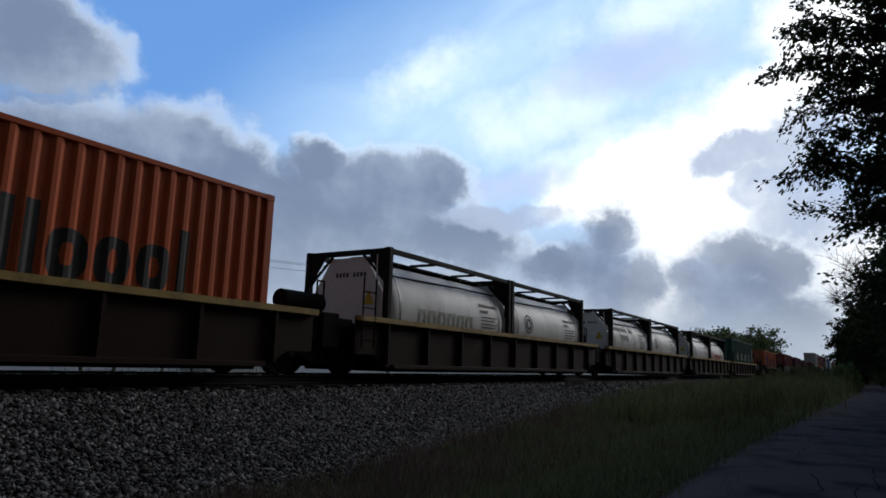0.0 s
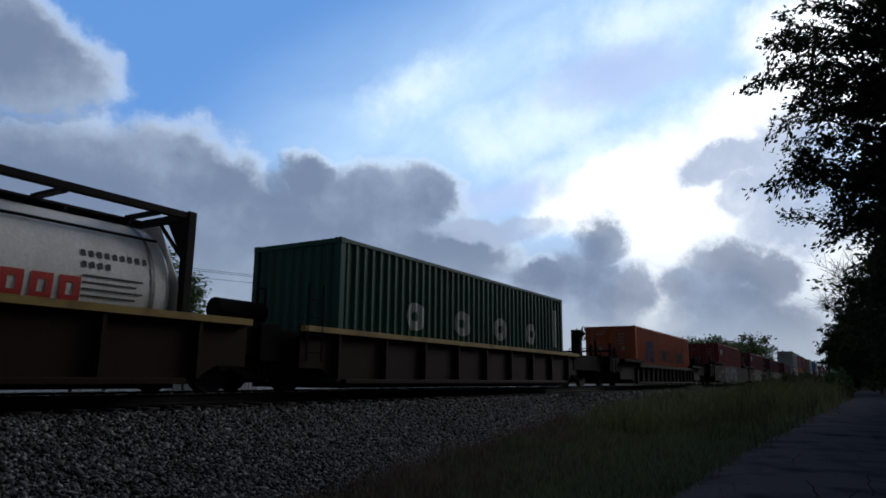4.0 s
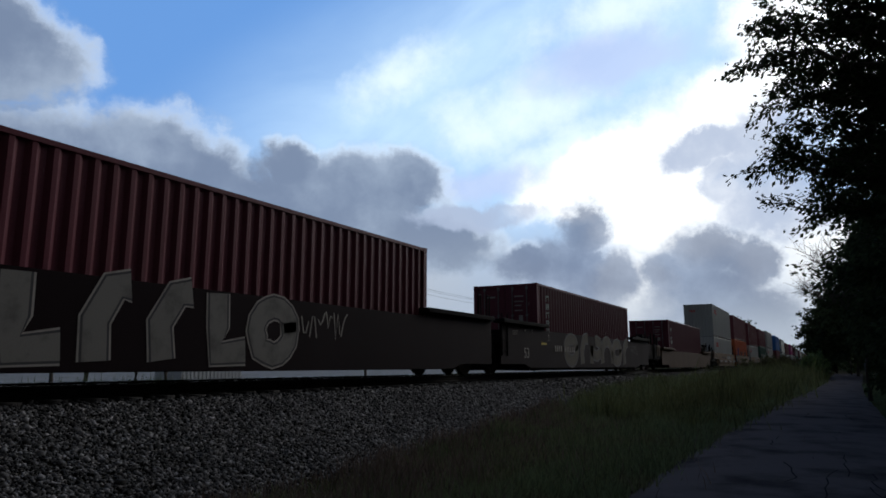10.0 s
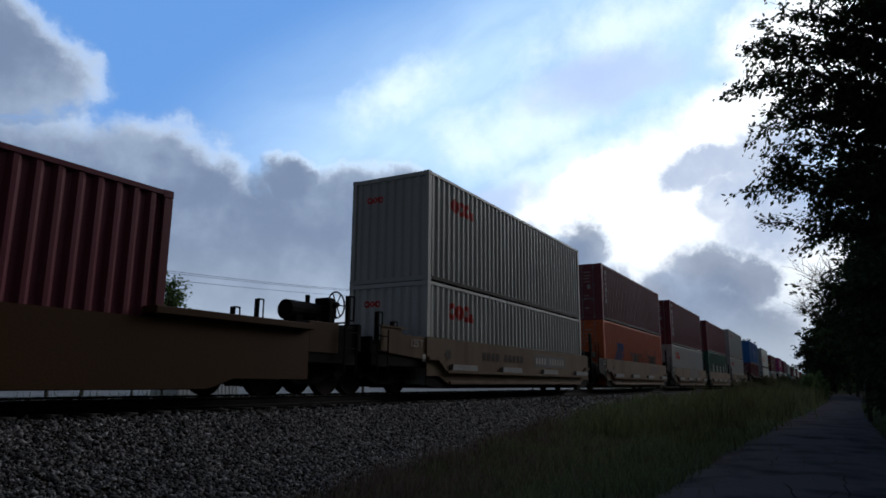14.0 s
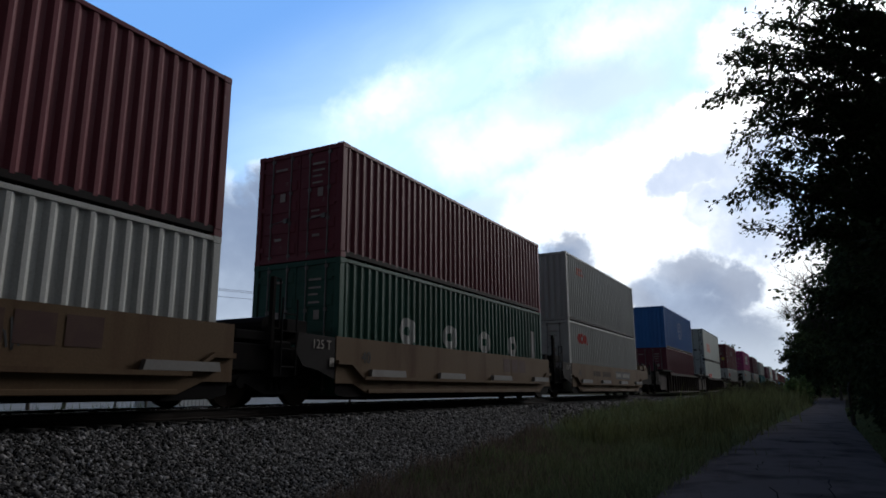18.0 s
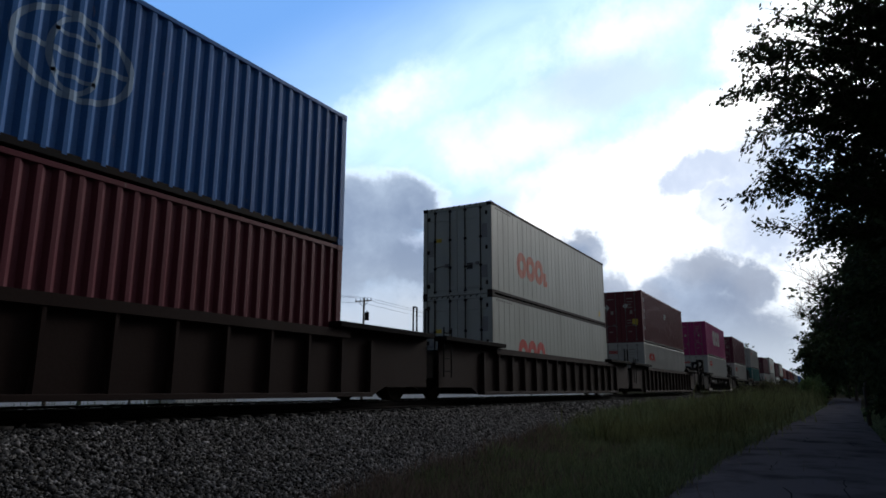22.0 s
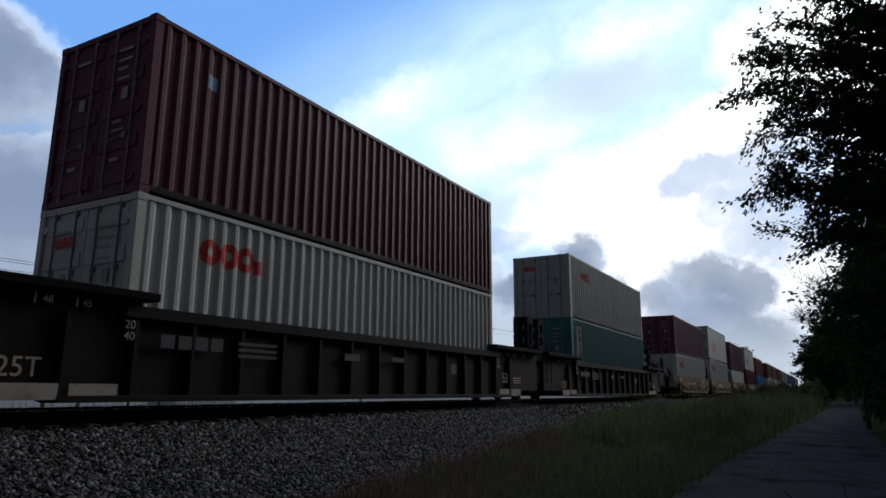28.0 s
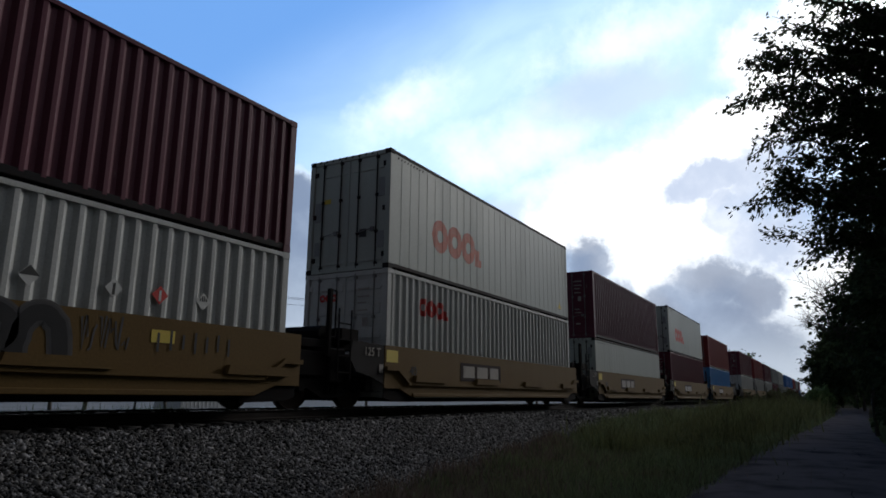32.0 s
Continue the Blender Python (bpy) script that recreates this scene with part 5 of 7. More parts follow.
    part("valve_box", mesh("tvalve", lambda bm: (rod(bm, (0, -0.1, 0.32), (0, 0.25, 0.32), 0.16, 12), rod(bm, (0, 0.0, 0.45), (0, 0.0, 0.75), 0.04, 8))), BLACK_STEEL, thing, at=pose(0, -hl + 0.12, 0))

    def curved(rects, out=1.149):
        bm = bmesh.new()
        for y0, y1, z0, z1 in rects:
            n = 4
            prev = None
            for k in range(n + 1):
                zz = z0 + (z1 - z0) * k / n - 1.27
                x = math.sqrt(max(0.01, out * out - zz * zz))
                row = [bm.verts.new((x, y0, zz + 1.27)), bm.verts.new((x, y1, zz + 1.27))]
                if prev:
                    bm.faces.new((prev[0], prev[1], row[1], row[0]))
                prev = row
        return bm
    def curved_ring(y, z, r, t):
        """A painted ring on the barrel."""
        bm, n = bmesh.new(), 24
        rows = []
        for k in range(n):
            a = k * math.tau / n
            row = []
            for q in (r, r - t):
                zz = z + q * math.sin(a) - 1.27
                row.append(bm.verts.new((math.sqrt(1.149 ** 2 - zz * zz), y + q * math.cos(a), zz + 1.27)))
            rows.append(row)
        for k in range(n):
            a, c = rows[k], rows[(k + 1) % n]
            bm.faces.new((a[0], c[0], c[1], a[1]))
        return bm
    for k in range(9):
        y, z_ = (1.35 + 0.115 * k, 1.66) if k < 9 else (0, 0)
        part("marking", curved([(y, y + 0.06, z_, z_ + 0.09)]), BLACK_INK, b)
    for k in range(4):
        part("marking", curved([(1.35 + 0.115 * k, 1.41 + 0.115 * k, 1.5, 1.59)]), BLACK_INK, b)
        part("marking", curved([(1.35, 2.25 - 0.1 * (k % 2), 1.38 - 0.09 * k, 1.405 - 0.09 * k)]), DARK_SPRAY, b)
    if marks == "red":
        for k in range(7):
            part("house_mark", curved(hoop(-1.1 + 0.36 * k, 1.02, 0.28, 0.34, 0.09)), RED_INK, b)
        part("emblem", curved_ring(-1.77, 1.25, 0.31, 0.05), RED_INK, b)
        part("emblem", curved_ring(-1.77, 1.25, 0.19, 0.08), RED_INK, b)
    elif marks == "dark":
        part("emblem", curved_ring(-1.65, 1.4, 0.29, 0.05), BLACK_INK, b)
        part("emblem", curved_ring(-1.65, 1.4, 0.18, 0.08), BLACK_INK, b)
        for k in range(7):
            part("lettering", curved([(-2.1 + 0.14 * k, -2.0 + 0.14 * k, 0.88, 0.98)]), BLACK_INK, b)
    elif marks == "none_":
        # a dark slanting name along the shoulder, as plain blocks
        for k in range(13):
            if k != 9:
                part("lettering", curved([(-2.2 + 0.21 * k, -2.05 + 0.21 * k, 1.72, 1.88 + 0.05 * (k % 4 == 2))]), BLACK_INK, b)
        for k in range(4):
            part("emblem", curved([(-1.6 + 0.3 * k, -1.4 + 0.3 * k, 1.38 - 0.05 * (k % 2), 1.6)]), CREAM_SPRAY, b)
    else:
        for k in range(6):
            part("lettering", curved(hoop(-1.7 + 0.45 * k, 0.85, 0.34, 0.5, 0.09)), FADED_GREEN_INK, b, "faded grey-green shape")
    thing.location = (TRACK_X, s + hl, RAIL_TOP + z)
    KEYED.append((thing, s + hl, RAIL_TOP + z))


# ---- the train: well cars
SIDE_X = 1.375
STYLE = {   # half-length, end top, middle top, bottom, colour, posts, chord
    "gondola": dict(half=7.2, end_top=1.18, top=1.18, low=0.14, mat="gondola", posts=9, chord=SILL_YELLOW),
    "ribbed_low": dict(half=9.0, end_top=1.05, top=1.03, low=0.11, mat="brown", posts=15, chord=None),
    "ribbed_brown": dict(half=9.45, end_top=1.46, top=1.43, low=0.10, mat="brown", posts=15, chord=None),
    "ribbed_black": dict(half=9.45, end_top=1.50, top=1.42, low=0.10, mat="black", posts=15, chord=None),
    "slate": dict(half=9.45, end_top=1.52, top=1.43, low=0.18, mat="slate", posts=0, chord=None),
    "ochre": dict(half=9.2, end_top=1.2, top=1.15, low=0.14, mat="ochre", posts=0, chord=None),
    "tan": dict(half=6.35, end_top=1.36, top=1.36, low=0.22, mat="tan", posts=0, chord=None),
    "yellow": dict(half=6.35, end_top=1.34, top=1.34, low=0.24, mat="yellow", posts=0, chord=None)}
WHEELS = []


def truck(parent, y):
    """A freight truck: two side frames, a bolster and two wheelsets."""
    t = part("truck", mesh("bolster", lambda bm: box(bm, -0.95, 0.95, -0.2, 0.2, 0.36, 0.62, 0.03)), BLACK_STEEL, parent, at=pose(0, y, 0))

    def side_frame(bm):
        prism(bm, [(-1.15, 0.36), (-1.15, 0.54), (-0.75, 0.58), (-0.35, 0.72), (0.35, 0.72), (0.75, 0.58), (1.15, 0.54), (1.15, 0.36), (0.72, 0.40), (0.3, 0.22), (-0.3, 0.22), (-0.72, 0.40)], -0.07, 0.07)
        for y_ in (-0.89, 0.89):
            rod(bm, (-0.09, y_, 0.42), (0.1, y_, 0.42), 0.1, 10)
        for y_ in (-0.14, 0, 0.14):
            rod(bm, (0.075, y_, 0.3), (0.075, y_, 0.56), 0.05, 8)

    def wheelset(bm):
        rod(bm, (-0.95, 0, 0), (0.95, 0, 0), 0.075, 10)
        for sx in (-1, 1):
            rod(bm, (sx * 0.70, 0, 0), (sx * 0.81, 0, 0), 0.42, 28)
            rod(bm, (sx * 0.685, 0, 0), (sx * 0.71, 0, 0), 0.445, 28)
            rod(bm, (sx * 0.80, 0, 0), (sx * 0.84, 0, 0), 0.13, 12)
    for sx in (-1, 1):
        part("side_frame", mesh("truck_side", side_frame), BLACK_STEEL, t, at=pose(sx * 0.98, 0, 0))
    part("brake_beam", mesh("brake_beam", lambda bm: [box(bm, -0.66, 0.66, -0.86, -0.42, 0.2, 0.5, 0.02), box(bm, -0.66, 0.66, 0.42, 0.86, 0.2, 0.5, 0.02), box(bm, -0.85, 0.85, -0.3, 0.3, 0.16, 0.4, 0.02)]), BLACK_STEEL, t)
    for k, dy in enumerate((-0.89, 0.89)):
        w = part("wheelset", mesh("wheelset", wheelset), WHEEL, t, at=pose(0, dy, 0.42))
        WHEELS.append((w, dy))
    return t


def ladder_mesh(h):
    def make(bm):
        for y in (0, 0.4):
            rod(bm, (0, y, 0), (0, y, h), 0.018, 6)
        k = 0.15
        while k < h:
            rod(bm, (0, 0, k), (0, 0.4, k), 0.014, 6)
            k += 0.32
    return mesh(("ladder", round(h, 2)), make)


def grab_hoop(w, h):
    def make(bm):
        rod(bm, (0, 0, 0), (0, 0, h), 0.02, 6)
        rod(bm, (0, w, 0), (0, w, h), 0.02, 6)
        rod(bm, (0, 0, h), (0, w, h), 0.02, 6)
    return mesh(("hoop", round(w, 2), round(h, 2)), make)


def well_unit(s, floor, style, near_end=False, far_end=False, wheel_end=0, label="", extras=(), far=False):
    """One platform of a well car, under the container whose near end lies s along the train."""
    st = STYLE[style]
    half, low, top, end_top = st["half"], st["low"], st["top"], st["end_top"]
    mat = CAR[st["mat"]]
    thing = new("well_car")
    tagged(thing, label or f"{style.replace('_', ' ')} steel well car with grimy black trucks", "well car", "well cars of the train")
    rise = half - (2.3 if half > 8 else 1.1)

    def wall(bm):
        z_up = 0.3 if half > 8 else 0.42
        o = [(-half, z_up), (-rise - 0.5, z_up), (-rise, low), (rise, low), (rise + 0.5, z_up), (half, z_up), (half, end_top)]
        if end_top != top:
            o += [(5.9, end_top), (5.85, top), (-5.85, top), (-5.9, end_top)]
        o += [(-half, end_top)]
        prism(bm, o, -0.035 - inset, -inset)
    inset = 0.10 if st["posts"] else 0.0
    for sx in (-1, 1):
        m = pose(SIDE_X, 0, 0) if sx > 0 else pose(-SIDE_X, 0, 0, 0, 0, 180)
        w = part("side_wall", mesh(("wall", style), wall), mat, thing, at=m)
        c = st["chord"] or mat
        z0 = top - (0.10 if style == "gondola" else 0.16)

        def chord(bm):
            reach_ = 6.2 if half > 8 else half
            prism(bm, [(-reach_, z0), (reach_, z0), (reach_, top + 0.003), (-reach_, top + 0.003)], 0.0025 - inset, 0.03)
        if st["posts"]:
            part("top_chord", mesh(("chord", style), chord), c, w)
            part("bottom_chord", mesh(("low", style), lambda bm: box(bm, 0.0025 - inset, 0.02, -rise + 0.1, rise - 0.1, low, low + 0.09, 0.01)), mat, w)
        if end_top != top:
            def deck(bm):
                box(bm, -0.25, 0.13, -half, -5.75, end_top, end_top + 0.12, 0.015)
            for k in range(2):
                part("deck_edge", mesh(("deck", style), deck), BLACK_STEEL if style != "ochre" else mat, w, at=pose(0, 0, 0, 0, 0, 0) if k == 0 else pose(0, half + 5.75, 0))
        if st["posts"]:
            n = st["posts"]
            reach = rise - 0.15 if n > 9 else 6.2

            def post_(bm):
                prism(bm, [(-0.03, low + 0.09), (0.03, low + 0.09), (0.03, z0 - 0.003), (-0.03, z0 - 0.003)], 0.0025 - inset, 0.005)
                prism(bm, [(-0.09, low + 0.09), (0.09, low + 0.09), (0.03, low + 0.45), (-0.03, low + 0.45)], 0.0025 - inset, -0.03)
            for k in range(n):
                part("side_post", mesh(("post", style), post_), mat, w, at=pose(0, -reach + 2 * reach * k / (n - 1), 0))
        if style in ("tan", "yellow"):
            def ledge(bm):
                prism(bm, [(-half + 0.9, 0.50), (half - 0.9, 0.50), (half - 0.9, 0.57), (-half + 0.9, 0.57)], 0.0025, 0.10 if style == "tan" else 0.06)
                prism(bm, [(-half, 0.80), (-half + 0.45, 0.80), (-half + 0.9, 0.52), (-half + 0.9, 0.58), (-half + 0.45, 0.88), (-half, 0.88)], 0.0025, 0.08)
                prism(bm, [(half, 0.80), (half, 0.88), (half - 0.45, 0.88), (half - 0.9, 0.58), (half - 0.9, 0.52), (half - 0.45, 0.80)], 0.0025, 0.08)
            part("ledge", mesh(("ledge", style), ledge), mat, w)
            part("bottom_chord", mesh(("low", style), lambda bm: box(bm, 0.0025, 0.05, -rise, rise, low, low + 0.08, 0.01)), mat, w)
            if sx > 0:
                for y in (-4.5, -1.4, 1.9, 5.3):
                    part("step_plate", mesh(("step", style), lambda bm: prism(bm, [(-0.72, 0.575), (0.72, 0.575), (0.68, 0.72), (-0.68, 0.72)], 0.004, 0.10)), TREAD if style == "tan" else mat, w, at=pose(0, y, 0))
    if half < 7:
        for sx in (-1, 1):
            for sy in (-1, 1):
                part("end_skirt", mesh(("skirt", sy), lambda bm: prism(bm, [(sy * 5.0, 0.13), (sy * 6.0, 0.15), (sy * 6.3, 0.22), (sy * 6.3, 0.6), (sy * 5.0, 0.6)], -0.02, 0.0)), BLACK_STEEL, thing, at=pose(sx * (SIDE_X - 0.05) + (0.02 if sx < 0 else 0.0), 0, 0))
    part("floor", mesh(("floor", style, round(floor, 3)), lambda bm: box(bm, -1.23, 1.23, -rise + 0.2, rise - 0.2, floor - 0.09, floor - 0.003)), BLACK_STEEL, thing)
    for sy in (-1, 1):
        def bulkhead(bm):
            box(bm, -1.23, 1.23, -0.03, 0.03, floor - 0.003, end_top - 0.08)
        spin = pose(0, sy * (rise - 0.05), 0, 0, 0, 0 if sy > 0 else 180)
        part("bulkhead", mesh(("bulk", style, round(floor, 3)), bulkhead), BLACK_STEEL, thing, at=spin)
        part("end_deck", mesh(("deckplate", style), lambda bm: box(bm, -1.23, 1.23, 0.032, half - rise + 0.1, 0.84, 0.94)), BLACK_STEEL, thing, at=spin)
        part("end_sill", mesh(("sill", style), lambda bm: box(bm, -0.35, 0.35, 0.032, half - rise + 0.3, 0.62, 0.838)), BLACK_STEEL, thing, at=spin)
        end = near_end if sy < 0 else far_end
        short = half < 7
        ext = 0.0 if not end else ((2.6 if style == "gondola" else 1.55) if not short else (end if end > 1 else 3.2))
        reach = half + ext
        flip = pose(0, 0, 0, 0, 0, 0 if sy > 0 else 180)
        if end:
            up = 1.38 if half > 9 else 1.16
            axle = half + (1.35 if short else (1.0 if style == "gondola" else 0.35))

            def platform(bm):
                box(bm, -1.3, 1.3, half + 0.02, reach, up - 0.1, up, 0.01)
                box(bm, -1.35, 1.35, reach, reach + 0.12, 0.86, up + 0.06, 0.02)
                box(bm, -0.16, 0.16, reach + 0.1, reach + 0.65, 0.72, 0.95, 0.03)
                for k in range(3):
                    y = half + 0.2 + k * (ext - 0.3) / 3
                    box(bm, -1.22, 1.22, y, y + 0.08, 0.62, up - 0.1)
            part("end_platform", mesh(("platform", style, ext), platform), BLACK_STEEL, thing, at=flip)
            part("draft_gear", mesh(("draft", style, ext), lambda bm: box(bm, -0.55, 0.55, half - 0.6, reach + 0.3, 0.5, up - 0.102, 0.03)), BLACK_STEEL, thing, at=flip)
            for sx in (-1, 1):
                part("side_sill", mesh(("endsill", style, ext), lambda bm: box(bm, -0.09, 0.09, half - 0.3, reach, 0.60, up - 0.102, 0.02)), BLACK_STEEL, thing, at=flip @ pose(sx * 1.21, 0, 0))
            # gear that hangs between the trucks: reservoir, brake cylinder, hoses
            part("air_reservoir", mesh(("reservoir", style, ext), lambda bm: rod(bm, (-0.9, reach - 0.5, 0.62), (0.9, reach - 0.5, 0.62), 0.19, 12)), BLACK_STEEL, thing, at=flip)
            part("air_hose", mesh(("hose", style, ext), lambda bm: [rod(bm, (0.45 + 0.02 * k, reach + 0.15 + 0.12 * k, 0.75 - 0.14 * math.sin(k * 0.9)), (0.47 + 0.02 * k, reach + 0.27 + 0.12 * k, 0.75 - 0.14 * math.sin((k + 1) * 0.9)), 0.025, 6) for k in range(4)]), BLACK_STEEL, thing, at=flip)
            if short:
                def plate(bm):
                    prism(bm, [(half - 0.02, 0.80), (half + 1.9, 0.92), (half + 1.9, 1.46), (half + 1.1, 1.46), (half + 1.05, 1.34), (half - 0.02, 1.34)], -0.03, 0.0)
                for sx in (-1, 1):
                    # on yellow cars the plate's black colour stands in for the shade on it
                    w = part("end_plate", mesh(("endplate", style), plate), mat if style == "tan" else CAR["black"], thing, at=flip @ pose(1.34 if sx > 0 else -1.31, 0, 0))
                    part("lip", mesh(("lip", style), lambda bm: box(bm, -0.05, 0.02, half + 0.9, half + 1.9, 1.463, 1.50)), mat, w)
                part("deck_box", mesh("deck_box", lambda bm: [box(bm, 0.55, 1.28, 7.55, 8.2, 1.45, 1.68, 0.01), box(bm, 0.6, 1.25, 6.7, 7.4, 1.42, 1.62, 0.01)]), mat if style == "tan" else BLACK_STEEL, thing, at=flip)
            elif half > 9:
                part("end_box", mesh(("end_box", style), lambda bm: box(bm, 0.95, 1.32, half + 0.06, half + 0.95, 0.80, 1.40, 0.015)), mat, thing, at=flip)
                part("end_box", mesh(("end_box2", style), lambda bm: box(bm, -1.32, -0.95, half + 0.06, half + 0.95, 0.80, 1.40, 0.015)), mat, thing, at=flip)
            part("ladder", ladder_mesh(0.95), BLACK_STEEL, thing, at=pose(SIDE_X + 0.02, sy * (reach - 0.3) - 0.2, 0.45))

            def upright(bm, tall):
                box(bm, -0.045, 0.045, -0.045, 0.045, up, up + tall, 0.01)
                for z in (up + 0.12, up + tall):
                    rod(bm, (0, 0.02, z), (0, 0.2, z), 0.018, 6)
                rod(bm, (0, 0.2, up + 0.12), (0, 0.2, up + tall), 0.018, 6)
            spots = ((SIDE_X - 0.12, reach - 0.25, 0.62), (SIDE_X - 0.12, reach - 0.85, 0.45), (-SIDE_X + 0.12, reach - 0.3, 0.70), (-SIDE_X + 0.12, reach - 1.0, 0.45))
            if style == "ribbed_black" and sy > 0:
                spots = ((SIDE_X - 0.12, reach - 0.25, 0.9), (SIDE_X - 0.12, reach - 0.75, 0.9), (-SIDE_X + 0.12, reach - 0.3, 0.95), (-SIDE_X + 0.12, reach - 1.0, 0.8))
            for x, y, tall in spots:
                part("grab_post", mesh(("upright", up, tall), lambda bm, tall=tall: upright(bm, tall)), BLACK_STEEL, thing, at=pose(x, sy * y, 0))
            if wheel_end == sy:
                tall_ = 0.42 if style == "gondola" else 0.0

                def stand(bm):
                    if not tall_ and style != "ribbed_low":
                        rod(bm, (0.62, -0.55, up + 0.27), (0.62, 0.55, up + 0.27), 0.2, 14)
                        box(bm, 0.45, 0.79, -0.4, -0.2, up, up + 0.2)
                        box(bm, 0.45, 0.79, 0.2, 0.4, up, up + 0.2)
                        rod(bm, (0.62, 0.1, up + 0.4), (0.62, 0.1, up + 0.62), 0.05, 8)
                    box(bm, 0.5, 0.86, 0.45, 0.72, up, up + 0.6 + tall_, 0.02)
                    if tall_:
                        rod(bm, (0.72, 0.58, up + 0.87), (0.92, 0.58, up + 0.87), 0.14, 12)
                        for y_ in (0.28, 0.34):
                            rod(bm, (0.80, y_, up), (0.80, y_, up + 1.05), 0.02, 6)
                st_ = part("brake_gear", mesh(("brake_stand", style, up, tall_), stand), BLACK_STEEL, thing, "black drum and gear box of the hand brake", at=pose(0, sy * (half + ext * 0.5 - 0.1), 0))

                def wheel(bm):
                    ring(bm, (0, 0, 0), (1, 0, 0), 0.27, 0.018)
                    for k in range(6):
                        a = k * math.tau / 6
                        rod(bm, (0, 0, 0), (0, 0.27 * math.cos(a), 0.27 * math.sin(a)), 0.013, 6)
                    rod(bm, (-0.1, 0, 0), (0.05, 0, 0), 0.05, 8)
                part("brake_wheel", mesh("brake_wheel", wheel), BLACK_STEEL, st_, at=pose(0.97, 0.6, up + 0.45 + tall_))
            else:
                part("handrail", mesh(("handrail", style, ext), lambda bm: [rod(bm, (0.5, reach - 0.2, up), (0.5, reach - 0.2, up + 0.4), 0.02, 6), rod(bm, (-0.5, reach - 0.2, up), (-0.5, reach - 0.2, up + 0.4), 0.02, 6), rod(bm, (-0.5, reach - 0.2, up + 0.4), (0.5, reach - 0.2, up + 0.4), 0.02, 6)]), BLACK_STEEL, thing, at=flip)
            if style == "ribbed_low":
                # raised crossover walkway on short legs, and the corner guides of the well
                def walkway(bm):
                    box(bm, -1.25, 1.25, half + 0.05, half + 0.85, up + 0.30, up + 0.35, 0.01)
                    for x in (-1.15, 1.15):
                        for y in (half + 0.12, half + 0.78):
                            box(bm, x - 0.04, x + 0.04, y - 0.04, y + 0.04, up - 0.01, up + 0.3)
                    rod(bm, (1.15, half + 0.12, up + 0.15), (1.15, half + 0.78, up + 0.15), 0.018, 6)
                part("walkway", mesh(("walkway", style), walkway), BLACK_STEEL, thing, "dark steel crossover step", at=flip)
                for sx in (-1, 1):
                    part("corner_guide", mesh(("guide", style), lambda bm: prism(bm, [(6.0, 1.034), (6.72, 1.034), (6.84, 1.22), (6.0, 1.22)], 0.0, 0.16)), BLACK_STEEL, thing, at=flip @ pose(1.24 if sx > 0 else -1.40, 0, 0))
            truck(thing, sy * axle)
    if not near_end:
        joint = 9.775 if half > 8 else (7.85 if style == "gondola" else 7.74)

        def draft_box(bm):
            box(bm, -1.12, 1.12, -joint - (joint - half) - 0.05, -half + 0.1, 0.62, min(1.1, end_top - 0.06), 0.02)
            box(bm, -1.2, 1.2, -joint - 0.25, -joint + 0.25, 0.5, min(1.18, end_top), 0.03)
        if style == "gondola":
            g_ = part("drum", mesh("joint_drum", lambda bm: [rod(bm, (0.35, -joint - 0.55, 1.42), (0.35, -joint + 0.55, 1.42), 0.20, 14), box(bm, 0.2, 0.5, -joint - 0.3, -joint + 0.3, 1.1, 1.3)]), BLACK_STEEL, thing, "dark air drum over the joint")
            part("grab_rail", grab_hoop(0.2, 0.35), BLACK_STEEL, g_, at=pose(0.6, -joint + 0.2, 1.5))
        elif half < 7:
            for x, dy in ((SIDE_X - 0.2, -0.3), (-SIDE_X + 0.2, 0.1)):
                part("grab_post", mesh("joint_post", lambda bm: [box(bm, -0.045, 0.045, -0.045, 0.045, 1.0, 2.35, 0.01), rod(bm, (0, 0.02, 2.33), (0, 0.2, 2.33), 0.018, 6), rod(bm, (0, 0.2, 1.4), (0, 0.2, 2.33), 0.018, 6), rod(bm, (0, 0.02, 1.4), (0, 0.2, 1.4), 0.018, 6)]), BLACK_STEEL, thing, at=pose(x, -joint + dy, 0))
            for sx in (-1, 1):
                part("end_plate", mesh("joint_plate", lambda bm: prism(bm, [(-7.55, 0.98), (-7.35, 0.74), (-6.9, 0.66), (-6.36, 0.5), (-6.36, 1.33), (-7.5, 1.36)], -0.03, 0.0)), CAR["black"], thing, at=pose(SIDE_X - 0.01 if sx > 0 else -SIDE_X + 0.04, 0, 0))
            part("valve_gear", mesh("joint_gear", lambda bm: [box(bm, -0.9, 0.9, -joint - 0.9, -joint + 0.9, 1.18, 1.36, 0.02), rod(bm, (-0.8, -joint, 1.5), (0.8, -joint, 1.5), 0.16, 10), box(bm, 0.5, 1.1, -joint + 0.2, -joint + 0.8, 1.36, 1.62, 0.02)]), BLACK_STEEL, thing)
        part("articulation", mesh(("joint", style), draft_box), BLACK_STEEL, thing, "grimy black casting between two platforms")
        truck(thing, -(9.775 if half > 8 else (7.85 if style == "gondola" else 7.74)))
        part("ladder", ladder_mesh(1.25 if half > 8 else 1.4), BLACK_STEEL, thing, at=pose(SIDE_X + 0.02, -half + (0.05 if half > 7 else -1.65), 0.55))
    if half > 9.3 and not far_end:
        for y in (8.75, 9.3):
            part("grab_rail", grab_hoop(0.16, 0.9 if style == "ribbed_black" else 0.62), BLACK_STEEL, thing, at=pose(SIDE_X - 0.06, y, end_top + 0.1))
    for name, kind, where, ink in extras:
        part(name, kind, ink, thing, at=where)
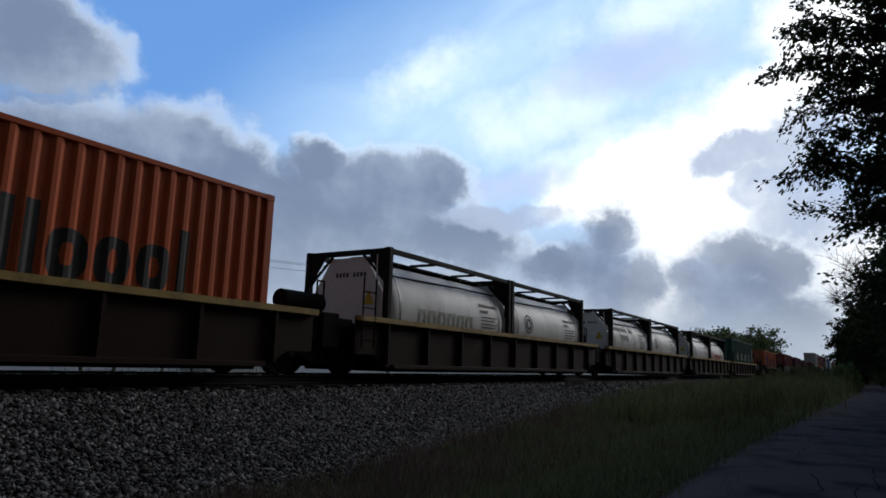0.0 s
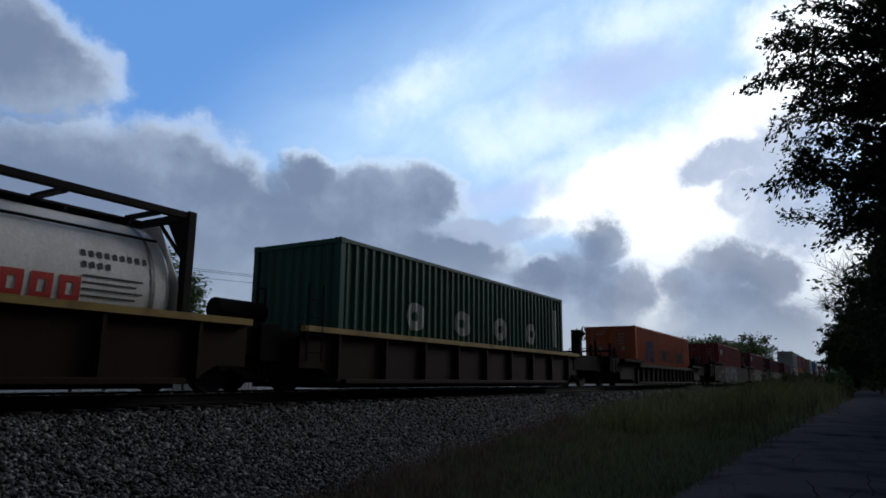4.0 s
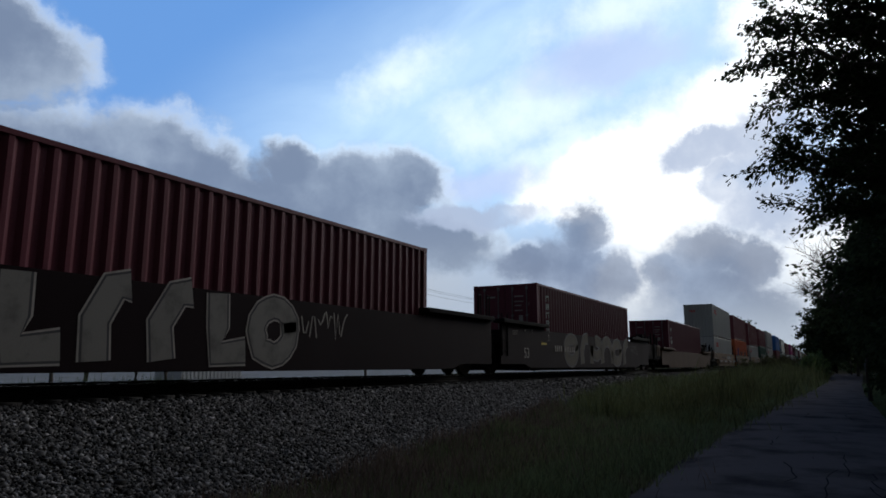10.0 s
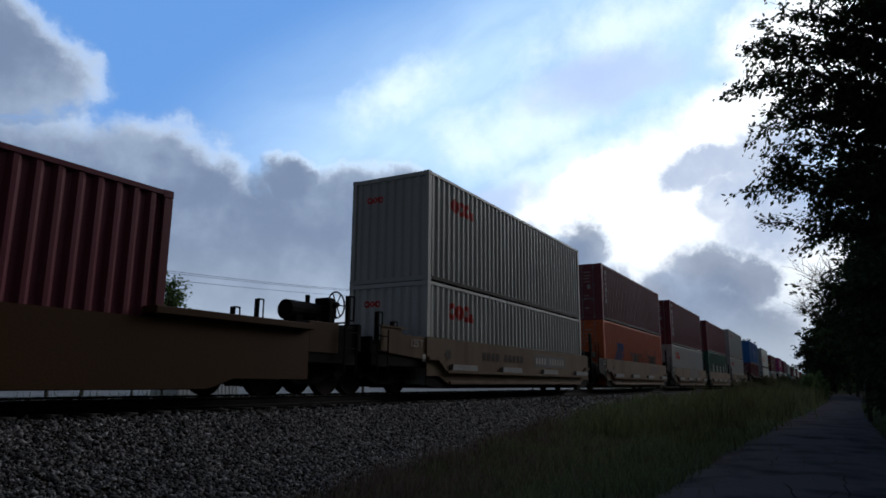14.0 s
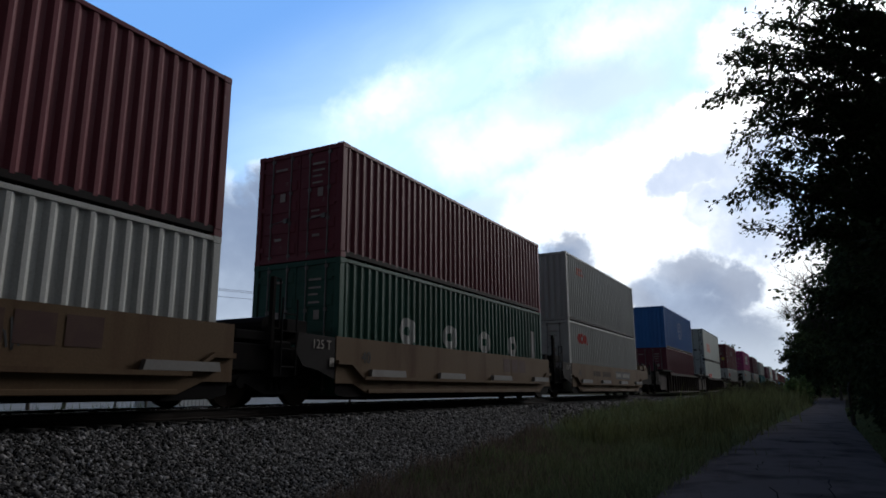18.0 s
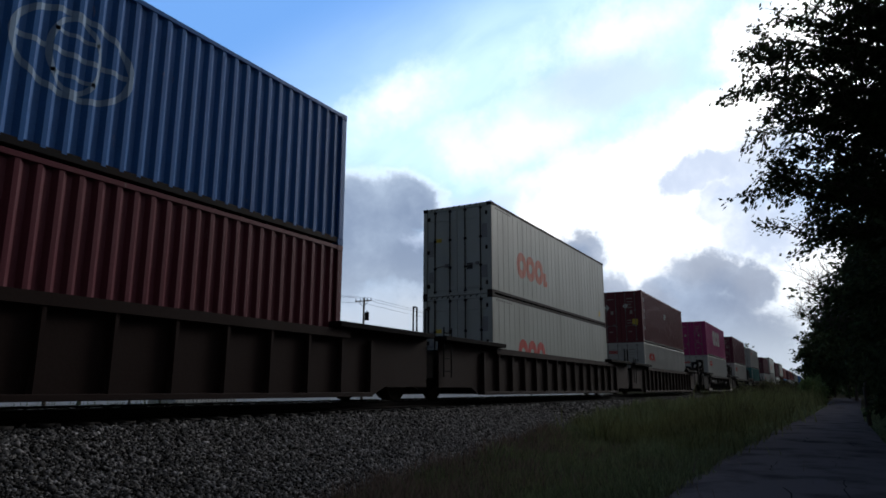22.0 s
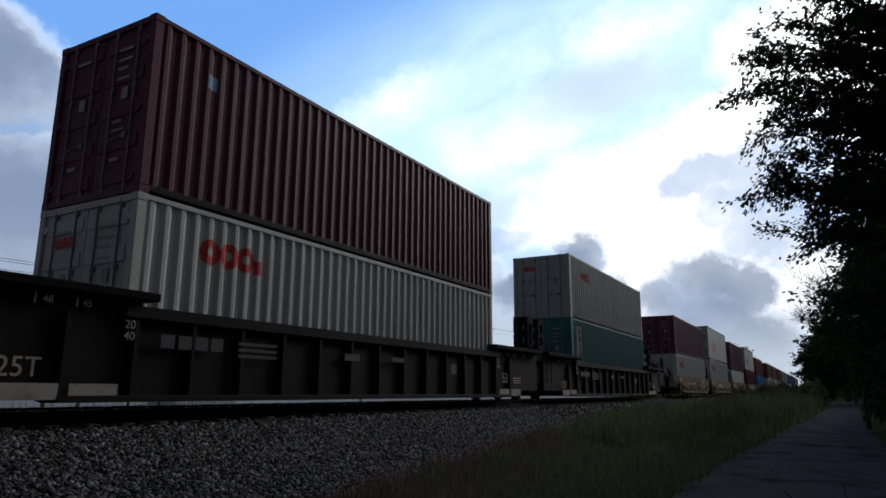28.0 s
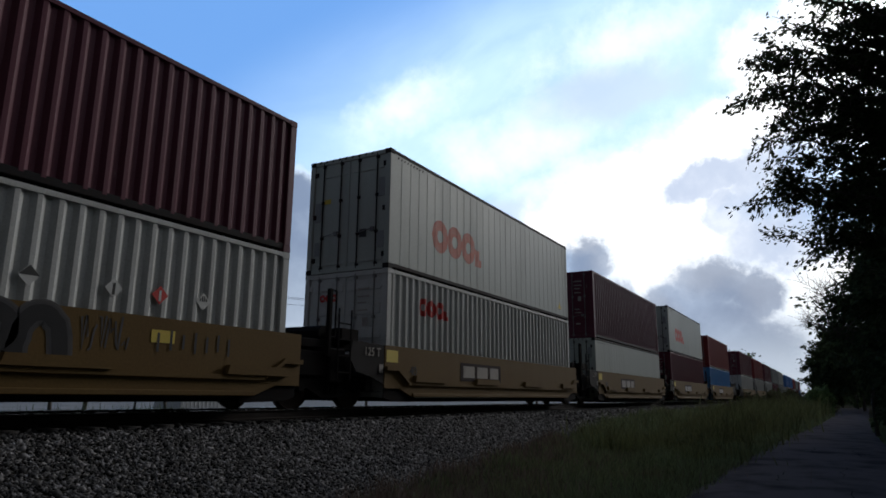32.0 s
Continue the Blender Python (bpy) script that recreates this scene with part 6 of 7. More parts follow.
    thing.location = (TRACK_X, s + C40 / 2, RAIL_TOP)
    KEYED.append((thing, s + C40 / 2, RAIL_TOP))
    return thing


def plates(rects):
    """Flat marks on a car's side, (y0, y1, z0, z1) each."""
    def make(bm):
        for y0, y1, z0, z1 in rects:
            v = [bm.verts.new((0, y, z)) for y, z in ((y0, z0), (y1, z0), (y1, z1), (y0, z1))]
            bm.faces.new(v)
    bm = bmesh.new()
    make(bm)
    me = bpy.data.meshes.new("plates")
    bm.to_mesh(me)
    bm.free()
    me.materials.append(None)
    return me


def stroke(paths, t):
    """Strips of paint of width t along bent paths on a car's side."""
    bm = bmesh.new()
    for path in paths:
        prev = None
        for i, (y, z) in enumerate(path):
            (ya, za), (yb, zb) = path[max(0, i - 1)], path[min(len(path) - 1, i + 1)]
            d = math.hypot(yb - ya, zb - za) or 1.0
            ny, nz = -(zb - za) / d * t / 2, (yb - ya) / d * t / 2
            row = (bm.verts.new((0, y + ny, z + nz)), bm.verts.new((0, y - ny, z - nz)))
            if prev:
                bm.faces.new((prev[0], prev[1], row[1], row[0]))
            prev = row
    me = bpy.data.meshes.new("spray")
    bm.to_mesh(me)
    bm.free()
    me.materials.append(None)
    return me


def swoop(kind, y, z, w, h, r):
    """The bent spine of one swollen spray-painted shape: an arch, a ring, a hook or a wedge."""
    n = 16
    if kind == "arch":
        pts = [(y + w * (0.5 - 0.42 * math.cos(math.pi * k / n)), z + h * (0.08 + 0.84 * math.sin(math.pi * k / n) ** 0.7)) for k in range(n + 1)]
    elif kind == "ring":
        pts = [(y + w * (0.5 + 0.36 * math.cos(math.tau * k / n)), z + h * (0.5 + 0.36 * math.sin(math.tau * k / n))) for k in range(n + 2)]
    elif kind == "hook":
        pts = [(y + w * (0.5 + 0.38 * math.cos(math.radians(-200 + 300 * k / n))), z + h * (0.62 + 0.27 * math.sin(math.radians(-200 + 300 * k / n)))) for k in range(n + 1)]
        pts = [(y + w * 0.13, z + h * 0.05)] + pts
    elif kind == "slab":
        pts = [(y + w * 0.3, z + h * 0.97), (y + w * 0.33, z + h * 0.5), (y + w * 0.32, z + h * 0.16), (y + w * 0.82, z + h * 0.2)]
    elif kind == "lean":
        pts = [(y + w * 0.75, z + h * 0.95), (y + w * 0.5, z + h * 0.9), (y + w * 0.3, z + h * 0.5), (y + w * 0.36, z + h * 0.04)]
    else:
        pts = [(y + w * 0.12, z + h * 0.92), (y + w * 0.3, z + h * 0.4), (y + w * 0.45, z + h * 0.12), (y + w * 0.62, z + h * 0.4), (y + w * 0.86, z + h * 0.9)]
    return [(a + r.uniform(-1, 1) * 0.02 * w, b + r.uniform(-1, 1) * 0.015 * h) for a, b in pts]


def scribble(y, z, w, h, seed, n=6):
    r = random.Random(seed)
    out = []
    for k in range(n):
        u = y + w * k / n
        out.append([(u + w / n * q, z + h * r.uniform(0, 1)) for q in (0.0, 0.3, 0.55, 0.85)])
    return out


SURFACE = SIDE_X + 0.006


def spray(y0, y1, z, h, n, seed, inks, kinds=("arch", "ring", "lean", "hook")):
    """A row of swollen shapes: pale rim, dark line, coloured body."""
    r = random.Random(seed)
    out = []
    step = (y1 - y0) / n
    for k in range(n):
        spine = swoop(kinds[(k + seed) % len(kinds)], y0 + k * step - 0.1, z - h / 2 + 0.03, step * 1.12, h * 0.96, r)
        t = min(step * 0.34, h * 0.32)
        for layer, (wide, ink) in enumerate(((t + 0.13, inks[1]), (t + 0.07, DARK_SPRAY), (t, inks[0]))):
            out.append(("spray_paint", stroke([spine], wide), pose(SURFACE + 0.002 * layer, 0, 0), ink))
    out.append(("spray_paint", stroke(scribble(y1 + 0.15, z - 0.1, min(1.4, 0.3 * (y1 - y0)), 0.55, seed + 5), 0.03), pose(SURFACE, 0, 0), inks[1]))
    return out


PALE_SPRAY = material("pale_grey_spray_paint", (0.20, 0.19, 0.175), 0.85, 0, (0.08, 0.075, 0.07), 0.8, 2.0, 0)
BLUE_SPRAY = material("blue_spray_paint", (0.02, 0.035, 0.065), 0.8, 0, (0.1, 0.11, 0.1), 0.6, 2.0, 0)
OLIVE_SPRAY = material("olive_spray_paint", (0.052, 0.041, 0.022), 0.8, 0, (0.016, 0.012, 0.010), 0.9, 1.4, 0)
TAR_SPRAY = material("black_spray_paint", (0.010, 0.010, 0.012), 0.8, 0, (0.02, 0.02, 0.02), 0.4, 2.0, 0)
MAROON_SPRAY = material("faded_maroon_stencil", (0.06, 0.022, 0.018), 0.8, 0, (0.10, 0.06, 0.04), 0.7, 2.0, 0)
GREY_SPRAY = material("grey_spray_paint", (0.080, 0.074, 0.074), 0.8, 0, (0.03, 0.028, 0.028), 0.8, 2.0, 0)


def fig(text, size, y, z, ink=None):
    return ("stencil", figures(text, size), pose(SURFACE + 0.002, y, z), ink or CREAM_SPRAY)


def bars(rects, ink=None, out=0.002):
    return [("marking", plates([r]), pose(SURFACE + out, 0, 0), ink or WHITE_INK) for r in rects]


def number_panel(y0, y1, z0, z1, n=9, back=None):
    """A dark plate with a row of plain pale bars."""
    step = (y1 - y0 - 0.2) / n
    return bars([(y0, y1, z0, z1)], back or BLACK_INK) + bars([(y0 + 0.12 + step * k, y0 + 0.12 + step * (k + 0.52), z0 + 0.09, z1 - 0.09) for k in range(n) if k != 4], CREAM_SPRAY, 0.005)


def black_marks(s_):
    out = []
    for e in (-1, 1):
        out += [fig("20", 0.17, e * 6.12, 1.10), fig("40", 0.17, e * 6.12, 0.94), fig("45", 0.13, e * 6.78, 1.33), fig("48", 0.13, e * 7.3, 1.33), fig("53", 0.13, e * 8.1, 1.33)]
        out += bars([(e * 6.56 - 0.34, e * 6.56 + 0.34, 0.14, 0.34), (e * 7.41 - 0.37, e * 7.41 + 0.37, 0.14, 0.34), (e * 6.92 - 0.012, e * 6.92 + 0.012, 1.31, 1.44), (e * 7.46 - 0.012, e * 7.46 + 0.012, 1.31, 1.44)], CREAM_SPRAY)
        if e > 0:
            out += bars([(7.2, 7.8, 0.66 - 0.07 * k, 0.69 - 0.07 * k) for k in range(3)], CREAM_SPRAY)
    # the owner's mark and the data rows, weathered to grey blocks
    out += bars([(-5.6 + 0.31 * k, -5.36 + 0.31 * k, 0.86, 1.06) for k in range(4)], DARK_SPRAY)
    out += bars([(-4.1, -3.2, 0.99 - 0.10 * k, 1.04 - 0.10 * k) for k in range(3)], DARK_SPRAY)
    out += bars([(-1.25, -0.75, 0.86, 1.0), (0.45, 0.95, 0.9, 1.0), (3.2, 3.5, 0.7, 0.95)], DARK_SPRAY)
    out += [fig("53", 0.42, 6.58, 0.52), fig("125T", 0.34, -7.64, 0.42)]
    return out


def tan_marks(s_):
    out = bars([(-6.56, -6.42, 0.74, 0.92)], CREAM_SPRAY) + [fig("125 T", 0.25, -6.82, 1.08), fig("40", 0.34, -5.3, 0.86, BLACK_INK)]
    if s_ in (185.2, 247.1):
        out += bars([(-3.3 + 0.3 * k, -3.1 + 0.3 * k, 0.88, 1.10) for k in range(10) if k != 4], CAR["gondola"]) + number_panel(0.6, 3.6, 0.80, 1.18, 11)
    else:
        out += bars([(2.15, 2.68, 0.84, 1.25), (2.8, 3.33, 0.84, 1.25), (3.45, 3.98, 0.84, 1.25)], MAROON_SPRAY)
    return out


def yellow_marks(s_):
    out = bars([(-6.56, -6.42, 0.74, 0.92)], CREAM_SPRAY) + bars([(-6.3, -5.85, 0.98, 1.24)], YELLOW_INK) + [fig("125 T", 0.25, -6.82, 1.08), fig("40", 0.3, -5.2, 0.72, BLACK_INK)]
    if s_ < 400:
        out += number_panel(-3.5, -0.22, 0.70, 1.08, 10, CAR["gondola"]) + bars([(-0.2, 0.3, 0.88, 1.08), (3.2, 3.6, 0.98, 1.16)], YELLOW_INK)
        out += bars([(3.3 + 0.22 * k, 3.34 + 0.22 * k, 0.85 + 0.03 * (k % 3), 1.12 + 0.05 * (k % 2)) for k in range(7)], DARK_SPRAY, 0.005)
    else:
        out += bars([(-2.9, -0.44, 0.65, 1.12)], CAR["brown"]) + bars([(-2.75, -2.1, 0.74, 1.04), (-1.95, -1.3, 0.74, 1.04), (-1.15, -0.6, 0.74, 1.04)], CREAM_SPRAY, 0.005)
    return out


def slate_marks():
    return [fig("53", 0.46, -7.5, 0.5), fig("125T", 0.2, -8.4, 1.2), fig("40", 0.14, -5.5, 1.22), fig("20", 0.14, -5.5, 1.08), fig("45", 0.13, -7.0, 1.32), fig("48", 0.13, -7.6, 1.32)] + bars([(-6.2, -5.7, 0.95, 1.02)], YELLOW_INK)


# one row each, front to rear: near end along the train, car style, top over the camera's eye, boxes from the bottom up, near/far car end, brake wheel, marks
RINGS_SIDE = lambda h: (rings_mark(1.3, h * 0.56, 0.44),)
RAISE = 0.26        # the eye over the rail


def stack(s, style, top, boxes, near_end=False, far_end=False, wheel=0, extras=(), label=""):
    total = sum(b[0] for b in boxes)
    z = top + RAISE - total
    well_unit(s, z, style, near_end, far_end, wheel, label, extras)
    made = []
    for h, colour, doors, flat, marks, text in boxes:
        made.append(container(s, z, h, colour, doors, flat, marks, text))
        z += h
    return made


def tanks(s, extras=(), kinds=("dark", "faded"), near_end=False):
    z = 2.50 + RAISE - STD
    well_unit(s, z, "gondola", near_end, False, 0, "rusty brown ribbed well car with a worn yellow sill", extras)
    tank(s, z, "pale tank container in a dark steel frame", kinds[0])
    tank(s + 6.134, z, "pale tank container in a dark steel frame", kinds[1])


GON = "rusty brown ribbed well car with a worn yellow sill"
stack(-4.07, "gondola", 2.82, [(HC, "orange", True, False, (emblem(2.0), long_name(4.5)), "orange corrugated container with black lettering in a well car")], label=GON)
tanks(11.57, kinds=("faded", "dark"))
tanks(27.18, kinds=("none_", "dark"))
tanks(42.93, kinds=("dark", "red"))
stack(58.6, "gondola", 2.78, [(HC, "green", False, False, (blocks_mark(2.45, 1.2, WIDE_BLOCKS[:4], 1.5, WHITE_INK), ("lettering", [(11.4, 11.62, 1.2, 2.45)], WHITE_INK)), "dark green corrugated container with white lettering")], far_end=True, wheel=1, label=GON)
stack(80.3, "ribbed_low", 2.56, [(STD, "orange", True, False, (emblem(1.9), long_name(4.5)), "orange corrugated container with a blue emblem and black lettering")], True, True, 1)
SL = "weathered slate well car covered in spray paint"
stack(104.2, "slate", 2.89, [(HC, "red", True, False, (blocks_mark(1.0, 2.05, SMALL_BLOCKS, 0.07, WHITE_INK),), "dull red corrugated container with small white lettering")], True, False, 0,
      spray(-4.6, 1.6, 0.80, 1.12, 5, 1, (BLUE_SPRAY, OLIVE_SPRAY)) + slate_marks(), SL)
stack(123.65, "slate", 2.89, [(HC, "maroon", True, False, (blocks_mark(0.8, 2.1, SMALL_BLOCKS[:2], 0.07, WHITE_INK),), "maroon corrugated container with scuffed white markings")], False, False, 0,
      spray(-5.0, 1.2, 0.84, 1.2, 6, 21, (PALE_SPRAY, CREAM_SPRAY), ("lean", "slab", "ring", "lean", "slab", "lean")) + slate_marks(), SL)
stack(143.2, "slate", 2.82, [(HC, "maroon", True, False, (column_mark(0.95, 2.6, 6, 0.22, 0.26, WHITE_INK),), "maroon corrugated container with white column lettering")], False, True, 1,
      spray(-3.9, 5.6, 0.82, 1.16, 6, 41, (OLIVE_SPRAY, GREY_SPRAY)) + slate_marks() + bars([(-4.9 + 0.2 * k, -4.80 + 0.2 * k, 0.74, 0.95) for k in range(11) if k != 4], CREAM_SPRAY, 0.012), SL)
stack(165.35, "ochre", 2.85, [(HC, "maroon", True, False, (column_mark(0.77, 2.5, 6, 0.21, 0.3, WHITE_INK),), "maroon corrugated container with white column lettering")], True, True, 1, label="faded ochre well car under a single container")
TAN = "faded tan well car with bright steel step plates"
stack(185.2, "tan", 5.43, [(STD, "white", False, False, (rings_mark(1.15, 1.7, 0.44),), "off-white corrugated container with a red house mark"), (HC, "grey_white", False, False, (rings_mark(1.28, 2.04, 0.42),), "greyish white corrugated container with a red house mark")], 2.2, False, 0, tan_marks(185.2), TAN)
stack(200.65, "tan", 5.43, [(HC, "orange", True, False, (emblem(2.0), long_name(4.5)), "orange corrugated container with a blue emblem and black lettering"), (STD, "brown_red", True, False, (column_mark(0.6, 2.4, 6, 0.2, 0.2, WHITE_INK),), "brownish red corrugated container")], extras=tan_marks(200), label=TAN)
stack(216.17, "tan", 5.45, [(STD, "white", True, False, (rings_mark(1.2, 1.7, 0.45),), "off-white corrugated container with a red house mark"), (HC, "brown_red", True, False, (column_mark(0.6, 2.72, 6, 0.27, 0.3, WHITE_INK),), "brownish red corrugated container with white column lettering")],
      extras=tan_marks(200) + spray(-0.6, 2.2, 0.82, 0.98, 3, 61, (GREY_SPRAY, DARK_SPRAY)), label=TAN)
stack(231.65, "tan", 5.40, [(HC, "green", True, False, (blocks_mark(2.45, 1.2, WIDE_BLOCKS[:4], 1.5, WHITE_INK), ("lettering", [(11.2, 11.5, 1.2, 2.15)], WHITE_INK)), "dark green corrugated container with white lettering"), (STD, "brown_red", True, False, (), "brownish red corrugated container")], extras=tan_marks(200), label=TAN)
stack(247.1, "tan", 5.76, [(HC, "white", True, False, (rings_mark(1.3, 2.0, 0.45),), "off-white corrugated container with a red house mark"), (HC, "grey_white", False, False, (rings_mark(1.4, 2.1, 0.34, FADED_RED_INK),), "greyish white corrugated container with a red house mark")], False, True, 1, tan_marks(247.1), TAN)
globe = ("emblem", [(5.3, 0.9, 1.8, 1.3, 0.09, 2.0), (5.8, 0.98, 0.8, 1.14, 0.07, 2.0), (5.39, 5.8, 1.5, 1.58), (6.6, 7.0, 1.5, 1.58), (5.87, 6.53, 1.5, 1.58), (5.87, 6.53, 1.8, 1.86), (5.87, 6.53, 1.2, 1.26)], PALE_BLUE_INK)
stack(268.8, "ribbed_brown", 5.81, [(HC, "maroon", True, False, (), "maroon corrugated container with white door markings"), (HC, "blue", False, False, (globe,), "blue corrugated container with a pale round emblem")], True, False, 0)
stack(288.3, "ribbed_brown", 5.74, [(HC, "reefer", True, True, (rings_mark(1.95, 0.78, 0.87),), "smooth off-white refrigerated container with a red house mark"), (HC, "reefer", True, True, (rings_mark(1.95, 0.78, 0.87, FADED_RED_INK),), "smooth off-white refrigerated container with a faded red house mark")])
hazard = stack(307.95, "ribbed_brown", 5.45, [(STD, "white", True, False, (rings_mark(1.3, 1.62, 0.45),), "off-white corrugated container with a red house mark"), (HC, "rust_red", True, False, (column_mark(0.5, 2.6, 6, 0.24, 0.24, WHITE_INK), ("lettering", [(5.9, 6.3, 1.75, 2.0), (6.1, 6.5, 1.9, 2.1)], WHITE_INK)), "rusty red corrugated container with hazard placards on its doors")], False, True, 1)
for x, z in ((-0.75, 2.0), (0.3, 2.05)):
    part("placard", mesh("diamond", lambda bm: prism(bm, [(-0.16, 0), (0, -0.16), (0.16, 0), (0, 0.16)], 0, 0.004)), WHITE_INK, hazard[1], "white diamond placard", pose(x, -C40 / 2 + 0.012, z, 0, 0, -90))
part("sticker", mesh("yellow_sticker", lambda bm: box(bm, 0, 0.3, 0, 0.004, 0, 0.35)), YELLOW_INK, hazard[1], "yellow sticker", pose(0.65, -C40 / 2 + 0.012, 0.95))
big_white = blocks_mark(4.1, 1.05, [(1.3, 1.35), (1.3, 1.35), (1.15, 1.35)], 0.25, WHITE_INK)
stack(331.43, "ribbed_black", 5.77, [(HC, "white", True, False, (rings_mark(1.28, 2.02, 0.45),), "off-white corrugated container with a red house mark"), (HC, "magenta", True, False, (big_white,), "magenta corrugated container with large white lettering")], True, False, -1, black_marks(0))
stack(350.94, "ribbed_black", 5.76, [(HC, "white", True, False, (rings_mark(1.23, 2.02, 0.43),), "off-white corrugated container with a red house mark"), (HC, "dark_maroon", True, False, (("sticker", [(1.1, 1.32, 2.1, 2.35)], PALE_BLUE_INK),), "dark maroon corrugated container with a pale blue sticker")], extras=black_marks(0))
stack(370.47, "ribbed_black", 5.50, [(HC, "teal", True, False, (("lettering", [(0.75, 1.35, 0.6, 2.6)], WHITE_INK), ("lettering", [(0.9, 1.2, 2.3 - 0.3 * k, 2.5 - 0.3 * k) for k in range(6)], BLACK_INK)), "teal corrugated container with a white lettered strip"), (STD, "grey_white", True, False, (rings_mark(1.6, 1.72, 0.36),), "greyish white corrugated container with a red house mark")], False, True, 1, black_marks(0))
YEL = "weathered yellow well car with stencilled markings"
warned = stack(392.2, "yellow", 5.16, [(STD, "white", True, False, (rings_mark(1.2, 1.68, 0.45),), "off-white corrugated container with hazard placards"), (STD, "dark_maroon", True, False, (), "dark maroon corrugated container")], True, False, 0,
      yellow_marks(392) + spray(-0.4, 2.0, 0.9, 0.80, 4, 81, (TAR_SPRAY, GREY_SPRAY)), YEL)
for k, (y, ink) in enumerate(((7.6, WHITE_INK), (8.75, WHITE_INK), (9.5, RED_INK), (10.3, WHITE_INK))):
    sign = part("placard", mesh("side_diamond", lambda bm: prism(bm, [(-0.14, 0), (0, -0.14), (0.14, 0), (0, 0.14)], 0, 0.004)), ink, warned[0], "diamond hazard placard", pose(CW / 2 - 0.009, y - C40 / 2, 1.45))
    if k == 0:
        part("symbol", mesh("half_diamond", lambda bm: prism(bm, [(-0.13, 0.0), (0.13, 0.0), (0, 0.13)], 0.005, 0.007)), BLACK_INK, sign)
    elif k == 3:
        part("symbol", mesh("stripes", lambda bm: [prism(bm, [(y_ - 0.01, 0.0), (y_ + 0.01, 0.0), (y_ + 0.01, 0.11 - abs(y_)), (y_ - 0.01, 0.11 - abs(y_))], 0.005, 0.007) for y_ in (-0.06, -0.02, 0.02, 0.06)]), BLACK_INK, sign)
    else:
        part("symbol", mesh("bar_symbol", lambda bm: prism(bm, [(-0.02, -0.09), (0.02, -0.09), (0.02, 0.07), (-0.02, 0.07)], 0.005, 0.007)), BLACK_INK if k == 1 else WHITE_INK, sign)
stack(407.6, "yellow", 5.75, [(HC, "white", True, False, (rings_mark(1.4, 1.95, 0.44),), "off-white corrugated container with a red house mark"), (HC, "reefer", True, True, (rings_mark(1.95, 0.78, 0.87, FADED_RED_INK),), "smooth off-white refrigerated container with a faded red house mark")], extras=yellow_marks(500), label=YEL)
stack(423.1, "yellow", 5.38, [(STD, "reefer", True, True, (), "smooth pale grey container"), (HC, "dark_maroon", True, False, (), "dark maroon corrugated container with a yellow door sticker")], extras=yellow_marks(500), label=YEL)
stack(438.6, "yellow", 5.72, [(HC, "maroon", True, False, (), "plain maroon corrugated steel container"), (HC, "reefer", True, True, (rings_mark(1.95, 0.78, 0.87),), "smooth off-white refrigerated container with a red house mark")], extras=yellow_marks(500), label=YEL)
stack(454.1, "yellow", 5.10, [(STD, "sky_blue", True, False, (), "sky blue corrugated steel container"), (STD, "red", True, False, (), "dull red corrugated container")], False, True, 1, yellow_marks(500), YEL)
tail = [("white", "maroon"), ("grey_white", "red"), ("grey_white", "maroon"), ("maroon", "grey"), ("grey", "grey_white"), ("white", "blue"), ("maroon", "blue"), ("grey_white", "red"), ("maroon", "grey"), ("blue", "maroon")]
for k, (lo, hi) in enumerate(tail):
    end = k % 5
    stack(476.0 + 15.5 * k + 6.3 * (k // 5), "yellow" if k < 5 else "tan", 5.15, [(STD, lo, True, False, (), f"{lo.replace('_', ' ')} corrugated steel container riding in a well car"), (STD, hi, True, False, (), f"{hi.replace('_', ' ')} corrugated steel container stacked on another")], end == 0, end == 4)


def holed_plate(bm, w, h, holes, ry, rz, t):
    """A plate in the yz plane, t thick, with round holes one above another at the given heights."""
    n, half = 24, w / 2
    cuts = [0.0] + [(a + b) / 2 for a, b in zip(holes, holes[1:])] + [h]
    for cz, lo, hi in zip(holes, cuts, cuts[1:]):
        rings = []
        for x in (-t / 2, t / 2):
            inner, outer = [], []
            for k in range(n):
                a = k * math.tau / n + math.pi / n
                c, q = math.cos(a), math.sin(a)
                reach = min(half / max(1e-6, abs(c)), ((hi - cz) if q > 0 else (cz - lo)) / max(1e-6, abs(q)))
                inner.append(bm.verts.new((x, ry * c, cz + rz * q)))
                outer.append(bm.verts.new((x, reach * c, cz + reach * q)))
            rings.append((inner, outer))
        (ia, oa), (ib, ob) = rings
        for k in range(n):
            m = (k + 1) % n
            bm.faces.new((ia[k], ia[m], oa[m], oa[k]))
            bm.faces.new((ib[k], ob[k], ob[m], ib[m]))
            bm.faces.new((ia[k], ib[k], ib[m], ia[m]))
            bm.faces.new((oa[k], oa[m], ob[m], ob[k]))
    bmesh.ops.recalc_face_normals(bm, faces=bm.faces[:])
    return bm


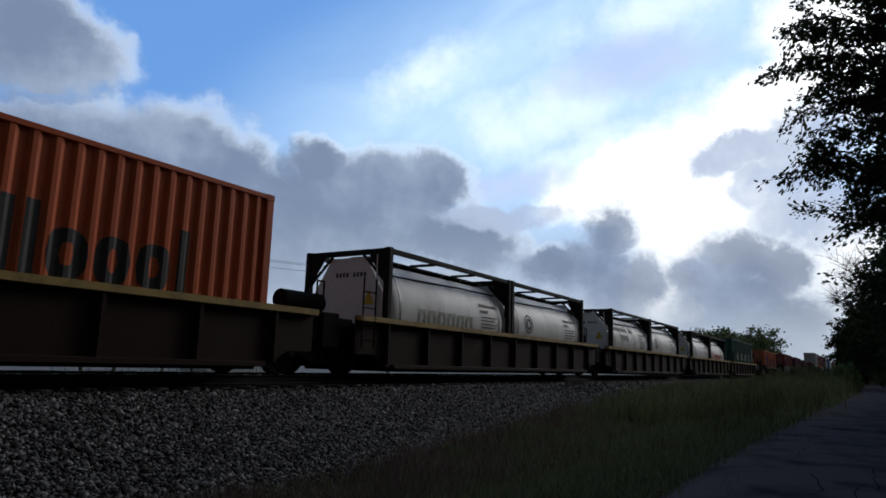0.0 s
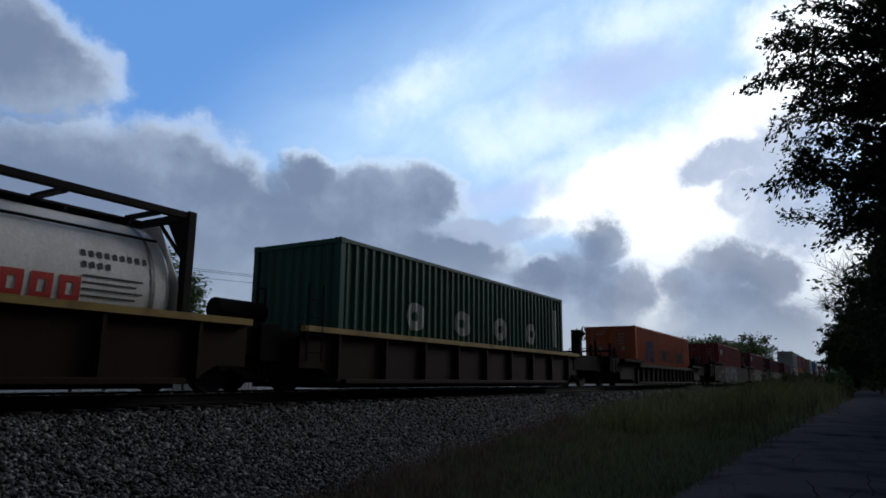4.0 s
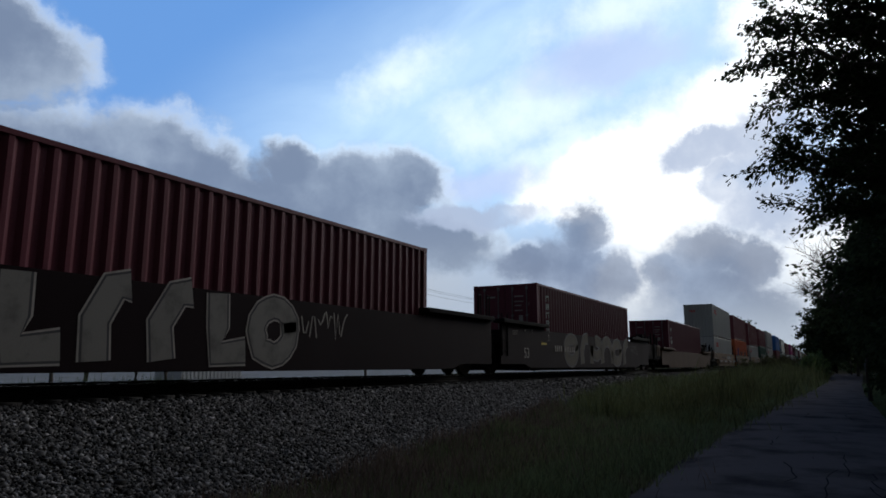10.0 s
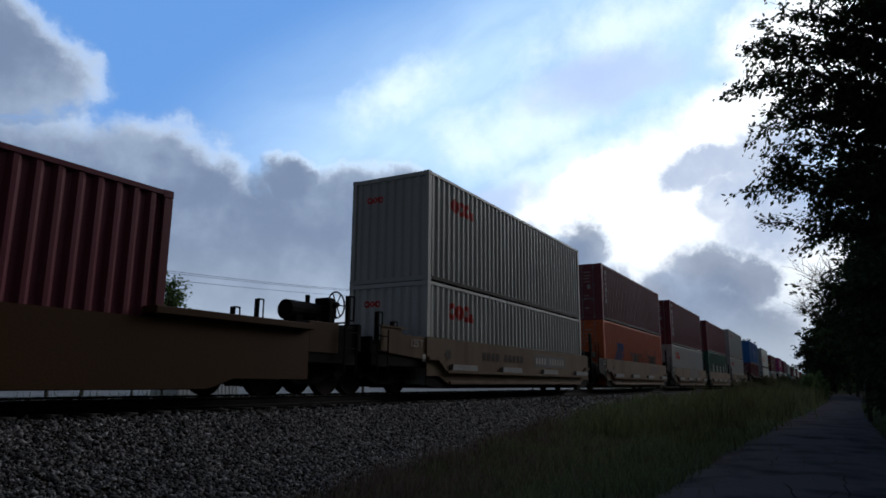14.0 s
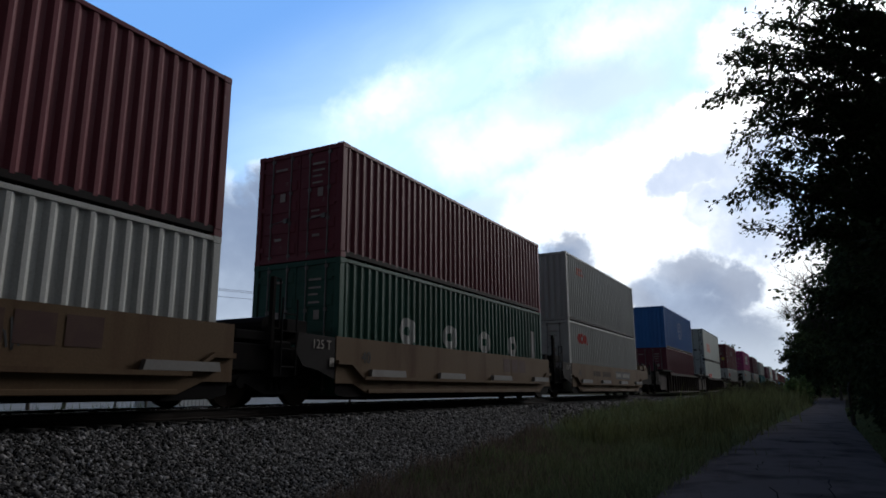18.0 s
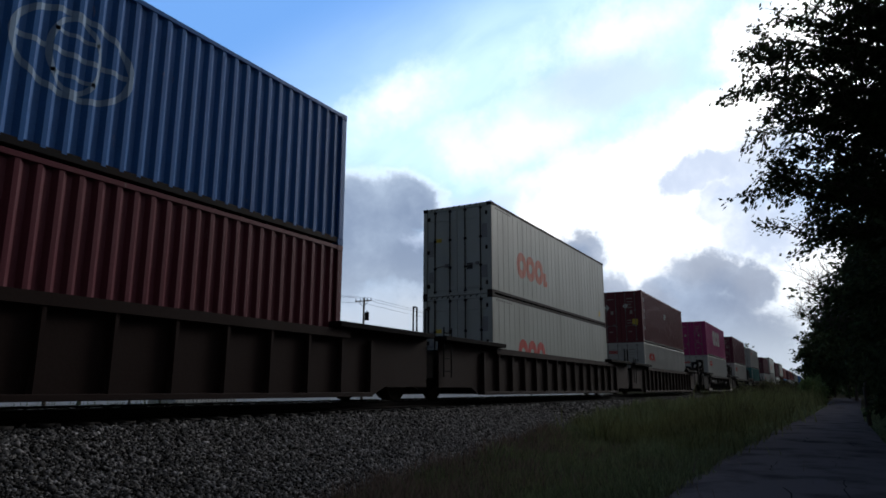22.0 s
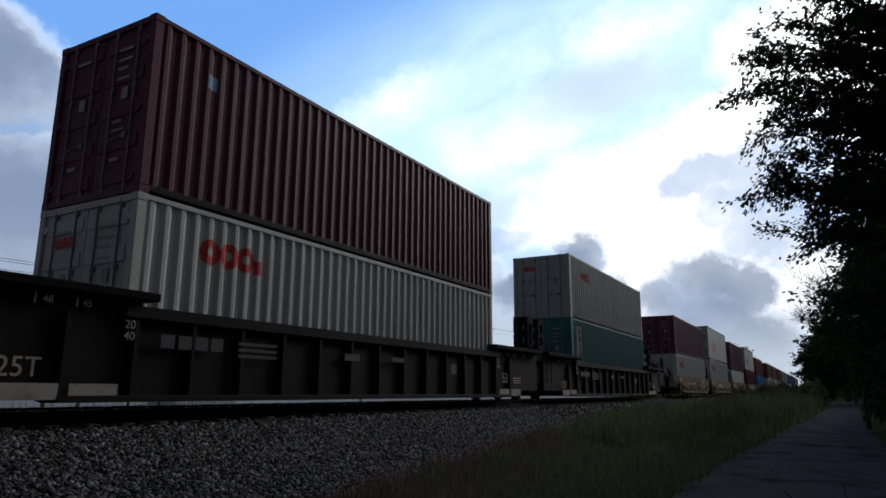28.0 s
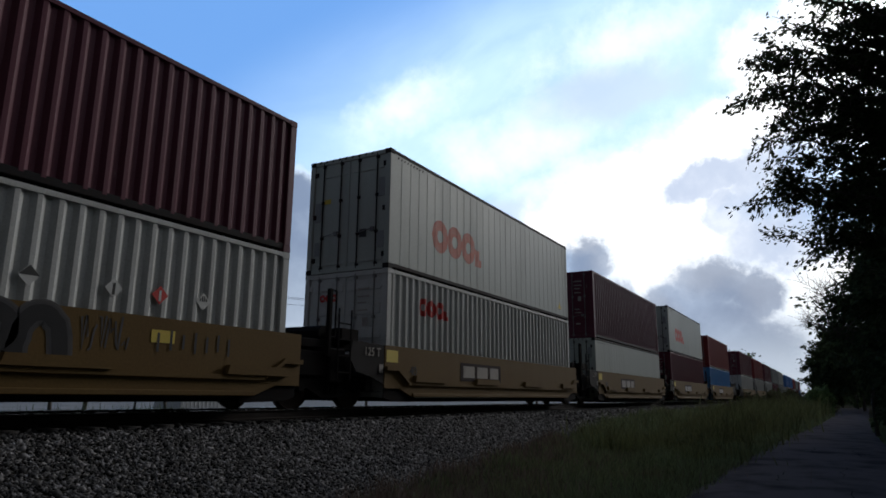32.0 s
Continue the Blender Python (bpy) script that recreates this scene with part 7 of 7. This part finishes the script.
def connector(s, x, z):
    """An upright steel box with two round holes in each side, for stowing connectors."""
    t = new("connector_rack")
    tagged(t, "black steel rack with round holes on the car's deck", "rack", "racks on the car decks")
    for k in range(4):
        part("side_plate", mesh("rack_side", lambda bm: holed_plate(bm, 0.48, 1.0, (0.26, 0.68), 0.15, 0.17, 0.02)), BLACK_STEEL, t, at=pose(0, 0, 0, 0, 0, 90 * k) @ pose(0.25, 0, 0))
    part("top_plate", mesh("rack_top", lambda bm: box(bm, -0.26, 0.26, -0.26, 0.26, 1.002, 1.03, 0.008)), BLACK_STEEL, t)
    part("base_plate", mesh("rack_base", lambda bm: box(bm, -0.235, 0.235, -0.235, 0.235, 0.0, 0.03)), BLACK_STEEL, t)
    t.location = (TRACK_X + x, s, RAIL_TOP + z)
    KEYED.append((t, s, RAIL_TOP + z))


for s, x, z in ((346.5, 0.85, 1.74), (347.6, 0.85, 1.74), (346.6, -0.9, 1.74), (347.8, -0.9, 1.74), (366.4, 0.85, 1.74), (366.2, -0.9, 1.74), (327.2, 0.8, 1.38), (384.7, 0.85, 1.62), (329.3, 0.85, 1.62), (367.4, 0.85, 1.74)):
    connector(s, x, z)

# ---- how the train runs: seconds, metres gone towards the camera
RUN = [(0, 0.0), (2, 24.15), (4, 48.4), (6, 72.74), (8, 97.16), (10, 121.66), (12, 146.26), (14, 170.93), (16, 195.66), (18, 220.44),
       (20, 245.26), (22, 270.11), (24, 294.98), (26, 319.9), (28, 344.92), (30, 370.03), (32, 395.26)]


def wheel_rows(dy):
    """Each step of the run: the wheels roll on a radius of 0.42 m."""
    rows = []
    for k in range(0, 32 * FPS + 1):
        t = k / FPS
        i = min(len(RUN) - 2, int(t / 2))
        (t0, g0), (t1, g1) = RUN[i], RUN[i + 1]
        gone = g0 + (g1 - g0) * (t - t0) / (t1 - t0)
        rows.append((t, Matrix.Translation((0, dy, 0.42)) @ Matrix.Rotation(gone / 0.42, 4, "X")))
    return rows


def motions():
    first = {}
    for w, dy in WHEELS:
        if dy not in first:
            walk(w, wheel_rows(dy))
            first[dy] = w
        else:
            like = first[dy].animation_data
            w.rotation_mode = "QUATERNION"
            w.animation_data_create()
            w.animation_data.action = like.action
            w.animation_data.action_slot = like.action_slot
    for thing, s, z in KEYED:
        x = thing.location.x
        walk(thing, [(t, pose(x, s - gone, z)) for t, gone in RUN])


motions()
